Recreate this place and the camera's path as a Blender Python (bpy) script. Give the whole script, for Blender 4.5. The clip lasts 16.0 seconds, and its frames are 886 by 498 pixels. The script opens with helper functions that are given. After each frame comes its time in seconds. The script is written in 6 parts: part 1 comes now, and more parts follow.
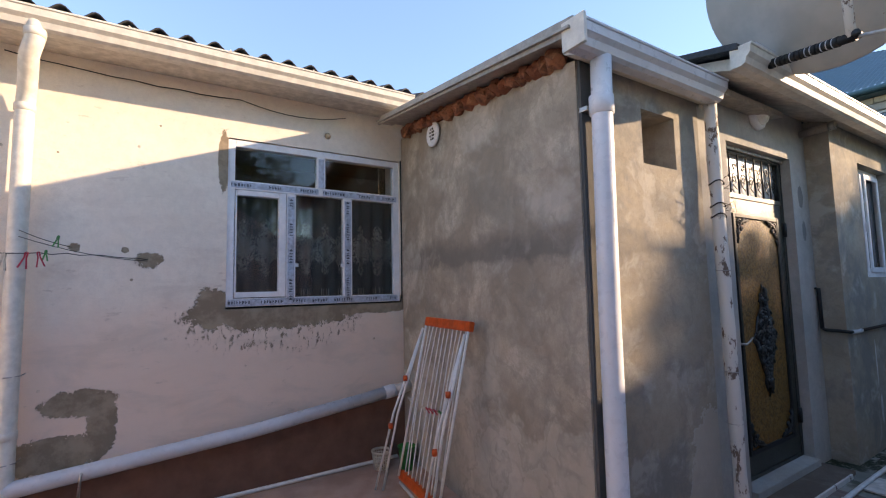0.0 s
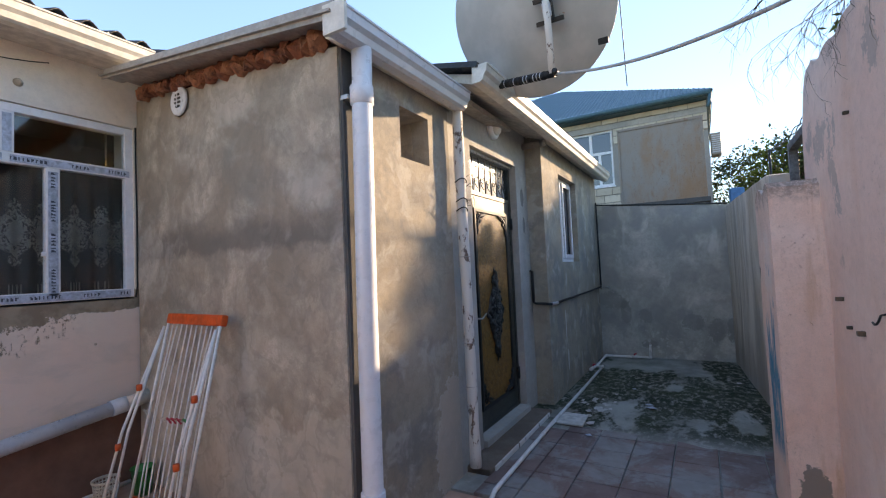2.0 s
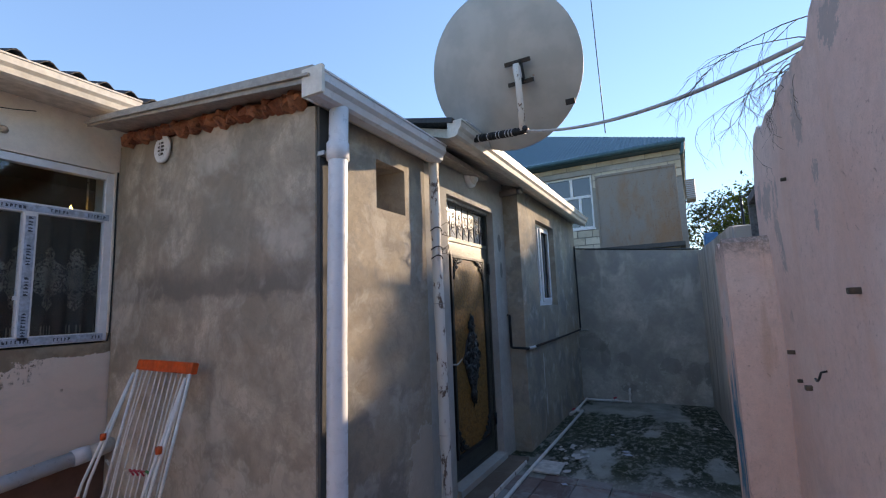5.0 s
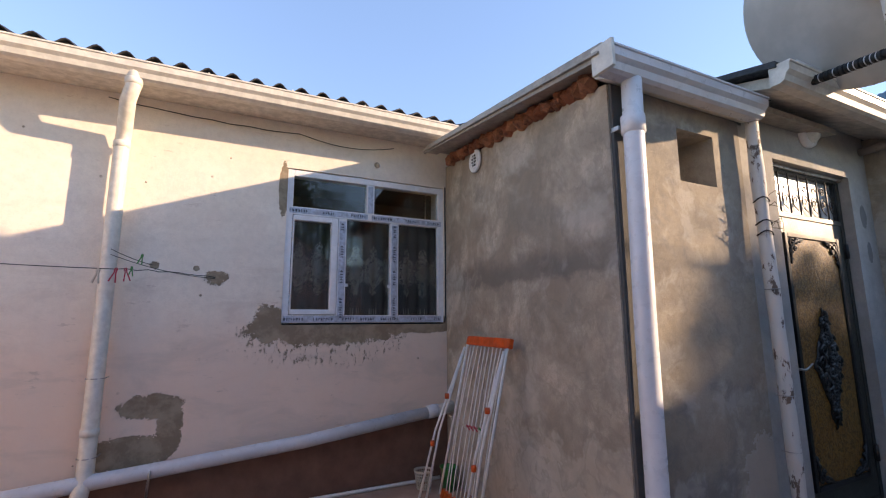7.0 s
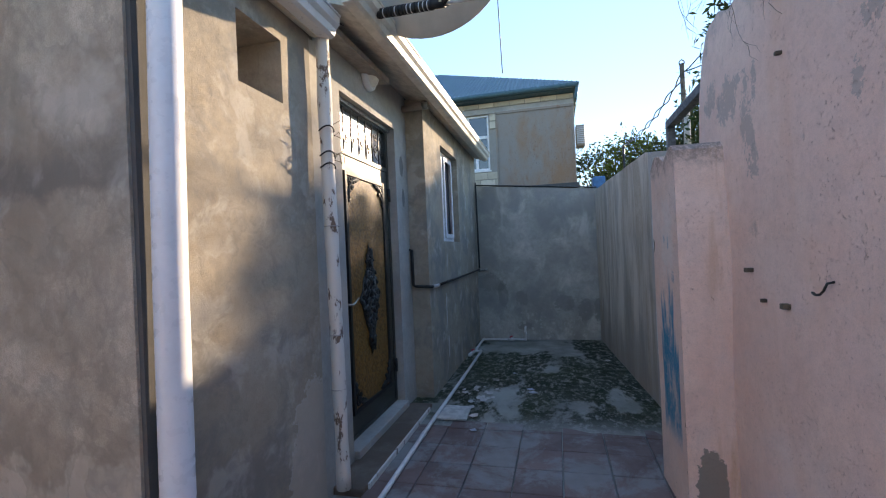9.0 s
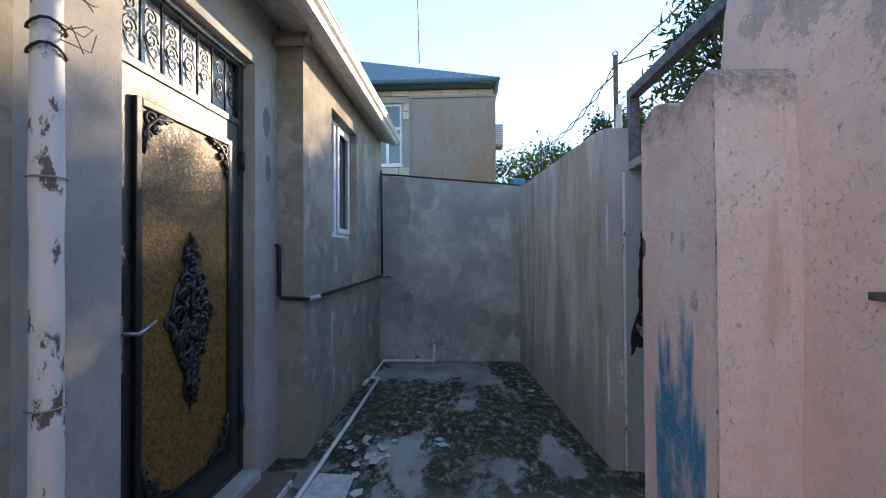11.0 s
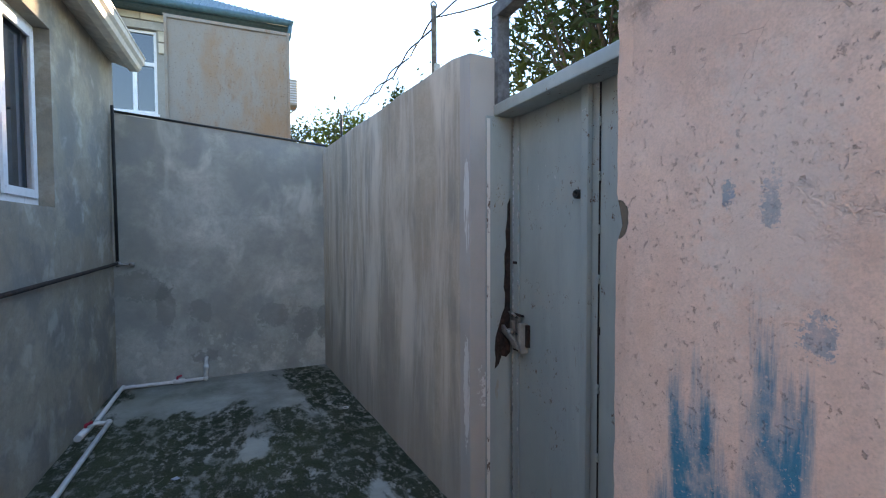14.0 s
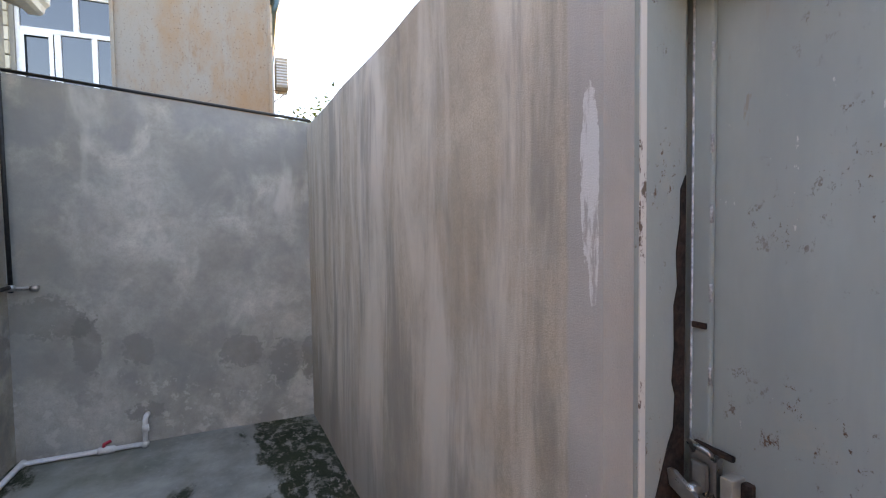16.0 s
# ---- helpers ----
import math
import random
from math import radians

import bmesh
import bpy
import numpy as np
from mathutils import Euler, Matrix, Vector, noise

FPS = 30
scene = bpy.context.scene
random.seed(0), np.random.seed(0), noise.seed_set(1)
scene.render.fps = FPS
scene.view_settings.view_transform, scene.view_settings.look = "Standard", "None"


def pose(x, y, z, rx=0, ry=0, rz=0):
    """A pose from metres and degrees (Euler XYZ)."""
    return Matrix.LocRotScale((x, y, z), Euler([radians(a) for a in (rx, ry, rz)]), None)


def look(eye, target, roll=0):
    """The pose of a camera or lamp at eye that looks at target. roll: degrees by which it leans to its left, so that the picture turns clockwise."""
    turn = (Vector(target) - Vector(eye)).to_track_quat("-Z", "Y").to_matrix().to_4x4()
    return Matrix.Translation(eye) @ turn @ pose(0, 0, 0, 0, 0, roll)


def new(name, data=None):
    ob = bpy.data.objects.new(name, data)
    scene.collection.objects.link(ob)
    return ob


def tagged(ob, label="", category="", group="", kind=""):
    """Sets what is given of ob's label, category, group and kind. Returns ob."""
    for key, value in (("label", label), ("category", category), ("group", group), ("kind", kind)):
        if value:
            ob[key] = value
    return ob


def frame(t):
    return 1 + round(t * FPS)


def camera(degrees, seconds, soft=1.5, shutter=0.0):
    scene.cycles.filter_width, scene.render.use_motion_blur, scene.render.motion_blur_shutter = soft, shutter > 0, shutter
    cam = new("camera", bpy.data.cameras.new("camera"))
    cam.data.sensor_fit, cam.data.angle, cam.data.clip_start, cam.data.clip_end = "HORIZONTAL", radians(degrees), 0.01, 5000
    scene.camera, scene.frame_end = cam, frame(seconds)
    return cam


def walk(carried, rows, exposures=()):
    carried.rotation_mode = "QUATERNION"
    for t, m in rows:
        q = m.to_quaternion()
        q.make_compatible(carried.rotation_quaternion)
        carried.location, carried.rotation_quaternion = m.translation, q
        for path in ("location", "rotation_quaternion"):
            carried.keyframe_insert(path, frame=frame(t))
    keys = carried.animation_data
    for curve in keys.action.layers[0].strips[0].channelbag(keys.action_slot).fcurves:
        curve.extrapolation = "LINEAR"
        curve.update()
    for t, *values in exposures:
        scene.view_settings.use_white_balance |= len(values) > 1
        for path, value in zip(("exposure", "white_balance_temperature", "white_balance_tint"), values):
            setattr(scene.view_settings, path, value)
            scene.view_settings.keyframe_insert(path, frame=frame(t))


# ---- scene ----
cam = camera(88.9, 16.0, soft=1.15)
METRES, EYE, TILT, LEAN, TURN = 5.2, 1.55, 0.0, 0.0, -32.4
ROWS = [
    (0.0, 0.0, 0.0, 0.0, 0.1, 4.85, 1.21),
    (0.5, 0.0067, 0.002, -0.0004, -6.44, 4.14, 1.4),
    (1.0, 0.0129, 0.0033, -0.0018, -12.92, 3.34, 1.74),
    (1.5, 0.0166, 0.0028, -0.0026, -20.39, 2.96, 2.22),
    (2.0, 0.0174, -0.0003, -0.0037, -27.61, 2.62, 2.6),
    (2.5, 0.0131, -0.0064, -0.0078, -36.88, 2.0, 3.14),
    (3.0, 0.0233, -0.0137, -0.0101, -41.61, 1.66, 3.5),
    (3.5, 0.0387, -0.0241, -0.0105, -44.04, 1.96, 3.33),
    (4.0, 0.0452, -0.0283, -0.0109, -44.89, 2.66, 2.76),
    (4.5, 0.0408, -0.0285, -0.0049, -41.31, 4.54, 2.65),
    (5.0, 0.0258, -0.0234, 0.0097, -29.29, 7.21, 2.14),
    (7.5, -0.0035, 0.0047, -0.0029, -8.62, 5.97, 1.32),
    (8.0, 0.0097, 0.0226, -0.0157, -28.45, 2.54, 2.68),
    (8.5, 0.0463, 0.0581, -0.0251, -37.76, 0.86, 2.78),
    (9.0, 0.0876, 0.1039, -0.021, -43.37, 0.34, 2.53),
    (11.5, 0.3162, 0.2945, -0.0252, -58.77, -0.06, 0.32),
    (12.0, 0.3388, 0.3122, -0.0248, -62.71, -0.24, 0.58),
    (12.5, 0.354, 0.3018, -0.0232, -64.1, -0.47, 1.0),
    (13.0, 0.3804, 0.3013, -0.0252, -64.49, -0.76, 0.77),
    (13.5, 0.4172, 0.3432, -0.0266, -72.13, -1.21, 0.33),
    (14.0, 0.4515, 0.3645, -0.0304, -80.68, -2.0, 0.18),
    (14.5, 0.5074, 0.3739, -0.0301, -83.0, -2.18, 0.62),
    (15.0, 0.5572, 0.3837, -0.0301, -82.76, -2.02, 0.67),
    (15.5, 0.6242, 0.4093, -0.029, -81.95, -2.38, 0.64),
    (16.0, 0.6805, 0.4356, -0.0188, -80.09, -2.38, 0.77),
]
MORE = [
    (5.2, look((-0.008, -0.193, 1.581), (1.614, 0.936, 1.888), -2.1)),
    (6.35, pose(-0.01, -0.15, 1.50, 97.5, 0.8, -20.0)),
    (7.3, look((0.000, -0.126, 1.420), (1.098, 1.517, 1.726), -1.0)),
    (9.2, look((0.810, 0.249, 1.417), (2.770, 0.650, 1.433), -1.4)),
    (11.3, look((2.087, 0.371, 1.398), (4.087, 0.397, 1.409), -0.4)),
]
path = MORE + [(t, pose(0, 0, EYE, TILT, LEAN, TURN) @ pose(METRES * x, METRES * y, METRES * z, 90 + pitch, roll, yaw)) for t, x, y, z, yaw, pitch, roll in ROWS]
walk(cam, sorted(path, key=lambda row: row[0]),
     [(0.0, 2.20, 8400, 20), (2.0, 2.42, 8500, 18), (3.5, 2.32, 8000, 15), (4.0, 2.32, 8000, 15), (5.0, 1.89, 7700, 17), (7.5, 2.22, 8500, 23), (8.0, 2.48, 8450, 19), (8.5, 2.58, 8300, 18), (9.0, 2.36, 7900, 15), (11.5, 2.72, 8000, 15), (12.5, 2.90, 8000, 14), (13.5, 3.02, 8500, 15), (14.5, 3.24, 9200, 17), (15.5, 3.57, 10800, 20), (16.0, 3.60, 11400, 27)])

# ---- light ----
SUN = Vector((2.0, -1.0, 0.62)).normalized()
ELEV = math.asin(SUN.z)
AZIM = math.atan2(SUN.x, SUN.y)
HAZE = 0.35
world = bpy.data.worlds.new("sky")
scene.world = world
world.use_nodes = True
wn = world.node_tree.nodes
sky = wn.new("ShaderNodeTexSky")
sky.sky_type = "NISHITA"
sky.sun_disc = False
sky.sun_elevation, sky.sun_rotation = ELEV, AZIM
sky.air_density, sky.dust_density, sky.ozone_density = 1.0, 0.0, 4.0
wn["Background"].inputs[1].default_value = 0.13
# a hazy evening sky: the glow round the sun and the far side of the dome lie closer together than in clear air
haze_bw, haze_pow, haze_mul = wn.new("ShaderNodeRGBToBW"), wn.new("ShaderNodeMath"), wn.new("ShaderNodeVectorMath")
haze_pow.operation, haze_mul.operation = "POWER", "SCALE"
haze_pow.inputs[1].default_value = -HAZE
for a, b in ((sky.outputs[0], haze_bw.inputs[0]), (haze_bw.outputs[0], haze_pow.inputs[0]), (sky.outputs[0], haze_mul.inputs[0]), (haze_pow.outputs[0], haze_mul.inputs["Scale"]), (haze_mul.outputs[0], wn["Background"].inputs[0])):
    world.node_tree.links.new(a, b)
sun = new("sun", bpy.data.lights.new("sun", "SUN"))
sun.data.energy, sun.data.angle, sun.data.color = 2.0, radians(0.6), (1.0, 0.85, 0.66)
sun.matrix_world = look((30, -12, 12), (30 - SUN.x, -12 - SUN.y, 12 - SUN.z))


# ---- materials ----
class Mat:
    """A node material and short ways to add nodes to it."""

    def __init__(self, name, rough=0.8, metal=0.0):
        self.m = bpy.data.materials.new(name)
        self.m.use_nodes = True
        self.t = self.m.node_tree
        self.b = self.t.nodes["Principled BSDF"]
        self.b.inputs["Roughness"].default_value = rough
        self.b.inputs["Metallic"].default_value = metal
        self.p = self.t.nodes.new("ShaderNodeNewGeometry").outputs["Position"]

    def put(self, sock, v):
        if isinstance(v, bpy.types.NodeSocket):
            self.t.links.new(v, sock)
        elif isinstance(v, (tuple, list)) and len(v) == 3 and sock.type == "RGBA":
            sock.default_value = (*v, 1)
        else:
            sock.default_value = v

    def xyz(self):
        n = self.t.nodes.new("ShaderNodeSeparateXYZ")
        self.put(n.inputs[0], self.p)
        return n.outputs

    def scaled(self, sx, sy, sz):
        n = self.t.nodes.new("ShaderNodeVectorMath")
        n.operation = "MULTIPLY"
        self.put(n.inputs[0], self.p)
        n.inputs[1].default_value = (sx, sy, sz)
        return n.outputs[0]

    def noise(self, scale, detail=4, rough=0.55, vec=None, distort=0.0):
        n = self.t.nodes.new("ShaderNodeTexNoise")
        self.put(n.inputs["Vector"], vec or self.p)
        n.inputs["Scale"].default_value, n.inputs["Detail"].default_value = scale, detail
        n.inputs["Roughness"].default_value, n.inputs["Distortion"].default_value = rough, distort
        return n.outputs[0]

    def warped(self, amount, scale):
        """The position, pushed about by noise."""
        n = self.t.nodes.new("ShaderNodeTexNoise")
        self.put(n.inputs["Vector"], self.p)
        n.inputs["Scale"].default_value, n.inputs["Detail"].default_value = scale, 4
        m = self.t.nodes.new("ShaderNodeVectorMath")
        m.operation = "MULTIPLY_ADD"
        self.put(m.inputs[0], n.outputs["Color"])
        m.inputs[1].default_value = (amount,) * 3
        self.put(m.inputs[2], self.p)
        return m.outputs[0]

    def voro(self, scale, feature="F1", vec=None):
        n = self.t.nodes.new("ShaderNodeTexVoronoi")
        n.feature = feature
        self.put(n.inputs["Vector"], vec or self.p)
        n.inputs["Scale"].default_value = scale
        return n.outputs[0]

    def op(self, kind, a, b=0.0, c=0.0):
        n = self.t.nodes.new("ShaderNodeMath")
        n.operation = kind
        for s, v in zip(n.inputs, (a, b, c)):
            self.put(s, v)
        return n.outputs[0]

    def step(self, v, lo, hi, a=0.0, b=1.0):
        n = self.t.nodes.new("ShaderNodeMapRange")
        n.interpolation_type = "SMOOTHSTEP"
        for s, x in zip(n.inputs, (v, lo, hi, a, b)):
            self.put(s, x)
        return n.outputs[0]

    def mix(self, f, a, b, kind="MIX"):
        n = self.t.nodes.new("ShaderNodeMix")
        n.data_type, n.blend_type = "RGBA", kind
        self.put(n.inputs[0], f), self.put(n.inputs[6], a), self.put(n.inputs[7], b)
        return n.outputs[2]

    def blob(self, axis, c, z, rx, rz, wob=0.5, scale=5.0, soft=0.06):
        """A patch with a ragged edge: an ellipse about (c, z) on a wall that runs along axis (0 or 1)."""
        s = self.xyz()
        a = self.op("POWER", self.op("ABSOLUTE", self.op("DIVIDE", self.op("SUBTRACT", s[axis], c), rx)), 2.0)
        b = self.op("POWER", self.op("ABSOLUTE", self.op("DIVIDE", self.op("SUBTRACT", s[2], z), rz)), 2.0)
        d = self.op("ADD", a, b)
        d = self.op("ADD", d, self.op("MULTIPLY", self.op("SUBTRACT", self.noise(scale, 6, 0.68), 0.5), wob * 16))
        d = self.op("ADD", d, self.op("MULTIPLY", self.op("SUBTRACT", self.noise(scale * 5, 5, 0.7), 0.5), wob * 12))
        return self.step(d, 1 + soft, 1 - soft)

    def bump(self, h, strength=0.3, dist=0.01):
        n = self.t.nodes.new("ShaderNodeBump")
        n.inputs["Strength"].default_value, n.inputs["Distance"].default_value = strength, dist
        self.put(n.inputs["Height"], h)
        old = self.b.inputs["Normal"].links
        if old:
            self.put(n.inputs["Normal"], old[0].from_socket)
        self.put(self.b.inputs["Normal"], n.outputs[0])
        return self

    def rand(self):
        return self.t.nodes.new("ShaderNodeObjectInfo").outputs["Random"]

    def color(self, c):
        self.put(self.b.inputs["Base Color"], c)
        return self

    def rough(self, r):
        self.put(self.b.inputs["Roughness"], r)
        return self


def plain(name, c, rough=0.5, metal=0.0, vary=0.18, scale=14.0, bump=0.1):
    """A painted or moulded surface with slight dirt and unevenness."""
    k = Mat(name, rough, metal)
    dark = tuple(x * (1 - vary * 1.6) for x in c)
    k.color(k.mix(k.step(k.noise(scale, 6, 0.65), 0.35, 0.68), dark, c))
    k.rough(k.step(k.noise(scale * 3, 3), 0.3, 0.7, max(rough - 0.1, 0.02), min(rough + 0.15, 1)))
    k.bump(k.noise(scale * 6, 3), bump, 0.004)
    return k.m


def plaster(name, a, b, c, coarse=0.5, hook=None, streak=0.0):
    """Hand-floated cement render: cloudy patches in three tones, trowel marks, sand grain."""
    k = Mat(name, 0.92)
    n1 = k.noise(1.3, 6, 0.62, distort=0.3)
    n2 = k.noise(3.4, 6, 0.58, vec=k.scaled(1, 1, 0.8), distort=0.5)
    col = k.mix(k.step(n1, 0.36, 0.64), a, b)
    col = k.mix(k.step(n2, 0.46, 0.72, 0.0, 0.85), col, c)
    n3 = k.noise(16, 5, 0.65)
    col = k.mix(k.step(n3, 0.35, 0.75, 0.0, 0.35), col, tuple(x * 0.72 for x in a))
    if streak:
        v = k.noise(7.5, 4, 0.6, vec=k.scaled(1, 1, 0.06))
        col = k.mix(k.step(v, 0.48, 0.64, 0, streak), col, c)
    col = k.mix(k.step(k.noise(62, 5, 0.7), 0.50, 0.72, 0.0, 0.45 * min(1.0, coarse * 1.8)), col, tuple(x * 0.55 for x in b))
    col = k.mix(k.step(k.noise(230, 2), 0.35, 0.7, 0.0, 0.5 * min(1.0, coarse * 1.6)), col, tuple(x * 0.6 for x in b))
    if hook:
        col = hook(k, col)
    k.color(col)
    k.bump(k.noise(7, 4, 0.5, vec=k.scaled(1, 1, 0.6)), 0.25 * coarse + 0.1, 0.02)
    grain = k.op("MULTIPLY", k.noise(260, 3, 0.7), k.step(k.noise(3.0, 4), 0.35, 0.65, 0.35, 1.0))
    k.bump(grain, min(1.0, coarse * 1.4), 0.0045)
    k.bump(k.step(k.noise(85, 4, 0.7), 0.30, 0.36), 0.5 * coarse, 0.004)
    return k.m


def grey_marks(k, col):
    # the joint between two coats, with damp above it, and one lighter repair
    s = k.xyz()
    w = k.op("ADD", s[2], k.op("MULTIPLY", k.op("SUBTRACT", k.noise(3.5, 6, 0.65), 0.5), 0.30))
    band = k.op("MULTIPLY", k.step(w, 1.68, 1.745), k.step(w, 1.98, 1.80))
    col = k.mix(k.op("MULTIPLY", band, 0.8), col, (0.16, 0.145, 0.125))
    ghost = k.step(k.noise(1.5, 6, 0.60, vec=k.scaled(1, 1, 1.2), distort=0.6), 0.50, 0.66)
    col = k.mix(k.op("MULTIPLY", ghost, 0.6), col, (0.25, 0.232, 0.195))
    # a smoother pale lower coat with a lapped edge, arcs left by the float
    lap = k.op("ADD", s[2], k.op("MULTIPLY", k.op("SUBTRACT", k.noise(1.3, 5, 0.6), 0.5), 1.7))
    col = k.mix(k.step(lap, 0.80, 0.74, 0, 0.42), col, (0.60, 0.545, 0.46))
    swipe = k.step(k.noise(1.25, 6, 0.62, vec=k.warped(0.5, 1.6)), 0.47, 0.60, 0, 0.5)
    col = k.mix(swipe, col, (0.60, 0.56, 0.49))
    arc = k.noise(2.0, 3, 0.5, vec=k.warped(0.6, 1.2))
    col = k.mix(k.step(k.op("SINE", k.op("MULTIPLY", arc, 70.0)), 0.2, 1.0, 0, 0.13), col, (0.22, 0.20, 0.17))
    edge = k.noise(2.4, 5, 0.6, vec=k.warped(0.3, 3.0))
    rim = k.op("MULTIPLY", k.step(edge, 0.50, 0.515), k.step(edge, 0.58, 0.52))
    col = k.mix(k.op("MULTIPLY", rim, 0.28), col, (0.21, 0.19, 0.16))
    return col


def white_marks(k, col):
    s = k.xyz()
    # lower half keeps an older pinkish wash
    w = k.op("ADD", s[2], k.op("MULTIPLY", k.op("SUBTRACT", k.noise(1.6, 6, 0.6), 0.5), 0.8))
    col = k.mix(k.step(w, 1.75, 1.0, 0.0, 0.8), col, (0.80, 0.61, 0.50))
    cement = k.mix(k.step(k.noise(6, 6, 0.65), 0.4, 0.62), (0.24, 0.185, 0.13), (0.36, 0.29, 0.21))
    grime = k.step(k.noise(3.2, 7, 0.68, vec=k.scaled(0.5, 1, 1.4), distort=0.6), 0.47, 0.68, 0, 0.5)
    col = k.mix(k.op("MULTIPLY", grime, k.step(w, 2.6, 1.6, 0.25, 1.0)), col, (0.60, 0.50, 0.42))
    scuff = k.op("MULTIPLY", k.step(k.noise(16, 6, 0.75, vec=k.scaled(0.35, 1, 1)), 0.58, 0.64), k.step(k.noise(1.9, 4), 0.44, 0.60, 0, 0.5))
    col = k.mix(scuff, col, (0.50, 0.40, 0.33))
    m = k.blob(0, 0.92, 1.36, 0.70, 0.13, 0.17, 6.0, 0.04)
    m = k.op("MAXIMUM", m, k.blob(0, 1.72, 1.41, 0.62, 0.085, 0.10, 7.0, 0.04))
    m = k.op("MAXIMUM", m, k.blob(0, 0.37, 1.42, 0.12, 0.17, 0.16, 9.0))
    m = k.op("MAXIMUM", m, k.blob(0, 0.44, 2.62, 0.045, 0.25, 0.10, 10.0))
    m = k.op("MAXIMUM", m, k.blob(0, -0.42, 0.815, 0.22, 0.085, 0.13, 9.0, 0.03))
    m = k.op("MAXIMUM", m, k.blob(0, -0.29, 0.64, 0.085, 0.20, 0.13, 9.0, 0.03))
    m = k.op("MAXIMUM", m, k.blob(0, -0.54, 0.50, 0.28, 0.12, 0.12, 9.0, 0.03))
    m = k.op("MAXIMUM", m, k.blob(0, -0.05, 1.80, 0.085, 0.06, 0.2, 12.0))
    m = k.op("MAXIMUM", m, k.blob(0, -0.49, 1.88, 0.035, 0.028, 0.2, 20.0))
    m = k.op("MAXIMUM", m, k.blob(0, -0.20, 1.87, 0.022, 0.022, 0.2, 20.0))
    flakes = k.op("MULTIPLY", k.blob(0, 0.85, 1.27, 0.75, 0.22, 0.1, 5.0, 0.3), k.step(k.noise(26, 6, 0.75, vec=k.scaled(1, 1, 0.5)), 0.555, 0.60))
    m = k.op("MAXIMUM", m, flakes)
    pits = k.step(k.voro(7.0), 0.085, 0.06)
    m = k.op("MAXIMUM", m, k.op("MULTIPLY", pits, k.step(k.noise(1.7, 3), 0.56, 0.62)))
    col = k.mix(m, col, cement)
    k.bump(k.op("SUBTRACT", 1.0, m), 0.7, 0.012)
    # bare red plinth along the foot
    foot = k.op("ADD", s[2], k.op("MULTIPLY", k.noise(6, 5), 0.07))
    slope = k.op("MULTIPLY_ADD", s[0], 0.0935, 0.43)
    return k.mix(k.step(k.op("SUBTRACT", foot, slope), 0.03, 0.0), col, k.mix(k.noise(7, 5, 0.65), (0.10, 0.05, 0.036), (0.27, 0.145, 0.10)))


def pink_marks(k, col):
    s = k.xyz()
    # worn patches to the grey coat below, soot under the broken top, rust-coloured runs
    fine = k.noise(13, 7, 0.72)
    peel = k.op("MULTIPLY", k.step(k.noise(2.4, 6, 0.66, distort=0.4), 0.60, 0.70), k.step(fine, 0.48, 0.56))
    col = k.mix(k.op("MULTIPLY", peel, 0.6), col, (0.42, 0.35, 0.31))
    top = k.op("ADD", s[2], k.op("MULTIPLY", k.op("SUBTRACT", k.noise(4.4, 7, 0.72), 0.5), 1.0))
    col = k.mix(k.op("MULTIPLY", k.step(top, 2.35, 2.7, 0.0, 0.8), k.step(fine, 0.40, 0.62)), col, (0.33, 0.28, 0.26))
    col = k.mix(k.step(k.noise(2.6, 5, 0.62, vec=k.scaled(1, 1, 0.22), distort=0.3), 0.53, 0.72, 0, 0.5), col, (0.72, 0.46, 0.34))
    col = k.mix(k.step(k.noise(1.1, 5, 0.6), 0.50, 0.72, 0, 0.45), col, (0.84, 0.72, 0.67))
    # pits in clusters, fine cracks
    spread = k.step(k.noise(2.0, 4), 0.46, 0.60)
    pits = k.op("MULTIPLY", k.step(k.voro(20, vec=k.warped(0.10, 26.0)), 0.12, 0.08), spread)
    big = k.op("MULTIPLY", k.step(k.noise(24, 7, 0.78), 0.635, 0.665), k.step(k.noise(2.7, 4), 0.48, 0.60))
    fine_pits = k.op("MULTIPLY", k.step(k.noise(75, 5, 0.72, vec=k.scaled(1, 1, 0.9)), 0.60, 0.66), k.step(k.noise(3.3, 5, 0.65), 0.44, 0.58, 0.10, 0.8))
    pits = k.op("MAXIMUM", k.op("MAXIMUM", pits, big), fine_pits)
    edge = k.voro(2.3, "DISTANCE_TO_EDGE", k.warped(0.22, 5.0))
    crack = k.op("MULTIPLY", k.step(edge, 0.0020, 0.0008), k.step(k.noise(1.3, 3), 0.60, 0.66))
    hurt = k.op("MAXIMUM", pits, crack)
    col = k.mix(k.op("MULTIPLY", hurt, 0.48), col, (0.24, 0.165, 0.135))
    k.bump(k.op("SUBTRACT", 1.0, k.op("MAXIMUM", hurt, k.op("MULTIPLY", peel, 0.5))), 0.7, 0.012)
    return col


def tall_marks(k, col):
    col = pink_marks(k, col)
    for c, z, rx, rz in ((3.40, 2.20, 0.10, 0.09), (3.16, 2.12, 0.13, 0.11), (2.95, 1.95, 0.06, 0.16), (2.92, 1.77, 0.055, 0.07), (2.86, 2.10, 0.025, 0.09), (2.21, 1.88, 0.03, 0.05), (2.12, 2.03, 0.05, 0.05), (2.30, 2.32, 0.07, 0.10), (1.75, 2.42, 0.10, 0.06)):
        p = k.blob(0, c, z, rx, rz, 0.42, 9.0, 0.25)
        col = k.mix(k.op("MULTIPLY", p, 0.65), col, (0.36, 0.33, 0.30))
    return col


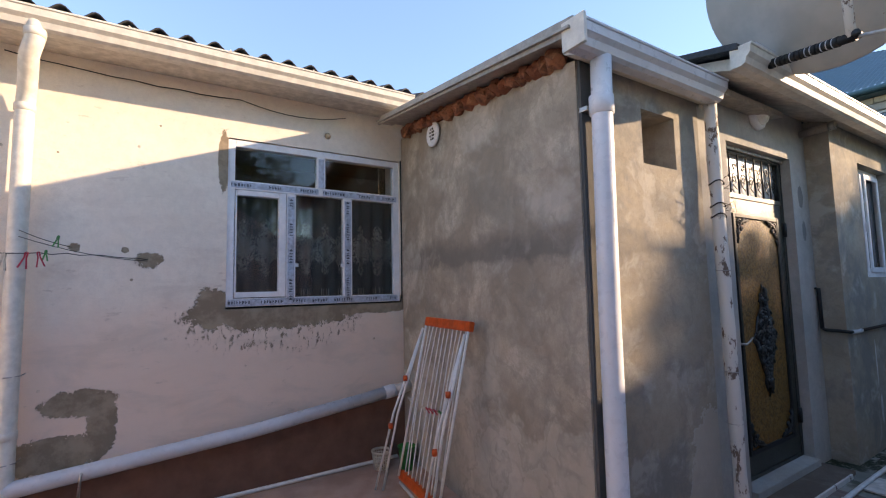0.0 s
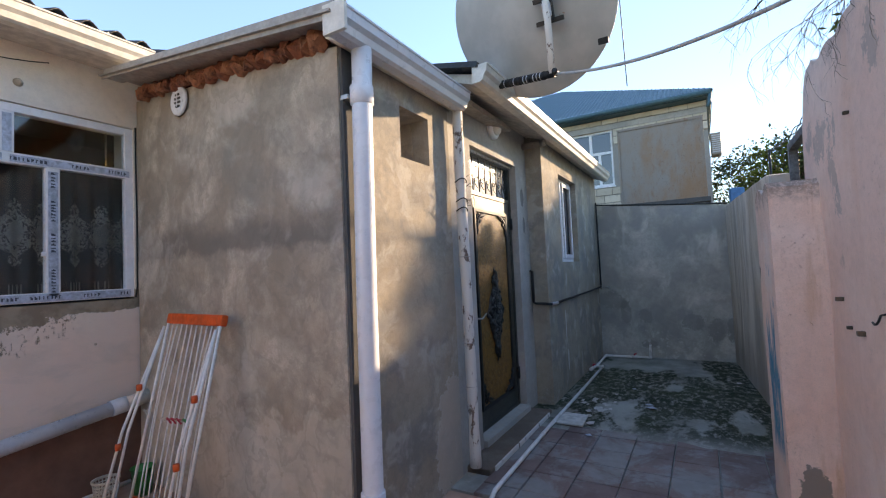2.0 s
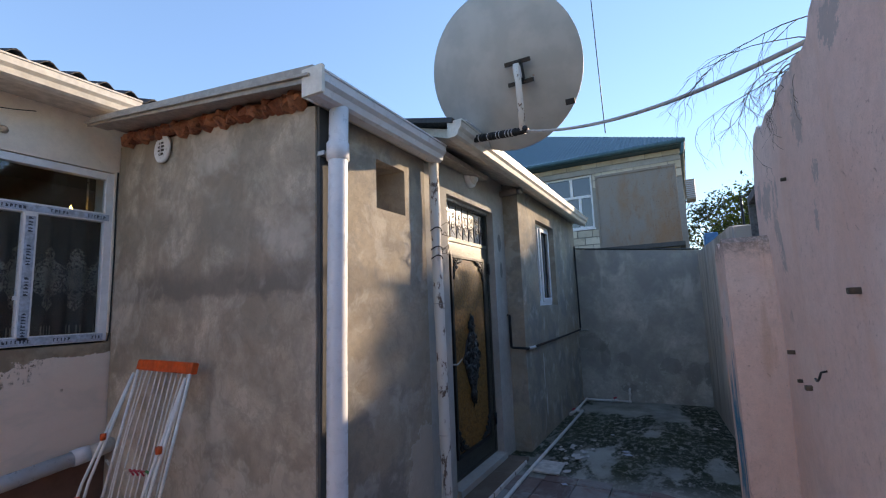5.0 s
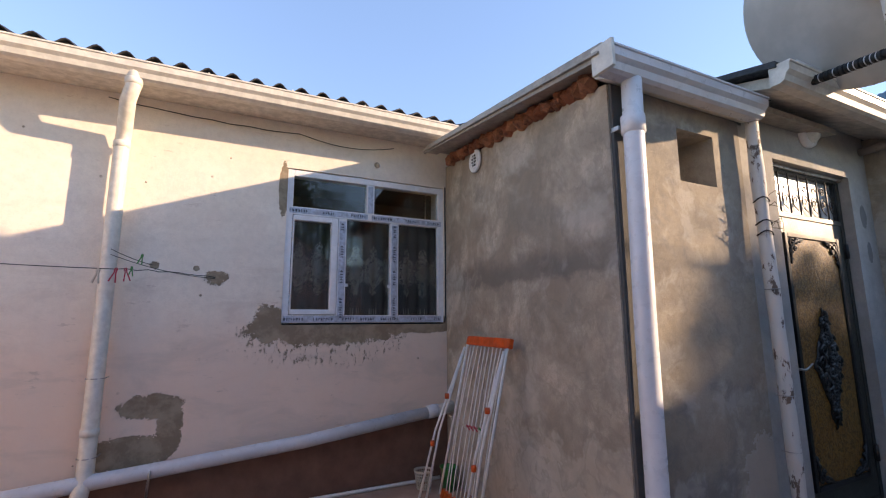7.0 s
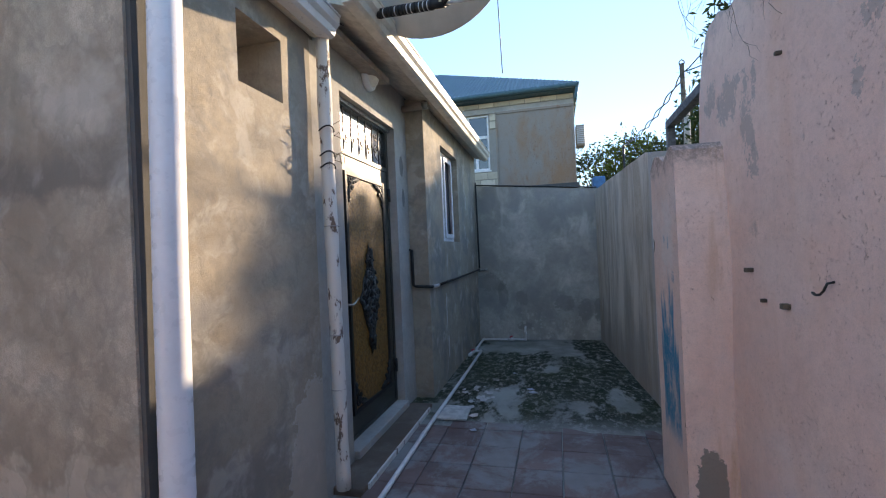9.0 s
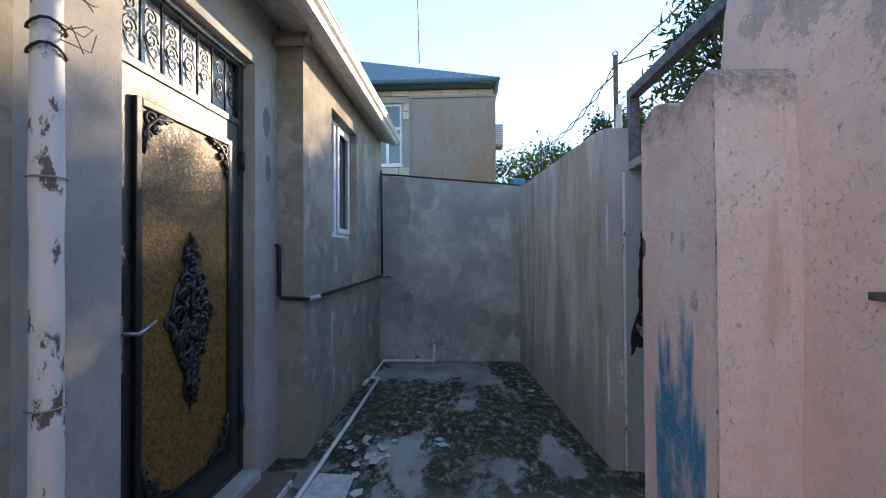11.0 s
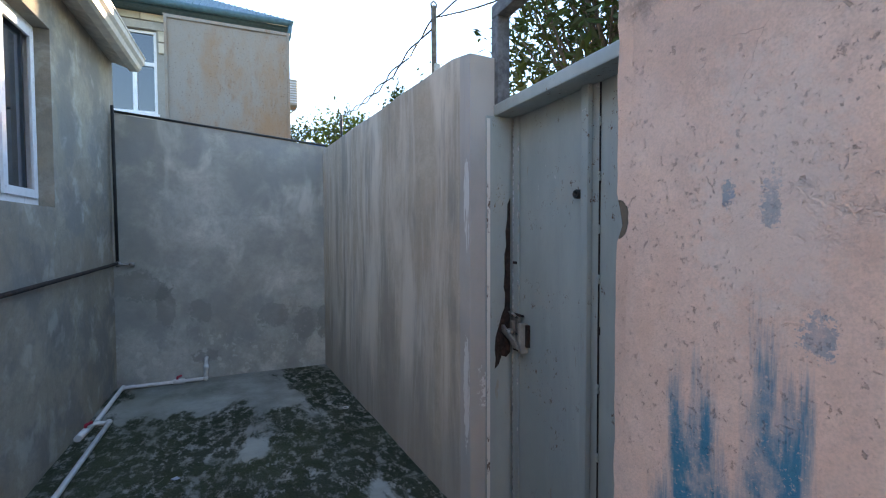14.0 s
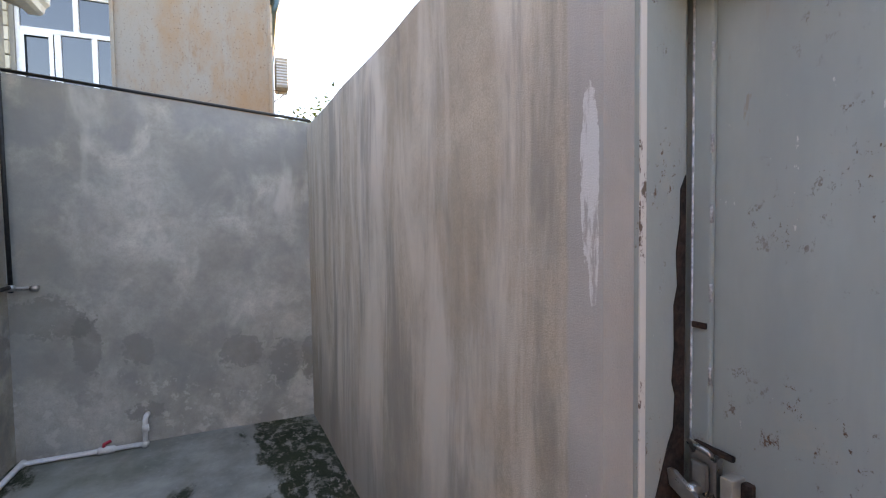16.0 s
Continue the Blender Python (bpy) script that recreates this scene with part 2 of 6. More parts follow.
def pier_marks(k, col):
    col = pink_marks(k, col)
    s = k.xyz()
    # blue paint brushed low on the pier in a few strokes, dragged upwards
    streaks = k.noise(42, 5, 0.68, vec=k.scaled(1, 1, 0.07))
    soft = k.noise(11, 6, 0.7, vec=k.scaled(1, 1, 0.5))
    front = k.step(s[1], -0.43, -0.40)
    lift = k.op("ADD", s[2], k.op("MULTIPLY", k.op("SUBTRACT", streaks, 0.5), 0.42))
    m = 0.0
    for c, half, top in ((3.555, 0.036, 1.17), (3.422, 0.040, 1.22), (3.437, 0.014, 1.33), (3.49, 0.10, 1.06), (3.37, 0.06, 0.96), (3.60, 0.04, 0.98), (3.47, 0.15, 0.84)):
        side = k.op("ABSOLUTE", k.op("SUBTRACT", s[0], c))
        side = k.op("ADD", side, k.op("MULTIPLY", k.op("SUBTRACT", streaks, 0.5), 0.06))
        m = k.op("MAXIMUM", m, k.op("MULTIPLY", k.step(side, half + 0.016, half - 0.010), k.step(lift, top, top - 0.17)))
    m = k.op("MULTIPLY", m, k.step(s[2], 0.28, 0.46))
    for c, z, rx, rz in ((3.372, 1.245, 0.012, 0.022), (3.434, 1.44, 0.009, 0.035), (3.50, 1.46, 0.006, 0.018)):
        m = k.op("MAXIMUM", m, k.op("MULTIPLY", k.blob(0, c, z, rx * 1.5, rz * 1.3, 0.55, 30.0, 0.4), 0.6))
    worn = k.op("MULTIPLY", k.step(soft, 0.32, 0.56, 0.30, 0.97), k.step(k.noise(120, 4, 0.7), 0.30, 0.44, 0.35, 1.0))
    # a pale rubbed area above the strokes
    rub = k.op("MULTIPLY", k.blob(0, 3.45, 1.45, 0.09, 0.20, 0.35, 9.0, 0.8), front)
    col = k.mix(k.op("MULTIPLY", rub, 0.5), col, (0.72, 0.66, 0.62))
    col = k.mix(k.op("MULTIPLY", k.op("MULTIPLY", m, front), worn), col, (0.004, 0.20, 0.33))
    # the broken arris, with crumbs of dark render showing along it, and rust below the broken top
    arris = k.op("ADD", k.op("ABSOLUTE", k.op("SUBTRACT", s[0], 3.246)), k.op("MULTIPLY", k.op("SUBTRACT", k.noise(9, 5, 0.7), 0.5), 0.035))
    crumbs = k.op("MULTIPLY", k.op("MULTIPLY", k.step(arris, 0.005, 0.0), k.step(k.noise(26, 5, 0.75), 0.50, 0.56)), k.step(s[1], -0.46, -0.42))
    col = k.mix(k.op("MULTIPLY", crumbs, 0.85), col, (0.15, 0.095, 0.07))
    k.bump(k.op("SUBTRACT", 1.0, crumbs), 1.0, 0.02)
    cap = k.op("ADD", s[2], k.op("MULTIPLY", k.op("SUBTRACT", k.noise(8, 6, 0.72), 0.5), 0.34))
    col = k.mix(k.op("MULTIPLY", k.step(cap, 1.80, 1.95), k.step(k.noise(48, 5, 0.75), 0.36, 0.56, 0.25, 0.85)), col, (0.20, 0.17, 0.15))
    runs = k.op("MULTIPLY", k.step(k.noise(9, 5, 0.65, vec=k.scaled(1, 1, 0.12)), 0.52, 0.68), k.step(s[1], -0.48, -0.58, 0.0, 0.55))
    col = k.mix(runs, col, (0.50, 0.30, 0.17))
    stain = k.blob(1, -0.50, 0.16, 0.07, 0.20, 0.16, 6.0)
    notch = k.op("MULTIPLY", k.blob(0, 3.728, 1.42, 0.024, 0.04, 0.05, 14.0), k.step(s[1], -0.5, -0.45))
    col = k.mix(notch, col, (0.16, 0.13, 0.10))
    k.bump(k.op("SUBTRACT", 1.0, notch), 1.0, 0.02)
    return k.mix(stain, col, (0.25, 0.22, 0.19))


def wet_marks(k, col):
    # darker repair rings near the foot and pale drips from the coping
    s = k.xyz()
    z = k.op("ADD", s[2], k.op("MULTIPLY", k.op("SUBTRACT", k.noise(2.6, 5), 0.5), 0.7))
    ring = k.op("MAXIMUM", k.step(k.noise(3.1, 3, 0.5), 0.585, 0.605), k.step(k.noise(2.1, 4, 0.55, vec=k.scaled(1, 1.2, 0.9)), 0.60, 0.62))
    f = k.op("MULTIPLY", ring, k.op("MULTIPLY", k.step(z, 0.15, 0.4), k.step(z, 0.95, 0.6)))
    col = k.mix(k.op("MULTIPLY", f, 0.28), col, (0.19, 0.185, 0.175))
    for c, h, ry, rz in ((1.08, 0.72, 0.06, 0.17), (0.80, 0.66, 0.085, 0.10), (0.14, 0.57, 0.12, 0.10), (1.28, 0.90, 0.20, 0.11), (-0.15, 0.46, 0.09, 0.13), (-0.34, 0.46, 0.04, 0.16), (0.75, 0.22, 0.09, 0.05)):
        p = k.blob(1, c, h, ry * 1.2, rz * 1.2, 0.24, 5.0, 0.16)
        col = k.mix(k.op("MULTIPLY", p, 0.58), col, (0.19, 0.19, 0.172))
    # long pale runs below the coping, a dark line of damp and a scurf of salts near the foot
    v = k.step(k.noise(3.6, 4, 0.55, vec=k.scaled(1, 1, 0.22), distort=0.3), 0.54, 0.66, 0, 0.6)
    col = k.mix(k.op("MULTIPLY", v, k.step(z, 1.3, 1.8)), col, (0.60, 0.59, 0.55))
    cloud = k.step(k.noise(1.7, 5, 0.58, vec=k.warped(0.4, 2.0)), 0.46, 0.62, 0, 0.6)
    col = k.mix(cloud, col, (0.25, 0.255, 0.245))
    salt = k.op("MULTIPLY", k.step(k.noise(9, 7, 0.72), 0.55, 0.62), k.step(z, 0.62, 0.3, 0, 0.6))
    col = k.mix(salt, col, (0.56, 0.55, 0.50))
    top = k.op("MULTIPLY", k.step(z, 2.05, 2.2), k.step(k.noise(2.2, 5), 0.42, 0.52, 0.1, 0.6))
    return k.mix(top, col, (0.27, 0.275, 0.28))


def drip_marks(k, col):
    s = k.xyz()
    v = k.noise(3.2, 5, 0.62, vec=k.scaled(1, 0.3, 0.16), distort=0.5)
    col = k.mix(k.step(v, 0.44, 0.62, 0.0, 0.75), col, (0.70, 0.63, 0.545))
    fine = k.noise(9.0, 4, 0.6, vec=k.scaled(1, 0.3, 0.09), distort=0.4)
    fade = k.step(k.noise(1.8, 4, 0.6), 0.40, 0.62)
    col = k.mix(k.op("MULTIPLY", k.step(fine, 0.46, 0.70, 0.0, 0.5), fade), col, (0.64, 0.59, 0.52))
    v2 = k.noise(6.0, 5, 0.65, vec=k.scaled(1, 0.3, 0.14), distort=0.3)
    col = k.mix(k.step(v2, 0.48, 0.66, 0.0, 0.7), col, (0.28, 0.25, 0.215))
    low = k.op("ADD", s[2], k.op("MULTIPLY", k.op("SUBTRACT", k.noise(4.5, 5, 0.65, vec=k.scaled(1, 1, 0.25)), 0.5), 1.2))
    col = k.mix(k.step(low, 0.75, 0.15, 0.0, 0.65), col, (0.29, 0.275, 0.25))
    # a smoother, cooler margin of cement along the gate side, with two splashes of white filler
    margin = k.step(k.op("ADD", s[0], k.op("MULTIPLY", k.noise(5, 4), 0.03)), 5.005, 4.99)
    col = k.mix(k.op("MULTIPLY", margin, 0.75), col, k.mix(k.noise(3.5, 5), (0.34, 0.325, 0.31), (0.50, 0.48, 0.46)))
    w = k.blob(0, 4.924, 1.56, 0.025, 0.17, 0.10, 12.0)
    w = k.op("MAXIMUM", w, k.blob(0, 4.912, 1.42, 0.014, 0.13, 0.08, 14.0))
    w = k.op("MAXIMUM", w, k.blob(0, 4.922, 0.64, 0.028, 0.26, 0.16, 12.0))
    w = k.op("MULTIPLY", w, k.step(k.noise(38, 5, 0.7, vec=k.scaled(1, 1, 0.16)), 0.36, 0.46))
    return k.mix(w, col, (0.66, 0.65, 0.63))


def side_marks(k, col):
    # a pale skim coat low beside the door, white runs of lime under the window
    run = k.op("MAXIMUM", k.blob(0, 5.66, 0.78, 0.016, 0.20, 0.10, 14.0), k.blob(0, 5.70, 0.36, 0.03, 0.16, 0.20, 14.0))
    col = k.mix(run, col, (0.66, 0.65, 0.62))
    damp = k.op("MULTIPLY", k.step(k.noise(1.9, 6, 0.66, vec=k.warped(0.3, 2.2)), 0.46, 0.60), 0.72)
    col = k.mix(damp, col, (0.21, 0.205, 0.195))
    pale = k.step(k.noise(3.7, 6, 0.62, vec=k.warped(0.3, 3.0)), 0.52, 0.66, 0, 0.5)
    col = k.mix(pale, col, (0.54, 0.51, 0.455))
    edge = k.noise(2.7, 5, 0.6, vec=k.warped(0.3, 3.0))
    rim = k.op("MULTIPLY", k.step(edge, 0.50, 0.515), k.step(edge, 0.57, 0.52))
    col = k.mix(k.op("MULTIPLY", rim, 0.25), col, (0.20, 0.19, 0.17))
    skim = k.blob(0, 3.06, 0.26, 0.30, 0.46, 0.12, 4.0, 0.03)
    lip = k.op("MULTIPLY", k.blob(0, 3.06, 0.26, 0.32, 0.49, 0.12, 4.0, 0.03), k.op("SUBTRACT", 1.0, skim))
    col = k.mix(k.op("MULTIPLY", skim, 0.6), col, (0.54, 0.49, 0.42))
    col = k.mix(k.op("MULTIPLY", lip, 0.5), col, (0.60, 0.58, 0.54))
    k.bump(skim, 0.5, 0.01)
    return col


def strip_marks(k, col):
    m = k.op("MAXIMUM", k.blob(0, 4.81, 2.28, 0.05, 0.10, 0.12, 9.0), k.blob(0, 4.83, 1.98, 0.04, 0.09, 0.12, 9.0))
    col = k.mix(k.op("MULTIPLY", m, 0.8), col, (0.14, 0.14, 0.14))
    return col


GREY = plaster("grey_render", (0.325, 0.269, 0.207), (0.493, 0.42, 0.33), (0.672, 0.594, 0.487), 0.65, grey_marks)
GREY_SIDE = plaster("sand_render", (0.34, 0.29, 0.225), (0.44, 0.385, 0.305), (0.38, 0.35, 0.305), 0.8, side_marks)
GREY_COOL = plaster("cool_render", (0.356, 0.345, 0.322), (0.529, 0.512, 0.477), (0.448, 0.414, 0.362), 0.6, strip_marks)
# dark cement; at the block corner it also carries the downpipe's shadow
CEMENT_AND_SHADE = plaster("cement_and_pipe_shade", (0.085, 0.083, 0.08), (0.12, 0.117, 0.112), (0.105, 0.102, 0.098), 0.4)
END_RENDER = plaster("damp_render", (0.31, 0.305, 0.276), (0.483, 0.471, 0.425), (0.667, 0.644, 0.575), 0.5, wet_marks)
DRIP_RENDER = plaster("streaked_render", (0.475, 0.389, 0.302), (0.572, 0.486, 0.383), (0.616, 0.529, 0.427), 1.0, drip_marks)
WHITE_WALL = plaster("limewash", (0.82, 0.735, 0.635), (0.88, 0.80, 0.70), (0.82, 0.74, 0.65), 0.28, white_marks)
PINK = plaster("pink_limewash", (0.81, 0.58, 0.495), (0.86, 0.66, 0.57), (0.82, 0.61, 0.54), 0.32, tall_marks)
PIER = plaster("pier_limewash", (0.80, 0.59, 0.50), (0.85, 0.66, 0.575), (0.78, 0.55, 0.455), 0.42, pier_marks)
PVC_GREY = plain("grey_pvc", (0.60, 0.62, 0.66), 0.35, vary=0.07, scale=8)
PVC_PIPE = plain("blue_white_pvc", (0.72, 0.74, 0.78), 0.33, vary=0.05, scale=7)
PVC_WHITE = plain("white_pvc", (0.78, 0.77, 0.75), 0.4, vary=0.12)
GUTTER_WHITE = plain("cream_gutter", (0.74, 0.70, 0.62), 0.42, vary=0.12)
SOFFIT = plain("soffit_board", (0.66, 0.61, 0.54), 0.7)
FLASHING = plain("grey_flashing", (0.40, 0.36, 0.31), 0.45)
ROOF_DARK = plain("dark_corrugated_sheet", (0.028, 0.03, 0.035), 0.55)
ROOF_BLUE = plain("blue_green_sheet", (0.055, 0.15, 0.185), 0.5)
FRAME_WHITE = plain("white_window_frame", (0.80, 0.81, 0.83), 0.35, vary=0.06)
FILM = plain("pale_blue_film", (0.52, 0.60, 0.72), 0.4, vary=0.25, scale=30)
INK = plain("dark_print", (0.06, 0.07, 0.10), 0.6)
IRON = plain("black_iron", (0.016, 0.017, 0.018), 0.42, vary=0.4, scale=60)
CAST = plain("blackened_cast_iron", (0.030, 0.034, 0.034), 0.30, vary=0.4, scale=50)
# darker than GATE: the backlit look of the upper frame, put in the colour
BACKLIT_IRON = plain("backlit_dark_iron", (0.15, 0.155, 0.165), 0.6, vary=0.35, scale=22)
STEEL = plain("worn_steel", (0.45, 0.44, 0.42), 0.35, 0.9)
ORANGE = plain("orange_plastic", (0.75, 0.10, 0.012), 0.4, vary=0.2)
ROD = plain("white_coated_rod", (0.80, 0.79, 0.76), 0.38, vary=0.1)
CABLE = plain("black_cable", (0.012, 0.012, 0.013), 0.6)
CABLE_PALE = plain("pale_cable", (0.45, 0.45, 0.45), 0.55)
TWIG = plain("twig_bark", (0.16, 0.12, 0.085), 0.85, vary=0.4)


def rust_metal():
    k = Mat("rusted_sheet", 0.8)
    v = k.noise(1.5, 7, 0.68, vec=k.scaled(1, 1, 0.5))
    col = k.mix(k.step(v, 0.38, 0.66), (0.30, 0.26, 0.225), (0.33, 0.19, 0.11))
    col = k.mix(k.step(k.noise(6, 7, 0.72, vec=k.scaled(1, 1, 0.35)), 0.54, 0.74, 0, 0.75), col, (0.27, 0.14, 0.075))
    col = k.mix(k.step(k.noise(45, 4, 0.7), 0.58, 0.7, 0, 0.7), col, (0.12, 0.06, 0.035))
    k.color(col)
    k.bump(k.noise(30, 4), 0.3, 0.01)
    return k.m


RUST = rust_metal()


def gate_paint():
    k = Mat("grey_gate_paint", 0.45)
    col = k.mix(k.step(k.noise(1.6, 6, 0.65, vec=k.scaled(1, 1, 0.35)), 0.36, 0.66), (0.295, 0.345, 0.335), (0.425, 0.475, 0.445))
    col = k.mix(k.step(k.noise(8, 5, 0.65, vec=k.scaled(1, 1, 0.10)), 0.50, 0.72, 0, 0.4), col, (0.28, 0.30, 0.31))
    col = k.mix(k.step(k.noise(3.4, 6, 0.68), 0.56, 0.74, 0, 0.45), col, (0.47, 0.40, 0.31))
    chips = k.op("MULTIPLY", k.step(k.noise(42, 7, 0.80, vec=k.scaled(1, 1, 0.7)), 0.585, 0.61), k.step(k.noise(3.4, 4), 0.50, 0.60))
    col = k.mix(chips, col, (0.13, 0.065, 0.035))
    pale = k.op("MULTIPLY", k.step(k.noise(30, 6, 0.75, vec=k.scaled(1, 1, 0.5)), 0.66, 0.68), k.step(k.noise(3.3, 3), 0.48, 0.6))
    run = k.op("MULTIPLY", k.step(k.noise(26, 5, 0.7, vec=k.scaled(1, 1, 0.22)), 0.62, 0.68), k.step(k.noise(3.0, 3), 0.5, 0.62, 0, 0.6))
    col = k.mix(run, col, (0.30, 0.21, 0.13))
    k.color(k.mix(k.op("MULTIPLY", pale, 0.7), col, (0.68, 0.68, 0.66)))
    k.rough(k.step(k.noise(5, 5), 0.35, 0.65, 0.36, 0.6))
    k.bump(k.noise(2.2, 3), 0.5, 0.03)
    k.bump(k.noise(60, 4), 0.15, 0.003)
    k.bump(k.op("SUBTRACT", 1.0, chips), 0.5, 0.003)
    return k.m


GATE = gate_paint()
RUST_DARK = plain("bare_dark_rust", (0.045, 0.022, 0.016), 0.85, vary=0.5, scale=30)


def floor_cement():
    k = Mat("mossy_concrete", 0.9)
    s = k.xyz()
    col = k.mix(k.step(k.noise(2.0, 6, 0.62), 0.36, 0.64), (0.20, 0.20, 0.18), (0.36, 0.36, 0.33))
    col = k.mix(k.step(k.noise(22, 5, 0.7), 0.55, 0.75, 0, 0.5), col, (0.44, 0.44, 0.42))
    far = k.step(s[0], 4.15, 4.75)
    n = k.noise(1.25, 10, 0.64, vec=k.scaled(0.75, 1.3, 1), distort=0.3)
    side = k.op("ADD", k.step(s[1], 0.30, -0.15, 0.0, 0.05), k.step(s[1], 0.55, 1.1, 0.0, 0.045))
    dry = k.op("MULTIPLY", k.step(s[0], 6.7, 7.3, 0.0, 0.16), k.step(s[1], -0.1, 0.35))
    side = k.op("SUBTRACT", side, dry)
    m = k.step(k.op("ADD", n, side), 0.450, 0.505)
    m2 = k.op("MULTIPLY", k.step(k.noise(12, 10, 0.76, vec=k.scaled(0.8, 1.2, 1)), 0.41, 0.50), k.step(k.noise(4.5, 8, 0.70), 0.36, 0.44, 0.45, 1.0))
    m = k.op("MULTIPLY", k.op("MULTIPLY", m, m2), far)
    moss = k.mix(k.noise(40, 4), (0.007, 0.011, 0.004), (0.028, 0.036, 0.011))
    col = k.mix(m, col, moss)
    col = k.mix(k.op("MULTIPLY", far, k.step(k.noise(1.4, 5), 0.42, 0.66, 0.06, 0.32)), col, (0.085, 0.10, 0.045))
    k.color(col)
    k.rough(k.step(k.noise(3, 4), 0.4, 0.6, 0.7, 0.95))
    k.bump(k.noise(12, 6, 0.65), 0.35, 0.02)
    k.bump(k.op("MULTIPLY", m, k.noise(80, 4)), 0.9, 0.012)
    return k.m


MOSSY = floor_cement()


def tile_paint():
    k = Mat("red_paving_tile", 0.75)
    r = k.rand()
    col = k.mix(r, (0.145, 0.095, 0.088), (0.21, 0.142, 0.13))
    grout = k.step(k.noise(2.3, 9, 0.70, distort=0.4), 0.45, 0.58)
    col = k.mix(k.op("MULTIPLY", grout, 0.9), col, k.mix(k.noise(9, 5), (0.19, 0.187, 0.185), (0.29, 0.285, 0.28)))
    k.color(col)
    k.rough(k.step(k.noise(5, 4), 0.4, 0.65, 0.55, 0.9))
    k.bump(k.noise(24, 5, 0.65), 0.4, 0.006)
    return k.m


TILE = tile_paint()


def terrazzo():
    k = Mat("red_speckled_paving", 0.75)
    col = k.mix(k.step(k.noise(3, 5), 0.35, 0.65), (0.40, 0.235, 0.175), (0.54, 0.345, 0.265))
    col = k.mix(k.step(k.voro(55), 0.16, 0.10), col, (0.42, 0.34, 0.28))
    k.color(col)
    k.bump(k.noise(40, 4), 0.3, 0.006)
    return k.m


TERRAZZO = terrazzo()


def earth():
    k = Mat("dry_earth", 0.95)
    k.color(k.mix(k.step(k.noise(0.4, 6), 0.35, 0.65), (0.14, 0.115, 0.08), (0.10, 0.11, 0.055)))
    k.bump(k.noise(8, 6), 0.5, 0.05)
    return k.m


EARTH = earth()


def brick_mat():
    k = Mat("red_broken_brick", 0.9)
    col = k.mix(k.rand(), (0.26, 0.085, 0.045), (0.40, 0.17, 0.09))
    k.color(k.mix(k.step(k.noise(14, 6, 0.7), 0.45, 0.7), col, (0.12, 0.045, 0.03)))
    k.bump(k.noise(40, 5, 0.7), 0.9, 0.015)
    return k.m


BRICK = brick_mat()


def stone_mat():
    k = Mat("pale_limestone_block", 0.9)
    col = k.mix(k.rand(), (0.50, 0.44, 0.34), (0.68, 0.62, 0.51))
    k.color(k.mix(k.step(k.noise(6, 5, 0.65), 0.5, 0.75, 0, 0.6), col, (0.30, 0.245, 0.18)))
    k.bump(k.noise(20, 5, 0.7), 0.6, 0.02)
    return k.m


STONE = stone_mat()
MORTAR = plaster("grey_mortar", (0.30, 0.285, 0.26), (0.36, 0.34, 0.31), (0.33, 0.31, 0.28), 0.6)


def glass_mat(name="window_glass", tint=(0.9, 0.95, 0.95)):
    k = Mat(name, 0.02)
    k.color(tint)
    k.b.inputs["Transmission Weight"].default_value = 1.0
    k.b.inputs["IOR"].default_value = 1.5
    return k.m


GLASS = glass_mat()


def sky_glass():
    k = Mat("reflective_glass", 0.03)
    k.color((0.02, 0.035, 0.05))
    k.b.inputs["IOR"].default_value = 1.9
    k.bump(k.noise(2.5, 2), 0.05, 0.01)
    return k.m


DARK_GLASS = sky_glass()


def frosted():
    k = Mat("frosted_glass_sky_pale", 0.18)
    # pale base colour also holds the sky's reflection in the frosted panes
    k.color(k.mix(k.step(k.noise(22, 4, 0.6, distort=1.5), 0.45, 0.58), (0.42, 0.45, 0.47), (0.66, 0.68, 0.69)))
    k.bump(k.noise(26, 4, 0.6, distort=1.0), 0.4, 0.004)
    return k.m


FROSTED = frosted()


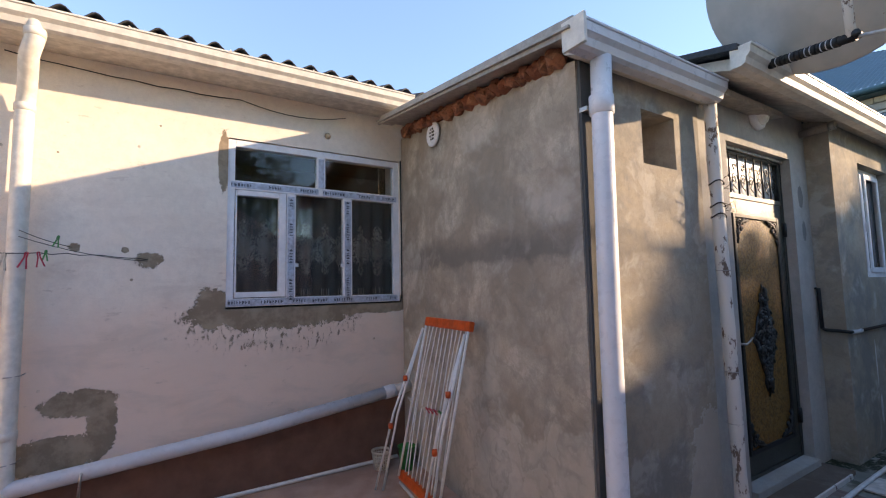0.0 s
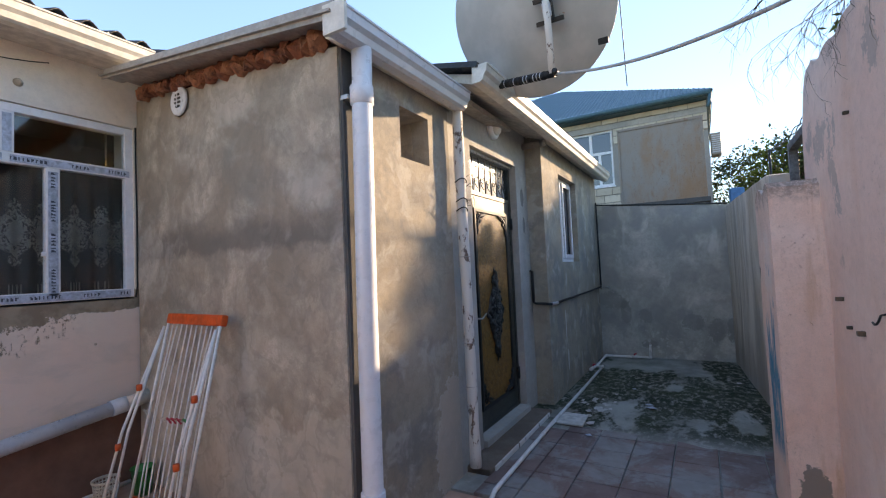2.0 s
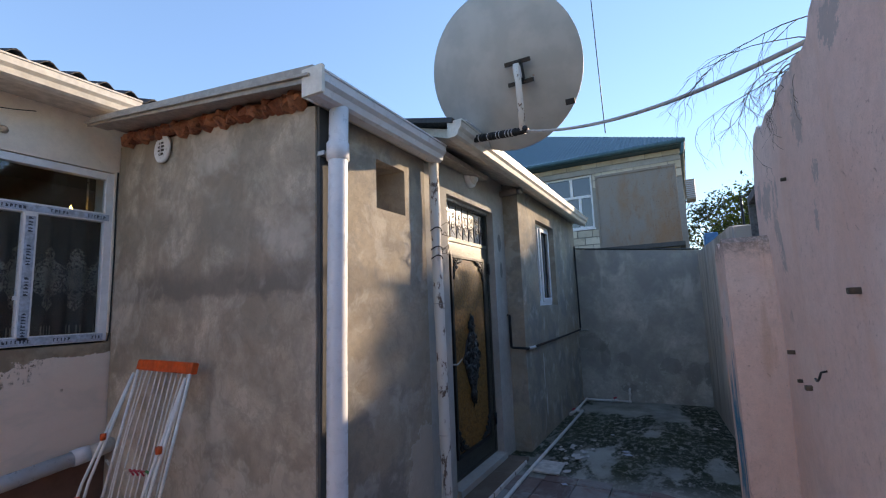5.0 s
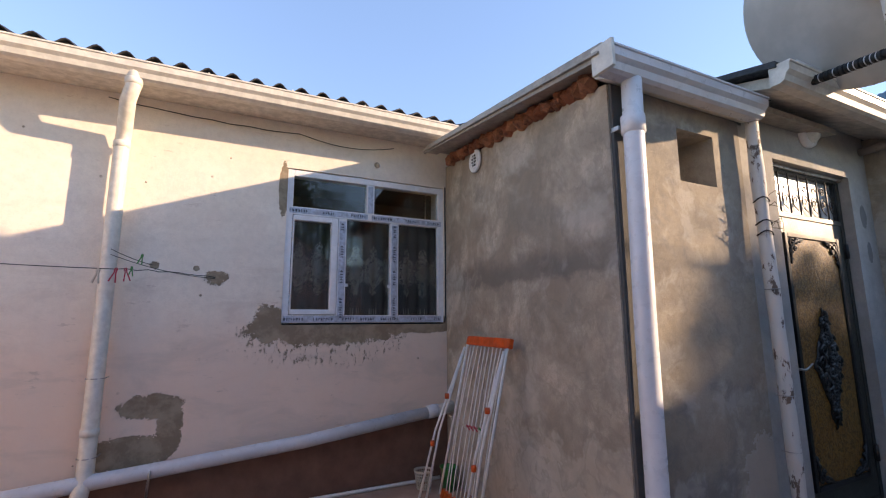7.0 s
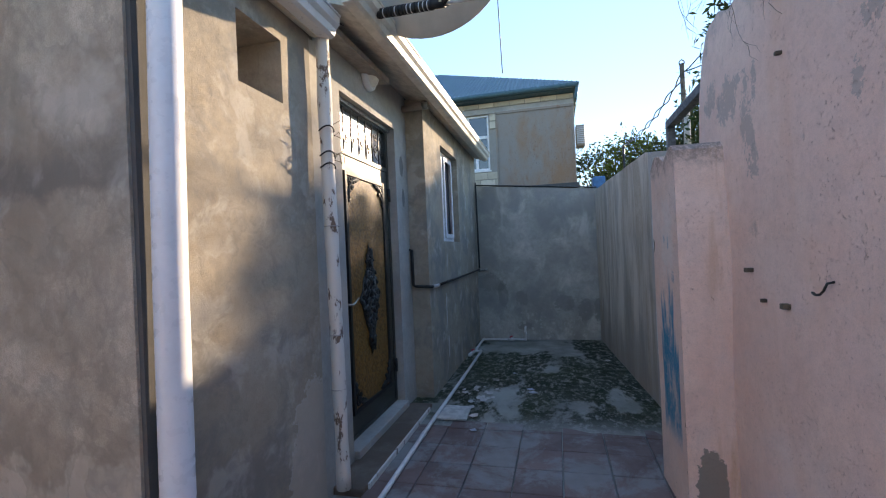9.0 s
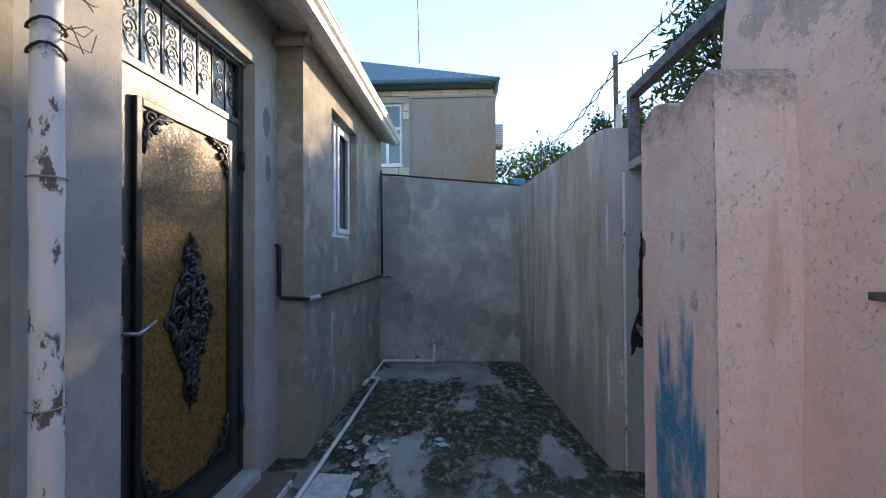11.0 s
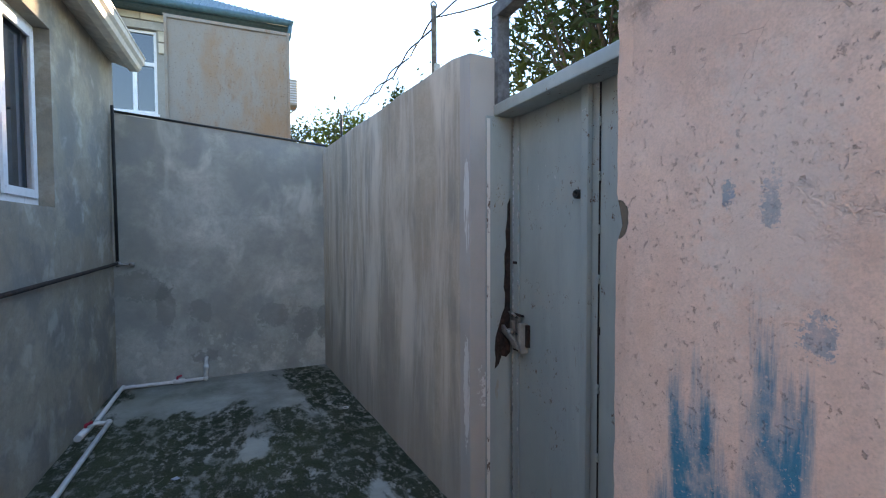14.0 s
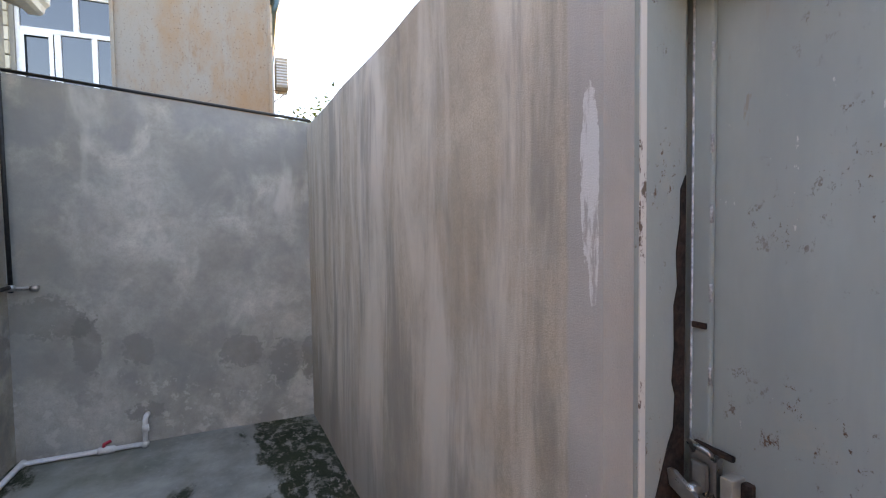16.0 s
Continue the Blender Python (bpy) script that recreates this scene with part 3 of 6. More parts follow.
def lace():
    k = Mat("dark_lace_curtain", 0.9)
    s = k.xyz()
    # a band of pale medallions woven into a dark cloth, chained sideways, with a small crest near the hem
    u = k.op("SUBTRACT", k.op("MULTIPLY", k.op("FRACT", k.op("MULTIPLY", s[0], 5.6)), 2.0), 1.0)
    au = k.op("ABSOLUTE", u)
    w = k.op("DIVIDE", k.op("SUBTRACT", s[2], 1.93), 0.29)
    aw = k.op("ABSOLUTE", w)
    lobes = k.op("MULTIPLY", k.op("SINE", k.op("MULTIPLY", aw, 15.0)), 0.10)
    d = k.op("ADD", k.op("ADD", k.op("MULTIPLY", au, 0.75), aw), lobes)
    web = k.step(k.noise(60, 4, 0.65), 0.44, 0.52)
    m = k.op("MULTIPLY", k.op("MULTIPLY", k.step(d, 1.0, 0.90), k.step(d, 0.30, 0.42)), web)
    disc = k.op("ADD", k.op("POWER", k.op("MULTIPLY", u, 1.7), 2.0), k.op("POWER", k.op("MULTIPLY", w, 3.2), 2.0))
    m = k.op("MAXIMUM", m, k.op("MULTIPLY", k.step(disc, 1.0, 0.8), 0.75))
    for c in (0.42, -0.42):
        ring = k.op("ADD", k.op("POWER", k.op("MULTIPLY", u, 3.4), 2.0), k.op("POWER", k.op("MULTIPLY", k.op("SUBTRACT", w, c), 6.5), 2.0))
        m = k.op("MAXIMUM", m, k.op("MULTIPLY", k.step(k.op("ABSOLUTE", k.op("SUBTRACT", ring, 0.7)), 0.35, 0.2), 0.8))
    crest = k.op("MULTIPLY", k.step(k.op("ABSOLUTE", k.op("SUBTRACT", s[2], 1.525)), 0.045, 0.03), k.step(k.op("ABSOLUTE", k.op("SUBTRACT", k.op("ABSOLUTE", k.op("SUBTRACT", au, 0.30)), 0.12)), 0.06, 0.03))
    m = k.op("MULTIPLY", k.op("MAXIMUM", m, crest), k.step(k.noise(7, 4), 0.30, 0.60, 0.45, 1.0))
    k.color(k.mix(m, (0.05, 0.054, 0.058), (0.25, 0.265, 0.25)))
    k.bump(k.noise(240, 2), 0.3, 0.002)
    return k.m


LACE = lace()


def door_panel():
    k = Mat("amber_leather_panel", 0.42)
    v = k.step(k.noise(38, 5, 0.62, distort=1.6), 0.42, 0.60)
    k.color(k.mix(v, (0.12, 0.052, 0.010), (0.30, 0.145, 0.030)))
    k.rough(k.step(k.noise(30, 3), 0.3, 0.7, 0.33, 0.5))
    k.bump(v, 0.35, 0.004)
    return k.m


PANEL = door_panel()


def hammered():
    k = Mat("hammered_green_black_paint", 0.36, 0.0)
    k.color(k.mix(k.step(k.noise(30, 4), 0.4, 0.6), (0.020, 0.022, 0.017), (0.036, 0.036, 0.028)))
    k.bump(k.voro(150), 0.5, 0.003)
    return k.m


HAMMERED = hammered()


def dish_mat():
    k = Mat("weathered_dish_paint", 0.55)
    col = k.mix(k.step(k.noise(5, 5), 0.35, 0.65), (0.40, 0.395, 0.37), (0.47, 0.46, 0.43))
    r = k.step(k.noise(7.5, 5, 0.7), 0.69, 0.72)
    k.color(k.mix(r, col, (0.28, 0.12, 0.05)))
    return k.m


DISH = dish_mat()


def peeled_post():
    k = Mat("peeling_white_post", 0.75)
    m = k.step(k.noise(13, 7, 0.72, vec=k.scaled(1, 1, 0.5)), 0.56, 0.60)
    k.color(k.mix(m, (0.66, 0.64, 0.60), (0.17, 0.12, 0.095)))
    k.bump(k.op("SUBTRACT", 1.0, m), 0.5, 0.006)
    return k.m


POST = peeled_post()
# pale paint for worn weld dabs and for the highlight on the gate ridge
WORN_GLINT = plain("worn_paint_and_glint", (0.62, 0.63, 0.64), 0.5, vary=0.4, scale=40)


def leaf_mat(name, a, b):
    k = Mat(name, 0.75)
    k.b.inputs["Specular IOR Level"].default_value = 0.2
    k.color(k.mix(k.step(k.noise(3.0, 4), 0.35, 0.65), a, b))
    k.b.inputs["Transmission Weight"].default_value = 0.0
    return k.m


LEAF_DARK = leaf_mat("glossy_dark_leaf", (0.035, 0.065, 0.02), (0.075, 0.12, 0.035))
LEAF_TREE = leaf_mat("dusty_tree_leaf", (0.045, 0.062, 0.027), (0.085, 0.105, 0.042))
LEAF_LIME = leaf_mat("yellow_green_leaf", (0.07, 0.11, 0.015), (0.13, 0.15, 0.025))
BLUE = plain("blue_tank_paint", (0.04, 0.22, 0.50), 0.5)
OCHRE = plain("ochre_wall_paint", (0.50, 0.33, 0.14), 0.8)
PAPER = plain("white_card", (0.62, 0.60, 0.57), 0.8, vary=0.2)
BASKET = plain("cream_basket_plastic", (0.66, 0.60, 0.50), 0.5)
GREEN = plain("green_plastic", (0.03, 0.26, 0.06), 0.4)
RED = plain("red_plastic", (0.55, 0.03, 0.06), 0.4)
# dark tone puts the shade of unlit insides into the colour
INNER_SHADE = plain("inner_shade_tone", (0.10, 0.095, 0.09), 0.9)
LAMP_WHITE = plain("opal_glass", (0.82, 0.80, 0.75), 0.25, vary=0.05)


# ---- building helpers ----
def mesh_ob(name, bm, mats, parent=None, smooth=False):
    me = bpy.data.meshes.new(name)
    bm.normal_update()
    bm.to_mesh(me)
    bm.free()
    for m in mats if isinstance(mats, (list, tuple)) else [mats]:
        me.materials.append(m)
    if smooth:
        for p in me.polygons:
            p.use_smooth = True
    ob = new(name, me)
    if parent:
        ob.parent = parent
    return ob


def empty(name, at=(0, 0, 0)):
    ob = new(name)
    ob.empty_display_size = 0.1
    return ob


def add_box(bm, x0, x1, y0, y1, z0, z1, bevel=0.0, mi=0):
    r = bmesh.ops.create_cube(bm, size=1.0)
    vs = r["verts"]
    for v in vs:
        v.co = Vector(((x0 + x1) / 2 + v.co.x * (x1 - x0), (y0 + y1) / 2 + v.co.y * (y1 - y0), (z0 + z1) / 2 + v.co.z * (z1 - z0)))
    faces = list({f for v in vs for f in v.link_faces})
    for f in faces:
        f.material_index = mi
    if bevel:
        es = list({e for v in vs for e in v.link_edges})
        out = bmesh.ops.bevel(bm, geom=es, offset=bevel, segments=2, affect="EDGES", profile=0.6)
        for f in out["faces"]:
            f.material_index = mi
    return vs


def box(name, x0, x1, y0, y1, z0, z1, mat, bevel=0.0, parent=None):
    bm = bmesh.new()
    add_box(bm, x0, x1, y0, y1, z0, z1, bevel)
    return mesh_ob(name, bm, mat, parent)


def prism(name, pts, axis, lo, hi, mat, parent=None, bevel=0.0, shift=None):
    """A closed outline in the two other axes, drawn out along axis from lo to hi. shift: offset of the far end in those axes."""
    bm = bmesh.new()
    add_prism(bm, pts, axis, lo, hi, shift)
    if bevel:
        bmesh.ops.bevel(bm, geom=bm.edges[:], offset=bevel, segments=1, affect="EDGES")
    return mesh_ob(name, bm, mat, parent)


def add_prism(bm, pts, axis, lo, hi, shift=None, mi=0):
    def at(p, v):
        c = list(p)
        c.insert(axis, v)
        return c
    sx, sy = shift or (0, 0)
    a = [bm.verts.new(at(p, lo)) for p in pts]
    b = [bm.verts.new(at((p[0] + sx, p[1] + sy), hi)) for p in pts]
    fs = [bm.faces.new(a), bm.faces.new(b)]
    n = len(pts)
    for i in range(n):
        fs.append(bm.faces.new((a[i], a[(i + 1) % n], b[(i + 1) % n], b[i])))
    for f in fs:
        f.material_index = mi
    bmesh.ops.recalc_face_normals(bm, faces=fs)


def add_tube(bm, pts, radius, sides=10, mi=0, caps=True):
    """A round bar along pts; radius a number or one for each point."""
    pts = [Vector(p) for p in pts]
    rs = radius if isinstance(radius, (list, tuple)) else [radius] * len(pts)
    rings, side = [], None
    for i, p in enumerate(pts):
        d = (pts[min(i + 1, len(pts) - 1)] - pts[max(i - 1, 0)]).normalized()
        if side is None:
            side = d.orthogonal().normalized()
        side = (side - d * side.dot(d)).normalized()
        up = d.cross(side)
        rings.append([bm.verts.new(p + (side * math.cos(2 * math.pi * j / sides) + up * math.sin(2 * math.pi * j / sides)) * rs[i]) for j in range(sides)])
    for a, b in zip(rings, rings[1:]):
        for j in range(sides):
            f = bm.faces.new((a[j], a[(j + 1) % sides], b[(j + 1) % sides], b[j]))
            f.material_index, f.smooth = mi, True
    if caps:
        for ring, flip in ((rings[0], True), (rings[-1], False)):
            f = bm.faces.new(ring[::-1] if flip else ring)
            f.material_index = mi
    return rings


def tube(name, pts, radius, mat, parent=None, sides=10):
    bm = bmesh.new()
    add_tube(bm, pts, radius, sides)
    return mesh_ob(name, bm, mat, parent)


def lathe(name, prof, mat, m=None, sides=28, parent=None):
    """A round thing from (radius, height) pairs about z, placed by the matrix m."""
    bm = bmesh.new()
    rings = [[bm.verts.new((r * math.cos(2 * math.pi * j / sides), r * math.sin(2 * math.pi * j / sides), z)) for j in range(sides)] for r, z in prof]
    for a, b in zip(rings, rings[1:]):
        for j in range(sides):
            bm.faces.new((a[j], a[(j + 1) % sides], b[(j + 1) % sides], b[j])).smooth = True
    bmesh.ops.remove_doubles(bm, verts=bm.verts, dist=1e-5)
    bmesh.ops.recalc_face_normals(bm, faces=bm.faces)
    if m:
        bm.transform(m)
    return mesh_ob(name, bm, mat, parent)


def curve_pts(a, b, sag=0.0, n=14, wob=0.0):
    a, b = Vector(a), Vector(b)
    out = []
    for i in range(n + 1):
        f = i / n
        p = a.lerp(b, f)
        p.z -= sag * 4 * f * (1 - f)
        out.append(p + Vector((random.uniform(-wob, wob), random.uniform(-wob, wob), random.uniform(-wob, wob))) if 0 < i < n else p)
    return out


def wall(name, a, b, z0, z1, thick, mat, holes=(), cell=0.25, rough=0.004, ragged=0.0, top=None, chip=0.0):
    """An upright wall from a to b (x, y); its seen face is on the line, its body to the left of a->b. holes: (s0, s1, z0, z1) along the line.
    top(s): height of a broken upper edge; chip: how far the upright ends are worn. The face is slightly uneven."""
    a, b = Vector((*a, 0)), Vector((*b, 0))
    length = (b - a).length
    d = (b - a) / length
    back = Vector((-d.y, d.x, 0)) * thick
    ss, zs = {0.0, length}, {z0, z1}
    for h in holes:
        ss |= {h[0], h[1]}
        zs |= {h[2], h[3]}

    def fill(vals):
        vals = sorted(vals)
        out = []
        for u, v in zip(vals, vals[1:]):
            n = max(1, round((v - u) / cell))
            out += [u + (v - u) * i / n for i in range(n)]
        return out + [vals[-1]]
    ss, zs = fill(ss), fill(zs)
    bm = bmesh.new()
    grid = {}

    def vert(i, j):
        if (i, j) not in grid:
            s, z = ss[i], zs[j]
            if top:
                z = z0 + (z - z0) * (top(s) - z0) / (z1 - z0)
            edge = any(abs(s - e) < 1e-6 for h in holes for e in h[:2]) or any(abs(zs[j] - e) < 1e-6 for h in holes for e in h[2:]) or i in (0, len(ss) - 1)
            p = a + d * s + Vector((0, 0, z))
            k = 0 if edge else noise.noise(p * 1.7) * rough
            if chip and i in (0, len(ss) - 1):
                bite = chip * (abs(noise.noise(p * 11)) + abs(noise.noise(p * 29)) * 0.7) + (0.022 * max(0.0, 1 - abs(z - 1.42) / 0.032) if i == 0 else 0)
                p += d * (bite if i == 0 else -bite * 0.2)
            if ragged and j == len(zs) - 1:
                p.z += noise.noise(p * 9) * ragged
            grid[i, j] = bm.verts.new(p + back.normalized() * k)
        return grid[i, j]
    faces = []
    for i in range(len(ss) - 1):
        for j in range(len(zs) - 1):
            s, z = (ss[i] + ss[i + 1]) / 2, (zs[j] + zs[j + 1]) / 2
            if any(h[0] < s < h[1] and h[2] < z < h[3] for h in holes):
                continue
            faces.append(bm.faces.new((vert(i, j), vert(i + 1, j), vert(i + 1, j + 1), vert(i, j + 1))))
    out = bmesh.ops.extrude_face_region(bm, geom=faces)
    bmesh.ops.translate(bm, vec=back, verts=[v for v in out["geom"] if isinstance(v, bmesh.types.BMVert)])
    bmesh.ops.recalc_face_normals(bm, faces=bm.faces)
    return tagged(mesh_ob(name, bm, mat), kind="structure")


# ---- ground ----
def lay_ground():
    bm = bmesh.new()
    for x, y in ((-400, -400), (400, -400), (400, 400), (-400, 400)):
        bm.verts.new((x, y, -0.16))
    bm.faces.new(bm.verts[:])
    tagged(mesh_ob("ground", bm, EARTH), "bare dry earth around the yard", kind="structure")
    tagged(box("yard_floor", -3.6, 2.90, -0.62, 4.02, -0.15, -0.03, TERRAZZO), "red speckled paving of the lower yard", kind="structure")
    bm = bmesh.new()
    nx, ny = 40, 20
    vs = [[bm.verts.new((4.3 + 3.75 * i / nx, -0.95 + 2.75 * j / ny, noise.noise(Vector((i * 0.21, j * 0.25, 3))) * 0.007)) for j in range(ny + 1)] for i in range(nx + 1)]
    for i in range(nx):
        for j in range(ny):
            bm.faces.new((vs[i][j], vs[i + 1][j], vs[i + 1][j + 1], vs[i][j + 1])).smooth = True
    tagged(mesh_ob("floor", bm, MOSSY), "grey concrete passage floor with dark green moss", kind="structure")
    tagged(box("tile_bed", 2.905, 4.42, -0.95, 1.75, -0.15, -0.016, MOSSY), "cement bed under the paving tiles", kind="structure")


lay_ground()

# ---- setting: white house ----
WY = 4.0
wall("wall_white_house", (-3.6, WY), (2.4, WY), -0.15, 3.42, 0.32, WHITE_WALL, [(4.07, 5.63, 1.41, 2.82)], 0.3, 0.006)
wall("wall_west", (-3.6, -0.63), (-3.6, WY), -0.15, 2.6, 0.2, WHITE_WALL)
# room box, coloured dark so that it looks unlit
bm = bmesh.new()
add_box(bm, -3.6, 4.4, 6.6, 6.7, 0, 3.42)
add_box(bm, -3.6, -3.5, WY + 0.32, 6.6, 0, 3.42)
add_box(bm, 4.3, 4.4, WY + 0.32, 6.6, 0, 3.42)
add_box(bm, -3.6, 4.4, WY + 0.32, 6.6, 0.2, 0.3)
tagged(mesh_ob("wall_room", bm, INNER_SHADE), "plain walls of the room behind the window, dark to look unlit", kind="structure")


def corrugated(name, x0, x1, y0, z0, y1, z1, pitch, amp, mat, thick=0.012):
    bm = bmesh.new()
    n = int((x1 - x0) / pitch * 8)
    rows = []
    for y, z in ((y0, z0), (y1, z1)):
        up = [bm.verts.new((x0 + (x1 - x0) * i / n, y, z + amp * math.sin(2 * math.pi * i / 8))) for i in range(n + 1)]
        lo = [bm.verts.new((x0 + (x1 - x0) * i / n, y, z - thick + amp * math.sin(2 * math.pi * i / 8))) for i in range(n + 1)]
        rows.append((up, lo))
    (u0, l0), (u1, l1) = rows
    for i in range(n):
        for q in ((u0[i], u0[i + 1], u1[i + 1], u1[i]), (l0[i + 1], l0[i], l1[i], l1[i + 1]), (u0[i + 1], u0[i], l0[i], l0[i + 1]), (u1[i], u1[i + 1], l1[i + 1], l1[i])):
            bm.faces.new(q).smooth = True
    return mesh_ob(name, bm, mat)


tagged(corrugated("roof_white_house", -3.8, 4.4, 3.595, 3.375, 7.0, 4.44, 0.177, 0.030, ROOF_DARK), "dark corrugated sheet roof over the white house", kind="structure")
tagged(box("ceiling_room", -3.6, 4.4, WY + 0.33, 6.6, 3.28, 3.40, INNER_SHADE), "ceiling of the room behind the window, dark to look unlit", kind="structure")
tagged(prism("soffit_white_house", [(3.683, 3.215), (WY - 0.003, 3.24), (WY - 0.003, 3.37), (3.683, 3.37)], 0, -3.6, 2.2, SOFFIT), "painted board soffit under the eave", kind="structure")


def gutter(name, y, z, x0, x1, mat, s=1.0, parent=None):
    """A box gutter with an ogee front; y, z: the foot of its back edge. It opens upwards."""
    out = [(0, 0), (-0.055, 0), (-0.075, 0.012), (-0.085, 0.045), (-0.105, 0.065), (-0.108, 0.105), (-0.115, 0.108), (-0.115, 0.118), (-0.10, 0.118)]
    inn = [(-0.10, 0.068), (-0.08, 0.048), (-0.07, 0.018), (-0.05, 0.006), (-0.004, 0.006), (-0.004, 0.118), (0, 0.118)]
    pts = [(y + a * s, z + b * s) for a, b in out + inn]
    bm = bmesh.new()
    add_prism(bm, pts, 0, x0, x1)
    for x, dx in ((x0, -0.004), (x1, 0.004)):
        add_prism(bm, [(y + a * s, z + b * s) for a, b in out[:8] + [(0, 0.118)]], 0, x, x + dx)
    return mesh_ob(name, bm, mat, parent)


g = empty("roof_gutter")
gutter("trough", 3.68, 3.203, -3.6, 1.98, GUTTER_WHITE, 1.12, g)
for i in range(9):
    x = -3.3 + i * 0.62
    tube("strap", [(x, 3.69, 3.335), (x, 3.62, 3.343), (x, 3.549, 3.339)], 0.006, GUTTER_WHITE, g, 6)
tagged(g, "cream metal eave gutter with ogee front", "gutter")


def downpipe_white():
    g = empty("downpipe")
    x, y = -0.765, 3.90
    bm = bmesh.new()
    add_tube(bm, [(x + 0.08, 3.63, 3.33), (x + 0.08, 3.63, 3.15), (x + 0.05, 3.67, 3.06), (x + 0.01, y - 0.02, 2.90), (x, y, 2.78), (x, y, 0.42), (x - 0.005, y - 0.03, 0.34), (x - 0.01, y - 0.12, 0.22)], 0.052, 16)
    mesh_ob("pipe", bm, GUTTER_WHITE, g)
    for z in (3.16, 2.76, 0.66):
        lathe("collar", [(0.05, 0), (0.058, 0.004), (0.058, 0.05), (0.05, 0.054)], GUTTER_WHITE, pose(x + (0.08 if z > 3 else 0), 3.63 if z > 3 else y, z), 18, g)
    for z in (1.05, 0.52):
        tube("clamp", [(x - 0.06, y + 0.08, z), (x - 0.056, y - 0.02, z), (x, y - 0.058, z), (x + 0.056, y - 0.02, z), (x + 0.06, y + 0.08, z)], 0.004, STEEL, g, 6)
    return tagged(g, "cream round downpipe on the white wall", "downpipe")


downpipe_white()

# ---- setting: grey block ----
BY = 1.60
FX0, FX1 = 1.89, 2.05


wall("wall_block_front", (FX1, WY - 0.02), (FX0, BY), -0.15, 2.95, 0.2, GREY, (), 0.2, 0.010, 0.012, lambda s: 3.055 - 0.29 * s / 2.4)
NICHE = (2.46, 2.81, 2.27, 2.61)
wall("wall_block_side", (FX0 + 0.19, BY), (3.10, BY), -0.15, 2.78, 0.14, GREY_SIDE, [(NICHE[0] - FX0 - 0.19, NICHE[1] - FX0 - 0.19, NICHE[2], NICHE[3])], 0.18, 0.008)
# cement strip with the shadow of the downpipe put into its colour
tagged(box("trim_corner", FX0 + 0.012, FX0 + 0.186, BY - 0.02, BY + 0.02, -0.15, 2.76, CEMENT_AND_SHADE), "corner strip of cement, darkened for the downpipe's shadow", kind="structure")
tagged(box("wall_block_return", 3.10, 3.22, BY + 0.004, 1.78, -0.15, 2.76, GREY_COOL), "short return of the grey block", kind="structure")
bm = bmesh.new()
x0, x1, z0, z1 = NICHE
y0, y1 = BY + 0.142, BY + 0.34
add_box(bm, x0 - 0.05, x1 + 0.05, y1, y1 + 0.04, z0 - 0.05, z1 + 0.05)
add_box(bm, x0 - 0.05, x0 - 0.001, y0, y1, z0 - 0.05, z1 + 0.05)
add_box(bm, x1 + 0.001, x1 + 0.05, y0, y1, z0 - 0.05, z1 + 0.05)
add_box(bm, x0, x1, y0, y1, z0 - 0.05, z0 - 0.001)
add_box(bm, x0, x1, y0, y1, z1 + 0.001, z1 + 0.05)
tagged(mesh_ob("niche_lining", bm, GREY_SIDE), "rendered sides of the small window recess", kind="structure")
v = empty("vent_window")
bm = bmesh.new()
yv = BY + 0.27
for q in ((x0, x0 + 0.04, z0, z1), (x1 - 0.04, x1, z0, z1), (x0 + 0.04, x1 - 0.04, z0, z0 + 0.04), (x0 + 0.04, x1 - 0.04, z1 - 0.04, z1)):
    add_box(bm, q[0], q[1], yv, yv + 0.04, q[2], q[3], 0.004)
mesh_ob("frame", bm, FRAME_WHITE, v)
box("pane", x0 + 0.04, x1 - 0.04, yv + 0.015, yv + 0.021, z0 + 0.04, z1 - 0.04, DARK_GLASS, 0, v)
tagged(v, "small white framed vent window deep in its recess", "window", kind="structure")

# roof of the block: a sloping deck with a folded metal verge
tagged(prism("roof_block", [(1.50, 2.845), (WY - 0.22, 3.115), (WY - 0.22, 3.16), (1.50, 2.89)], 0, 1.80, 4.2, FLASHING), "sloping sheet roof of the grey block", kind="structure")
bm = bmesh.new()
add_prism(bm, [(1.47, 2.83), (3.80, 3.10), (3.80, 3.115), (1.47, 2.845)], 0, 1.70, 1.86)
add_prism(bm, [(1.47, 2.846), (3.80, 3.116), (3.80, 3.165), (1.47, 2.905)], 0, 1.735, 1.80)
add_prism(bm, [(1.47, 2.80), (3.80, 3.085), (3.80, 3.099), (1.47, 2.829)], 0, 1.72, 1.733)
tagged(mesh_ob("trim_verge", bm, FLASHING), "folded grey metal verge along the block roof", kind="structure")


def lump(name, seed, sx, sy, sz, mat):
    """A broken piece of brick, as a mesh to share."""
    bm = bmesh.new()
    bmesh.ops.create_icosphere(bm, subdivisions=2, radius=0.5)
    for v in bm.verts:
        n = v.co.normalized()
        k = 1 / max(abs(n.x), abs(n.y), abs(n.z)) ** 0.75
        q = noise.noise(n * 2.3 + Vector((seed * 7.1, 0, 0)))
        v.co = Vector((n.x * sx, n.y * sy, n.z * sz)) * 0.5 * k * (1 + 0.45 * q)
    me = bpy.data.meshes.new(name)
    bm.to_mesh(me)
    bm.free()
    me.materials.append(mat)
    return me


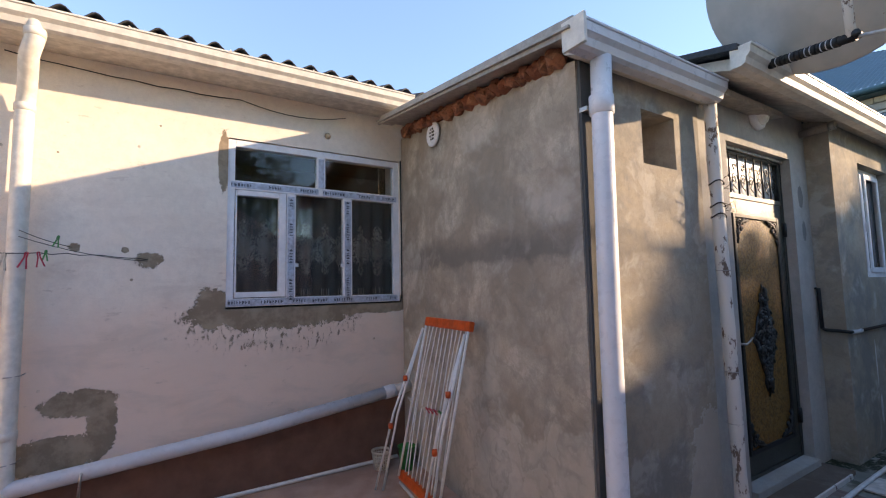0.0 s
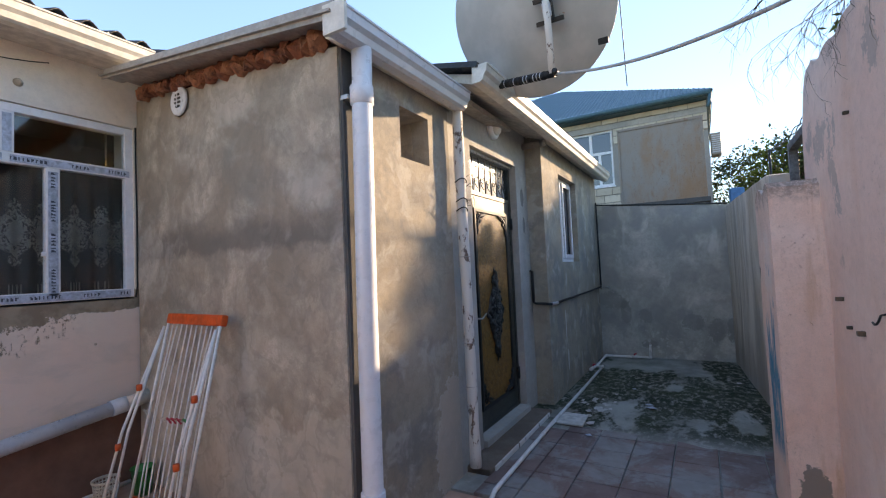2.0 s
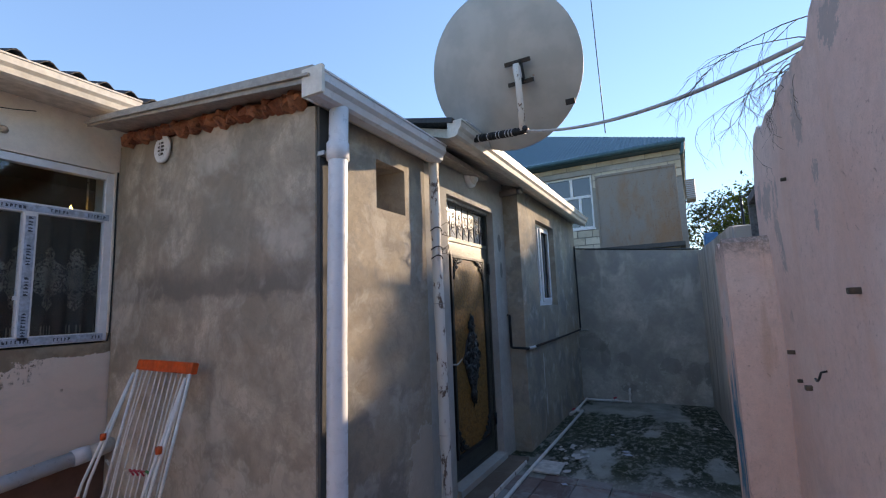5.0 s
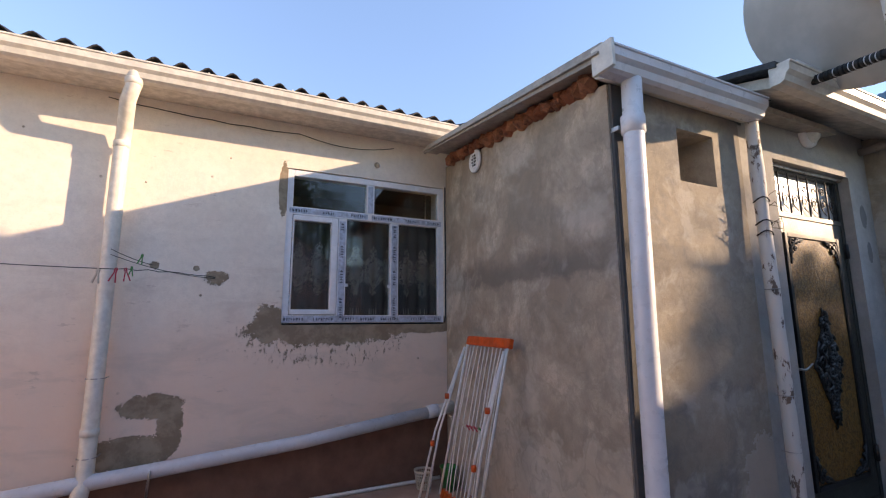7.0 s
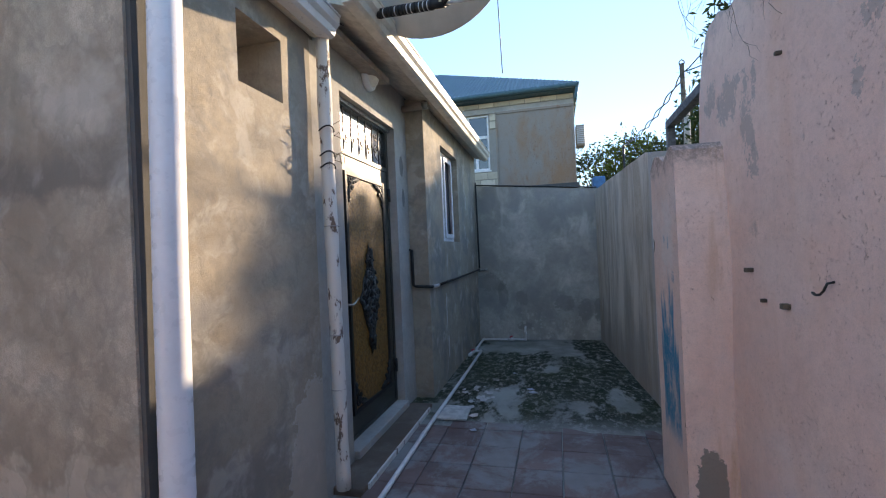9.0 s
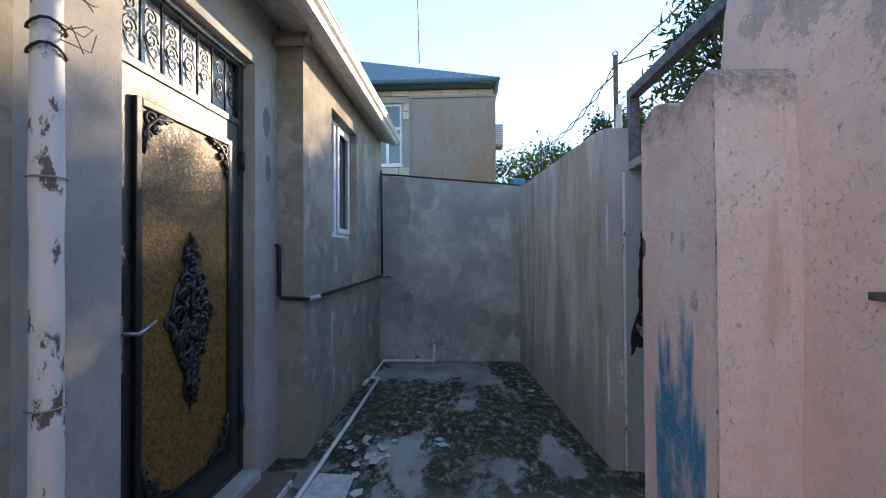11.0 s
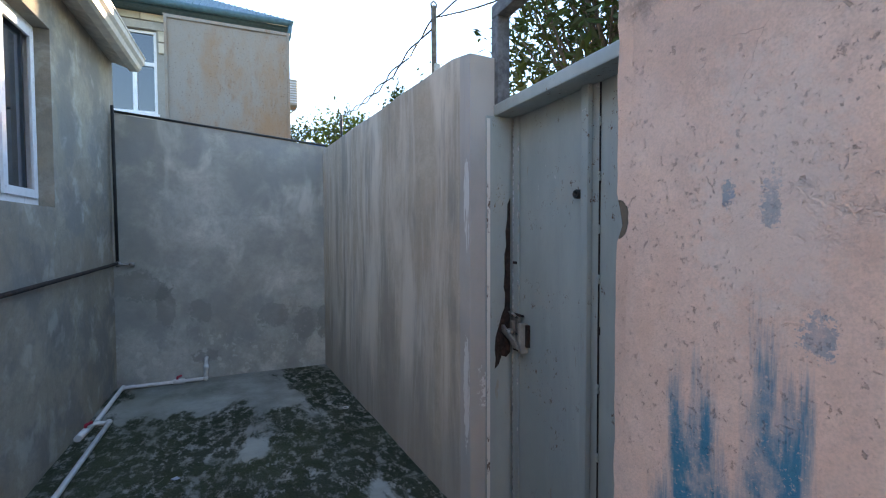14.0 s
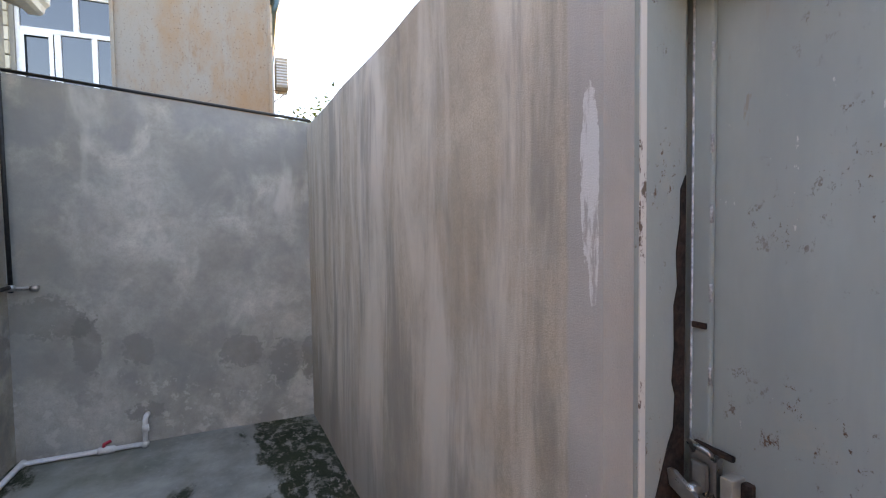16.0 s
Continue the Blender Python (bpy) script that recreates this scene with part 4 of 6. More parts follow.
LUMPS = [lump("brick", i, 0.13, 0.085, 0.095, BRICK) for i in range(5)]
front = bpy.data.objects["wall_block_front"]
y = 1.66
while y < 3.86:
    f = (y - BY) / (WY - BY)
    w = random.uniform(0.7, 1.35)
    b = new("brick", LUMPS[random.randrange(5)])
    b.parent = front
    b.matrix_basis = Matrix.LocRotScale((FX0 + (FX1 - FX0) * f + random.uniform(-0.03, 0.012), y + 0.04 * w, 2.805 + 0.29 * f + random.uniform(-0.01, 0.012)),
                                        Euler((random.uniform(-0.5, 0.5), random.uniform(-0.5, 0.5), random.uniform(-0.6, 0.6))), (1, w, random.uniform(0.8, 1.25)))
    y += 0.078 * w
# block gutter and downpipe
g = empty("roof_gutter")
gutter("trough", 1.52, 2.735, 1.74, 3.12, PVC_GREY, 1.1, g)
prism("fascia", [(1.522, 2.735), (1.595, 2.77), (1.595, 2.86), (1.522, 2.86)], 0, 1.80, 3.12, GUTTER_WHITE, g)
box("end_cap", 1.715, 1.737, 1.385, 1.53, 2.725, 2.88, GUTTER_WHITE, 0.004, g)
tagged(g, "pale metal gutter with a white end cap on the block", "gutter")
g = empty("downpipe")
tube("pipe", [(1.965, 1.49, 2.75), (1.965, 1.50, 2.4), (1.95, 1.505, 1.4), (1.935, 1.50, 0.12), (1.93, 1.45, 0.02)], 0.055, PVC_PIPE, g, 20)
for z in (2.44, 0.30):
    lathe("collar", [(0.054, 0), (0.064, 0.004), (0.064, 0.10), (0.06, 0.105), (0.054, 0.105)], PVC_PIPE, pose(1.965 if z > 1 else 1.937, 1.50, z), 22, g)
box("clamp", 1.90, 2.04, 1.545, 1.60, 2.47, 2.495, STEEL, 0.002, g)
tagged(g, "white grey plastic downpipe at the block corner", "downpipe")

EARTHY = plaster("dirty_step_cement", (0.13, 0.088, 0.066), (0.18, 0.135, 0.108), (0.25, 0.21, 0.175), 0.9)

# ---- setting: door wall, pillar, window wall ----
DY, PX, PY = 1.64, 4.98, 1.455
wall("wall_door", (3.22, DY), (PX, DY), -0.15, 3.05, 0.25, GREY_COOL, [(0.335, 1.425, 0.08, 2.60)], 0.2, 0.006)
WWIN = (5.66, 6.56, 1.56, 2.66)
wall("wall_window", (PX, PY), (8.0, PY + 0.02), -0.15, 2.98, 0.25, GREY_SIDE, [(WWIN[0] - PX, WWIN[1] - PX, WWIN[2], WWIN[3])], 0.22, 0.008)
wall("wall_pillar", (PX, DY + 0.25), (PX - 0.001, PY), -0.15, 2.965, 0.02, GREY_SIDE, (), 0.2, 0.0)
tagged(prism("soffit_door", [(1.332, 2.895), (1.637, 3.0), (1.637, 3.055), (1.332, 2.975)], 0, 3.10, 7.95, SOFFIT), "board soffit over the door", kind="structure")
tagged(prism("roof_door_house", [(1.28, 2.985), (4.2, 3.62), (4.2, 3.66), (1.28, 3.025)], 0, 3.0, 8.0, ROOF_DARK), "dark sheet roof above the door", kind="structure")
g = empty("roof_gutter")
gutter("trough", 1.33, 2.875, 3.02, 7.95, GUTTER_WHITE, 1.1, g)
tagged(g, "cream metal gutter above the door and window", "gutter")
tagged(box("wall_back_infill", 3.3, 8.0, 3.9, 4.1, 0, 3.5, GREY_COOL), "rear wall of the grey house", kind="structure")
tagged(box("sill_door", 3.18, 4.74, 1.41, 1.632, -0.15, 0.03, EARTHY, 0.012), "worn brown door step", kind="structure")
tagged(box("threshold", 3.556, 4.644, 1.60, 1.89, -0.1, 0.083, GREY_COOL, 0.008), "raised concrete threshold", kind="structure")
tagged(box("trim_step", 3.25, 4.62, 1.395, 1.409, -0.02, 0.034, POST, 0.003), "white painted edge of the door step", kind="structure")

# ---- setting: end wall and right wall ----
EX = 7.87
wall("wall_end", (EX, 1.50), (EX + 0.02, -0.42), -0.1, 2.4, 0.2, END_RENDER, (), 0.2, 0.008, 0.0, lambda s: 2.47 - 0.17 * s / 1.92)
wall("wall_right", (EX + 0.05, -0.37), (4.887, -0.601), -0.1, 2.28, 0.15, DRIP_RENDER, (), 0.18, 0.010, 0.006, lambda s: 2.27 - 0.02 * s / 3 - (0.03 if s > 2.95 else 0))
tube("coping_strip", [(EX + 0.0, 1.46, 2.485), (EX + 0.01, -0.40, 2.315)], 0.012, IRON, None, 8)
tagged(bpy.data.objects["coping_strip"], "thin dark strip along the end wall top", kind="structure")

# ---- setting: pink wall and pier ----
def tall_top(s):
    x = s - 3.4
    if x < 1.2:
        return 3.05
    if x < 2.0:
        return 3.05 - 0.55 * (x - 1.2) / 0.8
    if x < 3.45:
        return 2.50 + 0.09 * (x - 2.0) / 1.45
    if x < 3.60:
        return 2.59 - 0.20 * (x - 3.45) / 0.15
    return 2.39 - 0.55 * min(1.0, (x - 3.60) / 0.06)


wall("wall_pink", (3.75, -0.63), (-3.4, -0.63), -0.15, 2.5, 0.22, PINK, (), 0.07, 0.012, 0.05, lambda s: tall_top(7.15 - s), 0.03)
def pier_top(s):
    """Worn down to a shallow dip in the middle, rounded off at both ends."""
    z = 1.945 - 0.035 * math.exp(-((s - 0.27) / 0.09) ** 2)
    return z - 0.05 * max(0.0, 1 - s / 0.05) ** 2 - 0.02 * max(0.0, 1 - (0.495 - s) / 0.04) ** 2


pier = wall("wall_pier", (3.738, -0.37), (3.235, -0.39), -0.1, 1.90, 0.265, PIER, (), 0.035, 0.014, 0.03, pier_top, 0.007)
soft_edge = pier.modifiers.new("worn_edge", "BEVEL")
soft_edge.width, soft_edge.segments, soft_edge.limit_method, soft_edge.angle_limit = 0.016, 3, "ANGLE", radians(50)
tagged(bpy.data.objects["wall_pier"], "lower pink pier with blue paint strokes", kind="structure")


def gate():
    g = empty("metal_gate")
    y = -0.84
    box("panel", 3.76, 4.06, y - 0.02, y, 0.02, 1.945, GATE, 0.004, g)
    box("panel", 4.308, 4.915, y - 0.02, y, 0.02, 1.945, GATE, 0.004, g)
    box("panel", 4.06, 4.306, y - 0.022, y - 0.004, 0.02, 1.945, GATE, 0.004, g)
    box("stile", 4.340, 4.380, y + 0.001, y + 0.026, 0.02, 1.945, GATE, 0.005, g)
    # the seam of two sheets, with blobs of weld and a bare rusty spot
    tube("seam", [(4.3045, y - 0.002, 0.03), (4.306, y - 0.001, 1.0), (4.3045, y - 0.002, 1.94)], 0.0030, RUST_DARK, g, 6)
    for z in (0.55, 0.81, 1.22, 1.405, 1.60, 1.80):
        tube("weld", [(4.302, y - 0.001, z - 0.016), (4.306, y + 0.003, z), (4.303, y - 0.001, z + 0.016)], 0.0055, GATE, g, 8)
    box("rust_spot", 4.299, 4.309, y - 0.0055, y + 0.0012, 1.012, 1.042, RUST_DARK, 0.002, g)
    box("stile", 4.832, 4.876, y + 0.001, y + 0.014, 0.02, 1.945, GATE, 0.005, g)
    # a worn ridge, its highlight painted pale, and weld dabs along the edge iron
    tube("ridge", [(4.874, y + 0.0145, 0.05), (4.874, y + 0.0145, 1.93)], 0.0026, WORN_GLINT, g, 6)
    for z in (0.42, 0.66, 1.13, 1.30, 1.46, 1.60, 1.78):
        tube("weld", [(4.833, y + 0.012, z), (4.832, y + 0.014, z + 0.018), (4.833, y + 0.012, z + 0.036)], 0.0032, WORN_GLINT, g, 6)
    return tagged(g, "grey painted sheet metal gate, closed, with rust", "gate")


gate()
g = empty("gate_frame")
box("post", 4.882, 4.899, -0.815, -0.685, -0.1, 1.944, GATE, 0.003, g)
# upper post and top bar are coloured darker for standing against the sky
box("upper_post", 4.865, 4.93, -0.80, -0.735, 2.0, 2.409, BACKLIT_IRON, 0.006, g)
box("post", 3.70, 3.757, -0.95, -0.86, -0.1, 2.40, GATE, 0.006, g)
box("paint_edge", 4.8785, 4.8815, -0.702, -0.686, -0.05, 1.93, POST, 0.0, g)
# the lintel reaches further back to close a slit of sunlight
box("lintel", 3.70, 4.90, -0.875, -0.73, 1.9455, 1.999, GATE, 0.006, g)
# added unseen behind the post, blocks sun leaking past the gate
box("sun_gap_block", 4.9005, 4.99, -0.93, -0.7535, -0.1, 1.999, GATE, 0.003, g)
box("top_bar", 3.70, 4.93, -0.80, -0.735, 2.41, 2.475, BACKLIT_IRON, 0.006, g)
tagged(g, "grey steel gate frame with open transom", "frame", kind="structure")


# ---- things on the white house ----
def window_white():
    g = empty("window_1")
    y0, y1 = WY + 0.015, WY + 0.075
    X0, X1, Z0, Z1 = 0.466, 2.033, 1.425, 2.815
    bm = bmesh.new()
    bars = [(X0, X0 + 0.06, Z0, Z1), (X1 - 0.06, X1, Z0, Z1), (X0 + 0.06, X1 - 0.06, Z0, Z0 + 0.07), (X0 + 0.06, X1 - 0.06, Z1 - 0.06, Z1)]
    for a in bars:
        add_box(bm, a[0], a[1], y0, y1, a[2], a[3], 0.006)
    mesh_ob("frame", bm, FRAME_WHITE, g)
    bm = bmesh.new()
    rails = [(X0 + 0.06, X1 - 0.06, 2.395, 2.47), (1.205, 1.285, 2.47, Z1 - 0.06), (0.94, 1.02, Z0 + 0.07, 2.395), (1.455, 1.54, Z0 + 0.07, 2.395)]
    for a in rails:
        add_box(bm, a[0], a[1], y0 - 0.004, y1, a[2], a[3], 0.006)
    mesh_ob("rail", bm, FRAME_WHITE, g)
    # the fitter's protective film, still on the rails, with printed marks
    bm = bmesh.new()
    yf = y0 - 0.006
    films = [(X0 + 0.03, 1.22, 2.408, 2.458), (1.26, X1 - 0.03, 2.405, 2.455), (1.22, 1.27, 2.475, 2.74), (0.952, 1.008, 1.47, 2.37), (1.468, 1.526, 1.47, 2.37), (X0 + 0.02, X1 - 0.03, Z0 + 0.008, Z0 + 0.062)]
    for a in films:
        add_box(bm, a[0], a[1], yf, yf + 0.002, a[2], a[3])
    mesh_ob("film", bm, FILM, g)
    bm = bmesh.new()
    rnd = random.Random(5)
    for i, a in enumerate(films):
        if i == 2:
            continue
        upright = i in (3, 4)
        s, e = (a[2], a[3]) if upright else (a[0], a[1])
        while s < e - 0.05:
            word = rnd.uniform(0.10, 0.2)
            q = s
            while q < min(s + word, e - 0.02):
                w = rnd.uniform(0.010, 0.018)
                if upright:
                    m = (a[0] + a[1]) / 2
                    add_box(bm, m - 0.013, m + 0.013, yf - 0.0015, yf - 0.0005, q, q + w * 0.55)
                    add_box(bm, m - 0.013 + rnd.choice((0, 0.018)), m - 0.005 + rnd.choice((0, 0.01)), yf - 0.0015, yf - 0.0005, q + w * 0.55, q + w)
                else:
                    m = (a[2] + a[3]) / 2
                    add_box(bm, q, q + w * 0.45, yf - 0.0015, yf - 0.0005, m - 0.012, m + 0.012)
                    add_box(bm, q + w * 0.45, q + w, yf - 0.0015, yf - 0.0005, m - 0.012 + rnd.choice((0, 0.009, 0.017)), m - 0.004 + rnd.choice((0.002, 0.009)) + 0.006)
                q += w + 0.009
            s += word + rnd.uniform(0.06, 0.16)
    mesh_ob("print", bm, INK, g)
    # the opening sash
    bm = bmesh.new()
    a, b, c, d = 0.532, 0.936, Z0 + 0.075, 2.39
    for q in ((a, a + 0.012, c, d), (b - 0.06, b, c, d), (a + 0.012, b - 0.06, c, c + 0.045), (a + 0.012, b - 0.06, d - 0.045, d)):
        add_box(bm, q[0], q[1], y0 - 0.012, y1 - 0.01, q[2], q[3], 0.006)
    mesh_ob("sash", bm, FRAME_WHITE, g)
    panes = [(X0 + 0.055, 1.21, 2.465, Z1 - 0.055), (1.28, X1 - 0.055, 2.465, Z1 - 0.055), (0.54, 0.88, Z0 + 0.11, 2.35), (1.015, 1.46, Z0 + 0.065, 2.40), (1.535, X1 - 0.055, Z0 + 0.065, 2.40)]
    for a in panes:
        p = box("pane", a[0], a[1], y0 + 0.03, y0 + 0.035, a[2], a[3], GLASS, 0, g)
        p.visible_shadow = False
    for x in (1.03, 1.44):
        box("catch", x - 0.014, x + 0.014, y0 - 0.012, y0 - 0.001, 1.755, 1.785, FRAME_WHITE, 0.003, g)
    return tagged(g, "white plastic window with peeling blue protective film", "window", kind="structure")


window_white()


def curtain():
    bm = bmesh.new()
    n, m = 150, 6
    vs = [[bm.verts.new((0.36 + 1.8 * i / n, WY + 0.20 + 0.022 * math.sin(i * 0.62) + 0.012 * math.sin(i * 0.27 + 1), 1.3 + 1.14 * j / m)) for j in range(m + 1)] for i in range(n + 1)]
    for i in range(n):
        for j in range(m):
            bm.faces.new((vs[i][j], vs[i + 1][j], vs[i + 1][j + 1], vs[i][j + 1])).smooth = True
    ob = mesh_ob("curtain", bm, LACE)
    mod = ob.modifiers.new("cloth", "SOLIDIFY")
    mod.thickness = 0.002
    return tagged(ob, "dark lace curtain with pale medallions behind the window", "curtain")


curtain()


def chandelier():
    g = empty("ceiling_lamp")
    c = Vector((2.35, 5.2, 2.62))
    tube("stem", [c + Vector((0, 0, 0.7)), c], 0.01, STEEL, g, 8)
    k = Mat("warm_bulb", 0.4)
    k.color((0.9, 0.6, 0.2))
    k.b.inputs["Emission Color"].default_value = (1.0, 0.62, 0.18, 1)
    k.b.inputs["Emission Strength"].default_value = 4.0
    for i in range(4):
        a = i * math.pi / 2 + 0.5
        e = c + Vector((0.2 * math.cos(a), 0.2 * math.sin(a), 0.02))
        tube("arm", [c, c.lerp(e, 0.5) - Vector((0, 0, 0.05)), e], 0.008, STEEL, g, 6)
        lathe("bulb", [(0.001, 0), (0.016, 0.01), (0.02, 0.03), (0.012, 0.06), (0.001, 0.085)], k.m, pose(*e), 12, g)
    return tagged(g, "small lit ceiling lamp with candle bulbs", "lamp")


chandelier()


def sewer():
    g = empty("drain_pipe")
    tube("pipe", [(-3.4, 3.88, 0.15), (-0.80, 3.88, 0.355), (0.68, 3.88, 0.465), (1.82, 3.88, 0.60)], 0.052, PVC_GREY, g, 20)
    bm = bmesh.new()
    add_tube(bm, [(1.79, 3.88, 0.597), (1.86, 3.88, 0.605), (1.90, 3.87, 0.612)], [0.06, 0.06, 0.058], 20)
    mesh_ob("collar", bm, PVC_GREY, g)
    bm = bmesh.new()
    add_tube(bm, [(1.89, 3.87, 0.612), (1.95, 3.86, 0.618), (2.05, 3.86, 0.64)], 0.052, 18)
    mesh_ob("elbow", bm, SOFFIT, g)
    bm = bmesh.new()
    add_tube(bm, [(-0.40, 3.93, 0.20), (-0.385, 3.815, 0.30), (-0.38, 3.82, 0.385), (-0.37, 3.88, 0.43), (-0.365, 3.96, 0.42)], 0.009, 6)
    mesh_ob("strap", bm, STEEL, g)
    return tagged(g, "thick grey plastic drain pipe sloping along the wall foot", "pipe")


sewer()
g = empty("water_pipe")
tube("pipe", [(-3.2, 3.93, -0.010), (0.43, 3.94, -0.012), (1.75, 3.945, -0.012), (1.95, 3.95, -0.012)], 0.016, PVC_WHITE, g, 10)
tagged(g, "thin white plastic pipe on the ground by the plinth", "pipe")


def basket():
    g = empty("basket")
    bm = bmesh.new()
    c, n = Vector((1.72, 3.80, -0.03)), 22
    for j in range(7):
        z = 0.012 + j * 0.022
        r = 0.062 + 0.018 * j / 6
        add_tube(bm, [c + Vector((r * math.cos(2 * math.pi * i / n), r * math.sin(2 * math.pi * i / n), z)) for i in range(n + 1)], 0.004, 5, caps=False)
    for i in range(n):
        a = 2 * math.pi * i / n
        add_tube(bm, [c + Vector((0.062 * math.cos(a), 0.062 * math.sin(a), 0.005)), c + Vector((0.081 * math.cos(a), 0.081 * math.sin(a), 0.15))], 0.004, 5)
    mesh_ob("weave", bm, BASKET, g)
    lathe("rim", [(0.076, 0.145), (0.088, 0.147), (0.09, 0.158), (0.078, 0.16), (0.076, 0.145)], BASKET, pose(*c), 26, g)
    lathe("base", [(0.0, 0.0), (0.062, 0.0), (0.062, 0.008), (0.0, 0.008)], BASKET, pose(*c), 22, g)
    return tagged(g, "small cream openwork plastic basket on the paving", "basket")


basket()
g = empty("bucket")
lathe("tub", [(0.0, 0.0), (0.055, 0.0), (0.075, 0.19), (0.083, 0.195), (0.08, 0.20), (0.072, 0.192), (0.052, 0.008), (0.0, 0.008)], GREEN, pose(1.90, 3.66, -0.03), 24, g)
tube("bail", [(1.76, 3.70, 0.19), (1.74, 3.66, 0.10), (1.70, 3.62, 0.02), (1.68, 3.60, -0.02)], 0.006, STEEL, g, 6)
tagged(g, "green plastic bucket behind the drying rack", "bucket")


def rack():
    g = empty("drying_rack")
    # it leans with its top bar on the wall; two axes of its plane
    top_a, top_b = Vector((1.885, 3.22, 1.275)), Vector((1.835, 2.56, 1.275))
    low_a, low_b = Vector((1.655, 3.27, 0.105)), Vector((1.60, 2.60, 0.105))

    def bar(name, a, b, r):
        bm = bmesh.new()
        d = (b - a).normalized()
        up = (top_a - low_a).normalized()
        n = d.cross(up)
        ln = (b - a).length
        add_box(bm, -ln / 2 - 0.02, ln / 2 + 0.02, -0.022, 0.022, -r, r, 0.012)
        bm.transform(Matrix.Translation((a + b) / 2) @ Matrix((d, n, up)).transposed().to_4x4())
        return mesh_ob(name, bm, ORANGE, g)
    bar("top_bar", top_a, top_b, 0.036)
    bar("bottom_bar", low_a, low_b, 0.034)
    out = Vector((-0.055, 0, 0.0))
    for i in range(10):
        f = 0.07 + 0.86 * i / 9
        a, b = top_a.lerp(top_b, f), low_a.lerp(low_b, f)
        bend = [a.lerp(b, k / 8) + out * (0.35 * math.sin(math.pi * k / 8) * (0.5 + 0.5 * math.sin(i * 1.7))) + Vector((0, 0.02 * math.sin(math.pi * k / 8) * math.sin(i), 0)) for k in range(9)]
        tube("rod", bend, 0.0048, ROD, g, 6)
    feet = [(top_a, Vector((1.50, 3.40, -0.024))), (top_b, Vector((1.50, 2.68, -0.024)))]
    for k, (a, f) in enumerate(feet):
        for s in (0.0, 0.045):
            q = f + Vector((s, 0.03 - s, 0))
            tube("leg", [a + Vector((-0.04, 0.015, -0.05)), a.lerp(q, 0.55) + Vector((-0.055, 0, 0)), q], 0.0095, ROD, g, 8)
        for z in (0.34, 0.62):
            p = a.lerp(f, z) + Vector((-0.055, 0.0, 0))
            lathe("joint", [(0.001, -0.02), (0.017, -0.02), (0.019, 0), (0.017, 0.02), (0.001, 0.02)], ORANGE, Matrix.Translation(p), 10, g)
    tube("spreader", [low_a + Vector((-0.03, -0.02, -0.045)), low_b + Vector((-0.05, 0.02, -0.06))], 0.010, ROD, g, 8)
    for a, b in ((top_a, low_a), (top_b, low_b)):
        tube("side_rail", [a + Vector((-0.02, 0, -0.03)), b + Vector((-0.03, 0, 0.0))], 0.0095, ROD, g, 8)
    return tagged(g, "folded orange and white drying rack leaning on the wall", "drying rack")


rack()


def clothes_peg(m, mat):
    g = empty("clothes_peg")
    bm = bmesh.new()
    for s in (1, -1):
        add_prism(bm, [(s * 0.001, 0.012), (s * 0.007, 0.006), (s * 0.006, -0.015), (s * 0.017, -0.06), (s * 0.011, -0.06), (s * 0.001, -0.015)], 1, -0.005, 0.005)
    mesh_ob("jaw", bm, mat, g)
    bm = bmesh.new()
    add_tube(bm, [(-0.009, 0, -0.004), (0, 0.006, -0.003), (0.009, 0, -0.004)], 0.0015, 5)
    mesh_ob("spring", bm, STEEL, g)
    g.matrix_basis = m
    return tagged(g, "small plastic clothes peg hanging on the line", "clothes peg", "pegs on the line and rack")


for x, y, z, s, mat in ((-0.79, 3.74, 1.80, 1.5, BASKET), (-0.69, 3.755, 1.81, 1.5, RED), (-0.635, 3.765, 1.815, 1.4, RED), (-0.545, 3.78, 1.925, 1.1, GREEN), (-0.60, 3.77, 1.83, 1.0, GREEN)):
    clothes_peg(Matrix.LocRotScale((x, y, z), Euler((0, random.uniform(-0.2, 0.2), random.uniform(-0.4, 0.4))), (s, s, s)), mat)
for y, z, mat in ((2.98, 0.66, RED), (2.93, 0.665, RED), (2.87, 0.67, RED), (2.80, 0.675, GREEN), (3.04, 0.655, BASKET), (3.26, 0.68, BASKET)):
    clothes_peg(Matrix.LocRotScale((1.715, y, z), Euler((0, 1.4, 1.5)), (0.9, 0.9, 0.9)), mat)
bm = bmesh.new()
add_tube(bm, curve_pts((-2.6, 3.4, 1.86), (-0.70, 3.755, 1.815), 0.02, 8), 0.003, 5)
add_tube(bm, curve_pts((-0.70, 3.755, 1.815), (-0.06, 3.99, 1.80), -0.012, 10, 0.006), 0.003, 5)
add_tube(bm, curve_pts((-0.75, 3.85, 1.97), (-0.50, 3.99, 1.88), 0.01, 6), 0.0025, 5)
add_tube(bm, curve_pts((-0.75, 3.85, 1.93), (-0.06, 3.985, 1.79), 0.03, 8), 0.0025, 5)
tagged(mesh_ob("clothes_line", bm, CABLE), "thin sagging wire clothes line fixed to the wall", "clothes line")
bm = bmesh.new()
add_tube(bm, curve_pts((-0.9, 3.985, 3.19), (0.55, 3.985, 3.15), 0.03, 10, 0.006) + curve_pts((0.6, 3.98, 3.14), (1.45, 3.93, 3.14), 0.06, 8)[1:], 0.004, 5)
tagged(mesh_ob("eave_cable", bm, CABLE), "loose black cable under the white eave", "cable")
tagged(tube("hook_rose", [(1.30, 3.995, 2.965), (1.30, 3.96, 2.962)], [0.03, 0.008], GREY), "old plaster rose of a missing hook", "fixture")

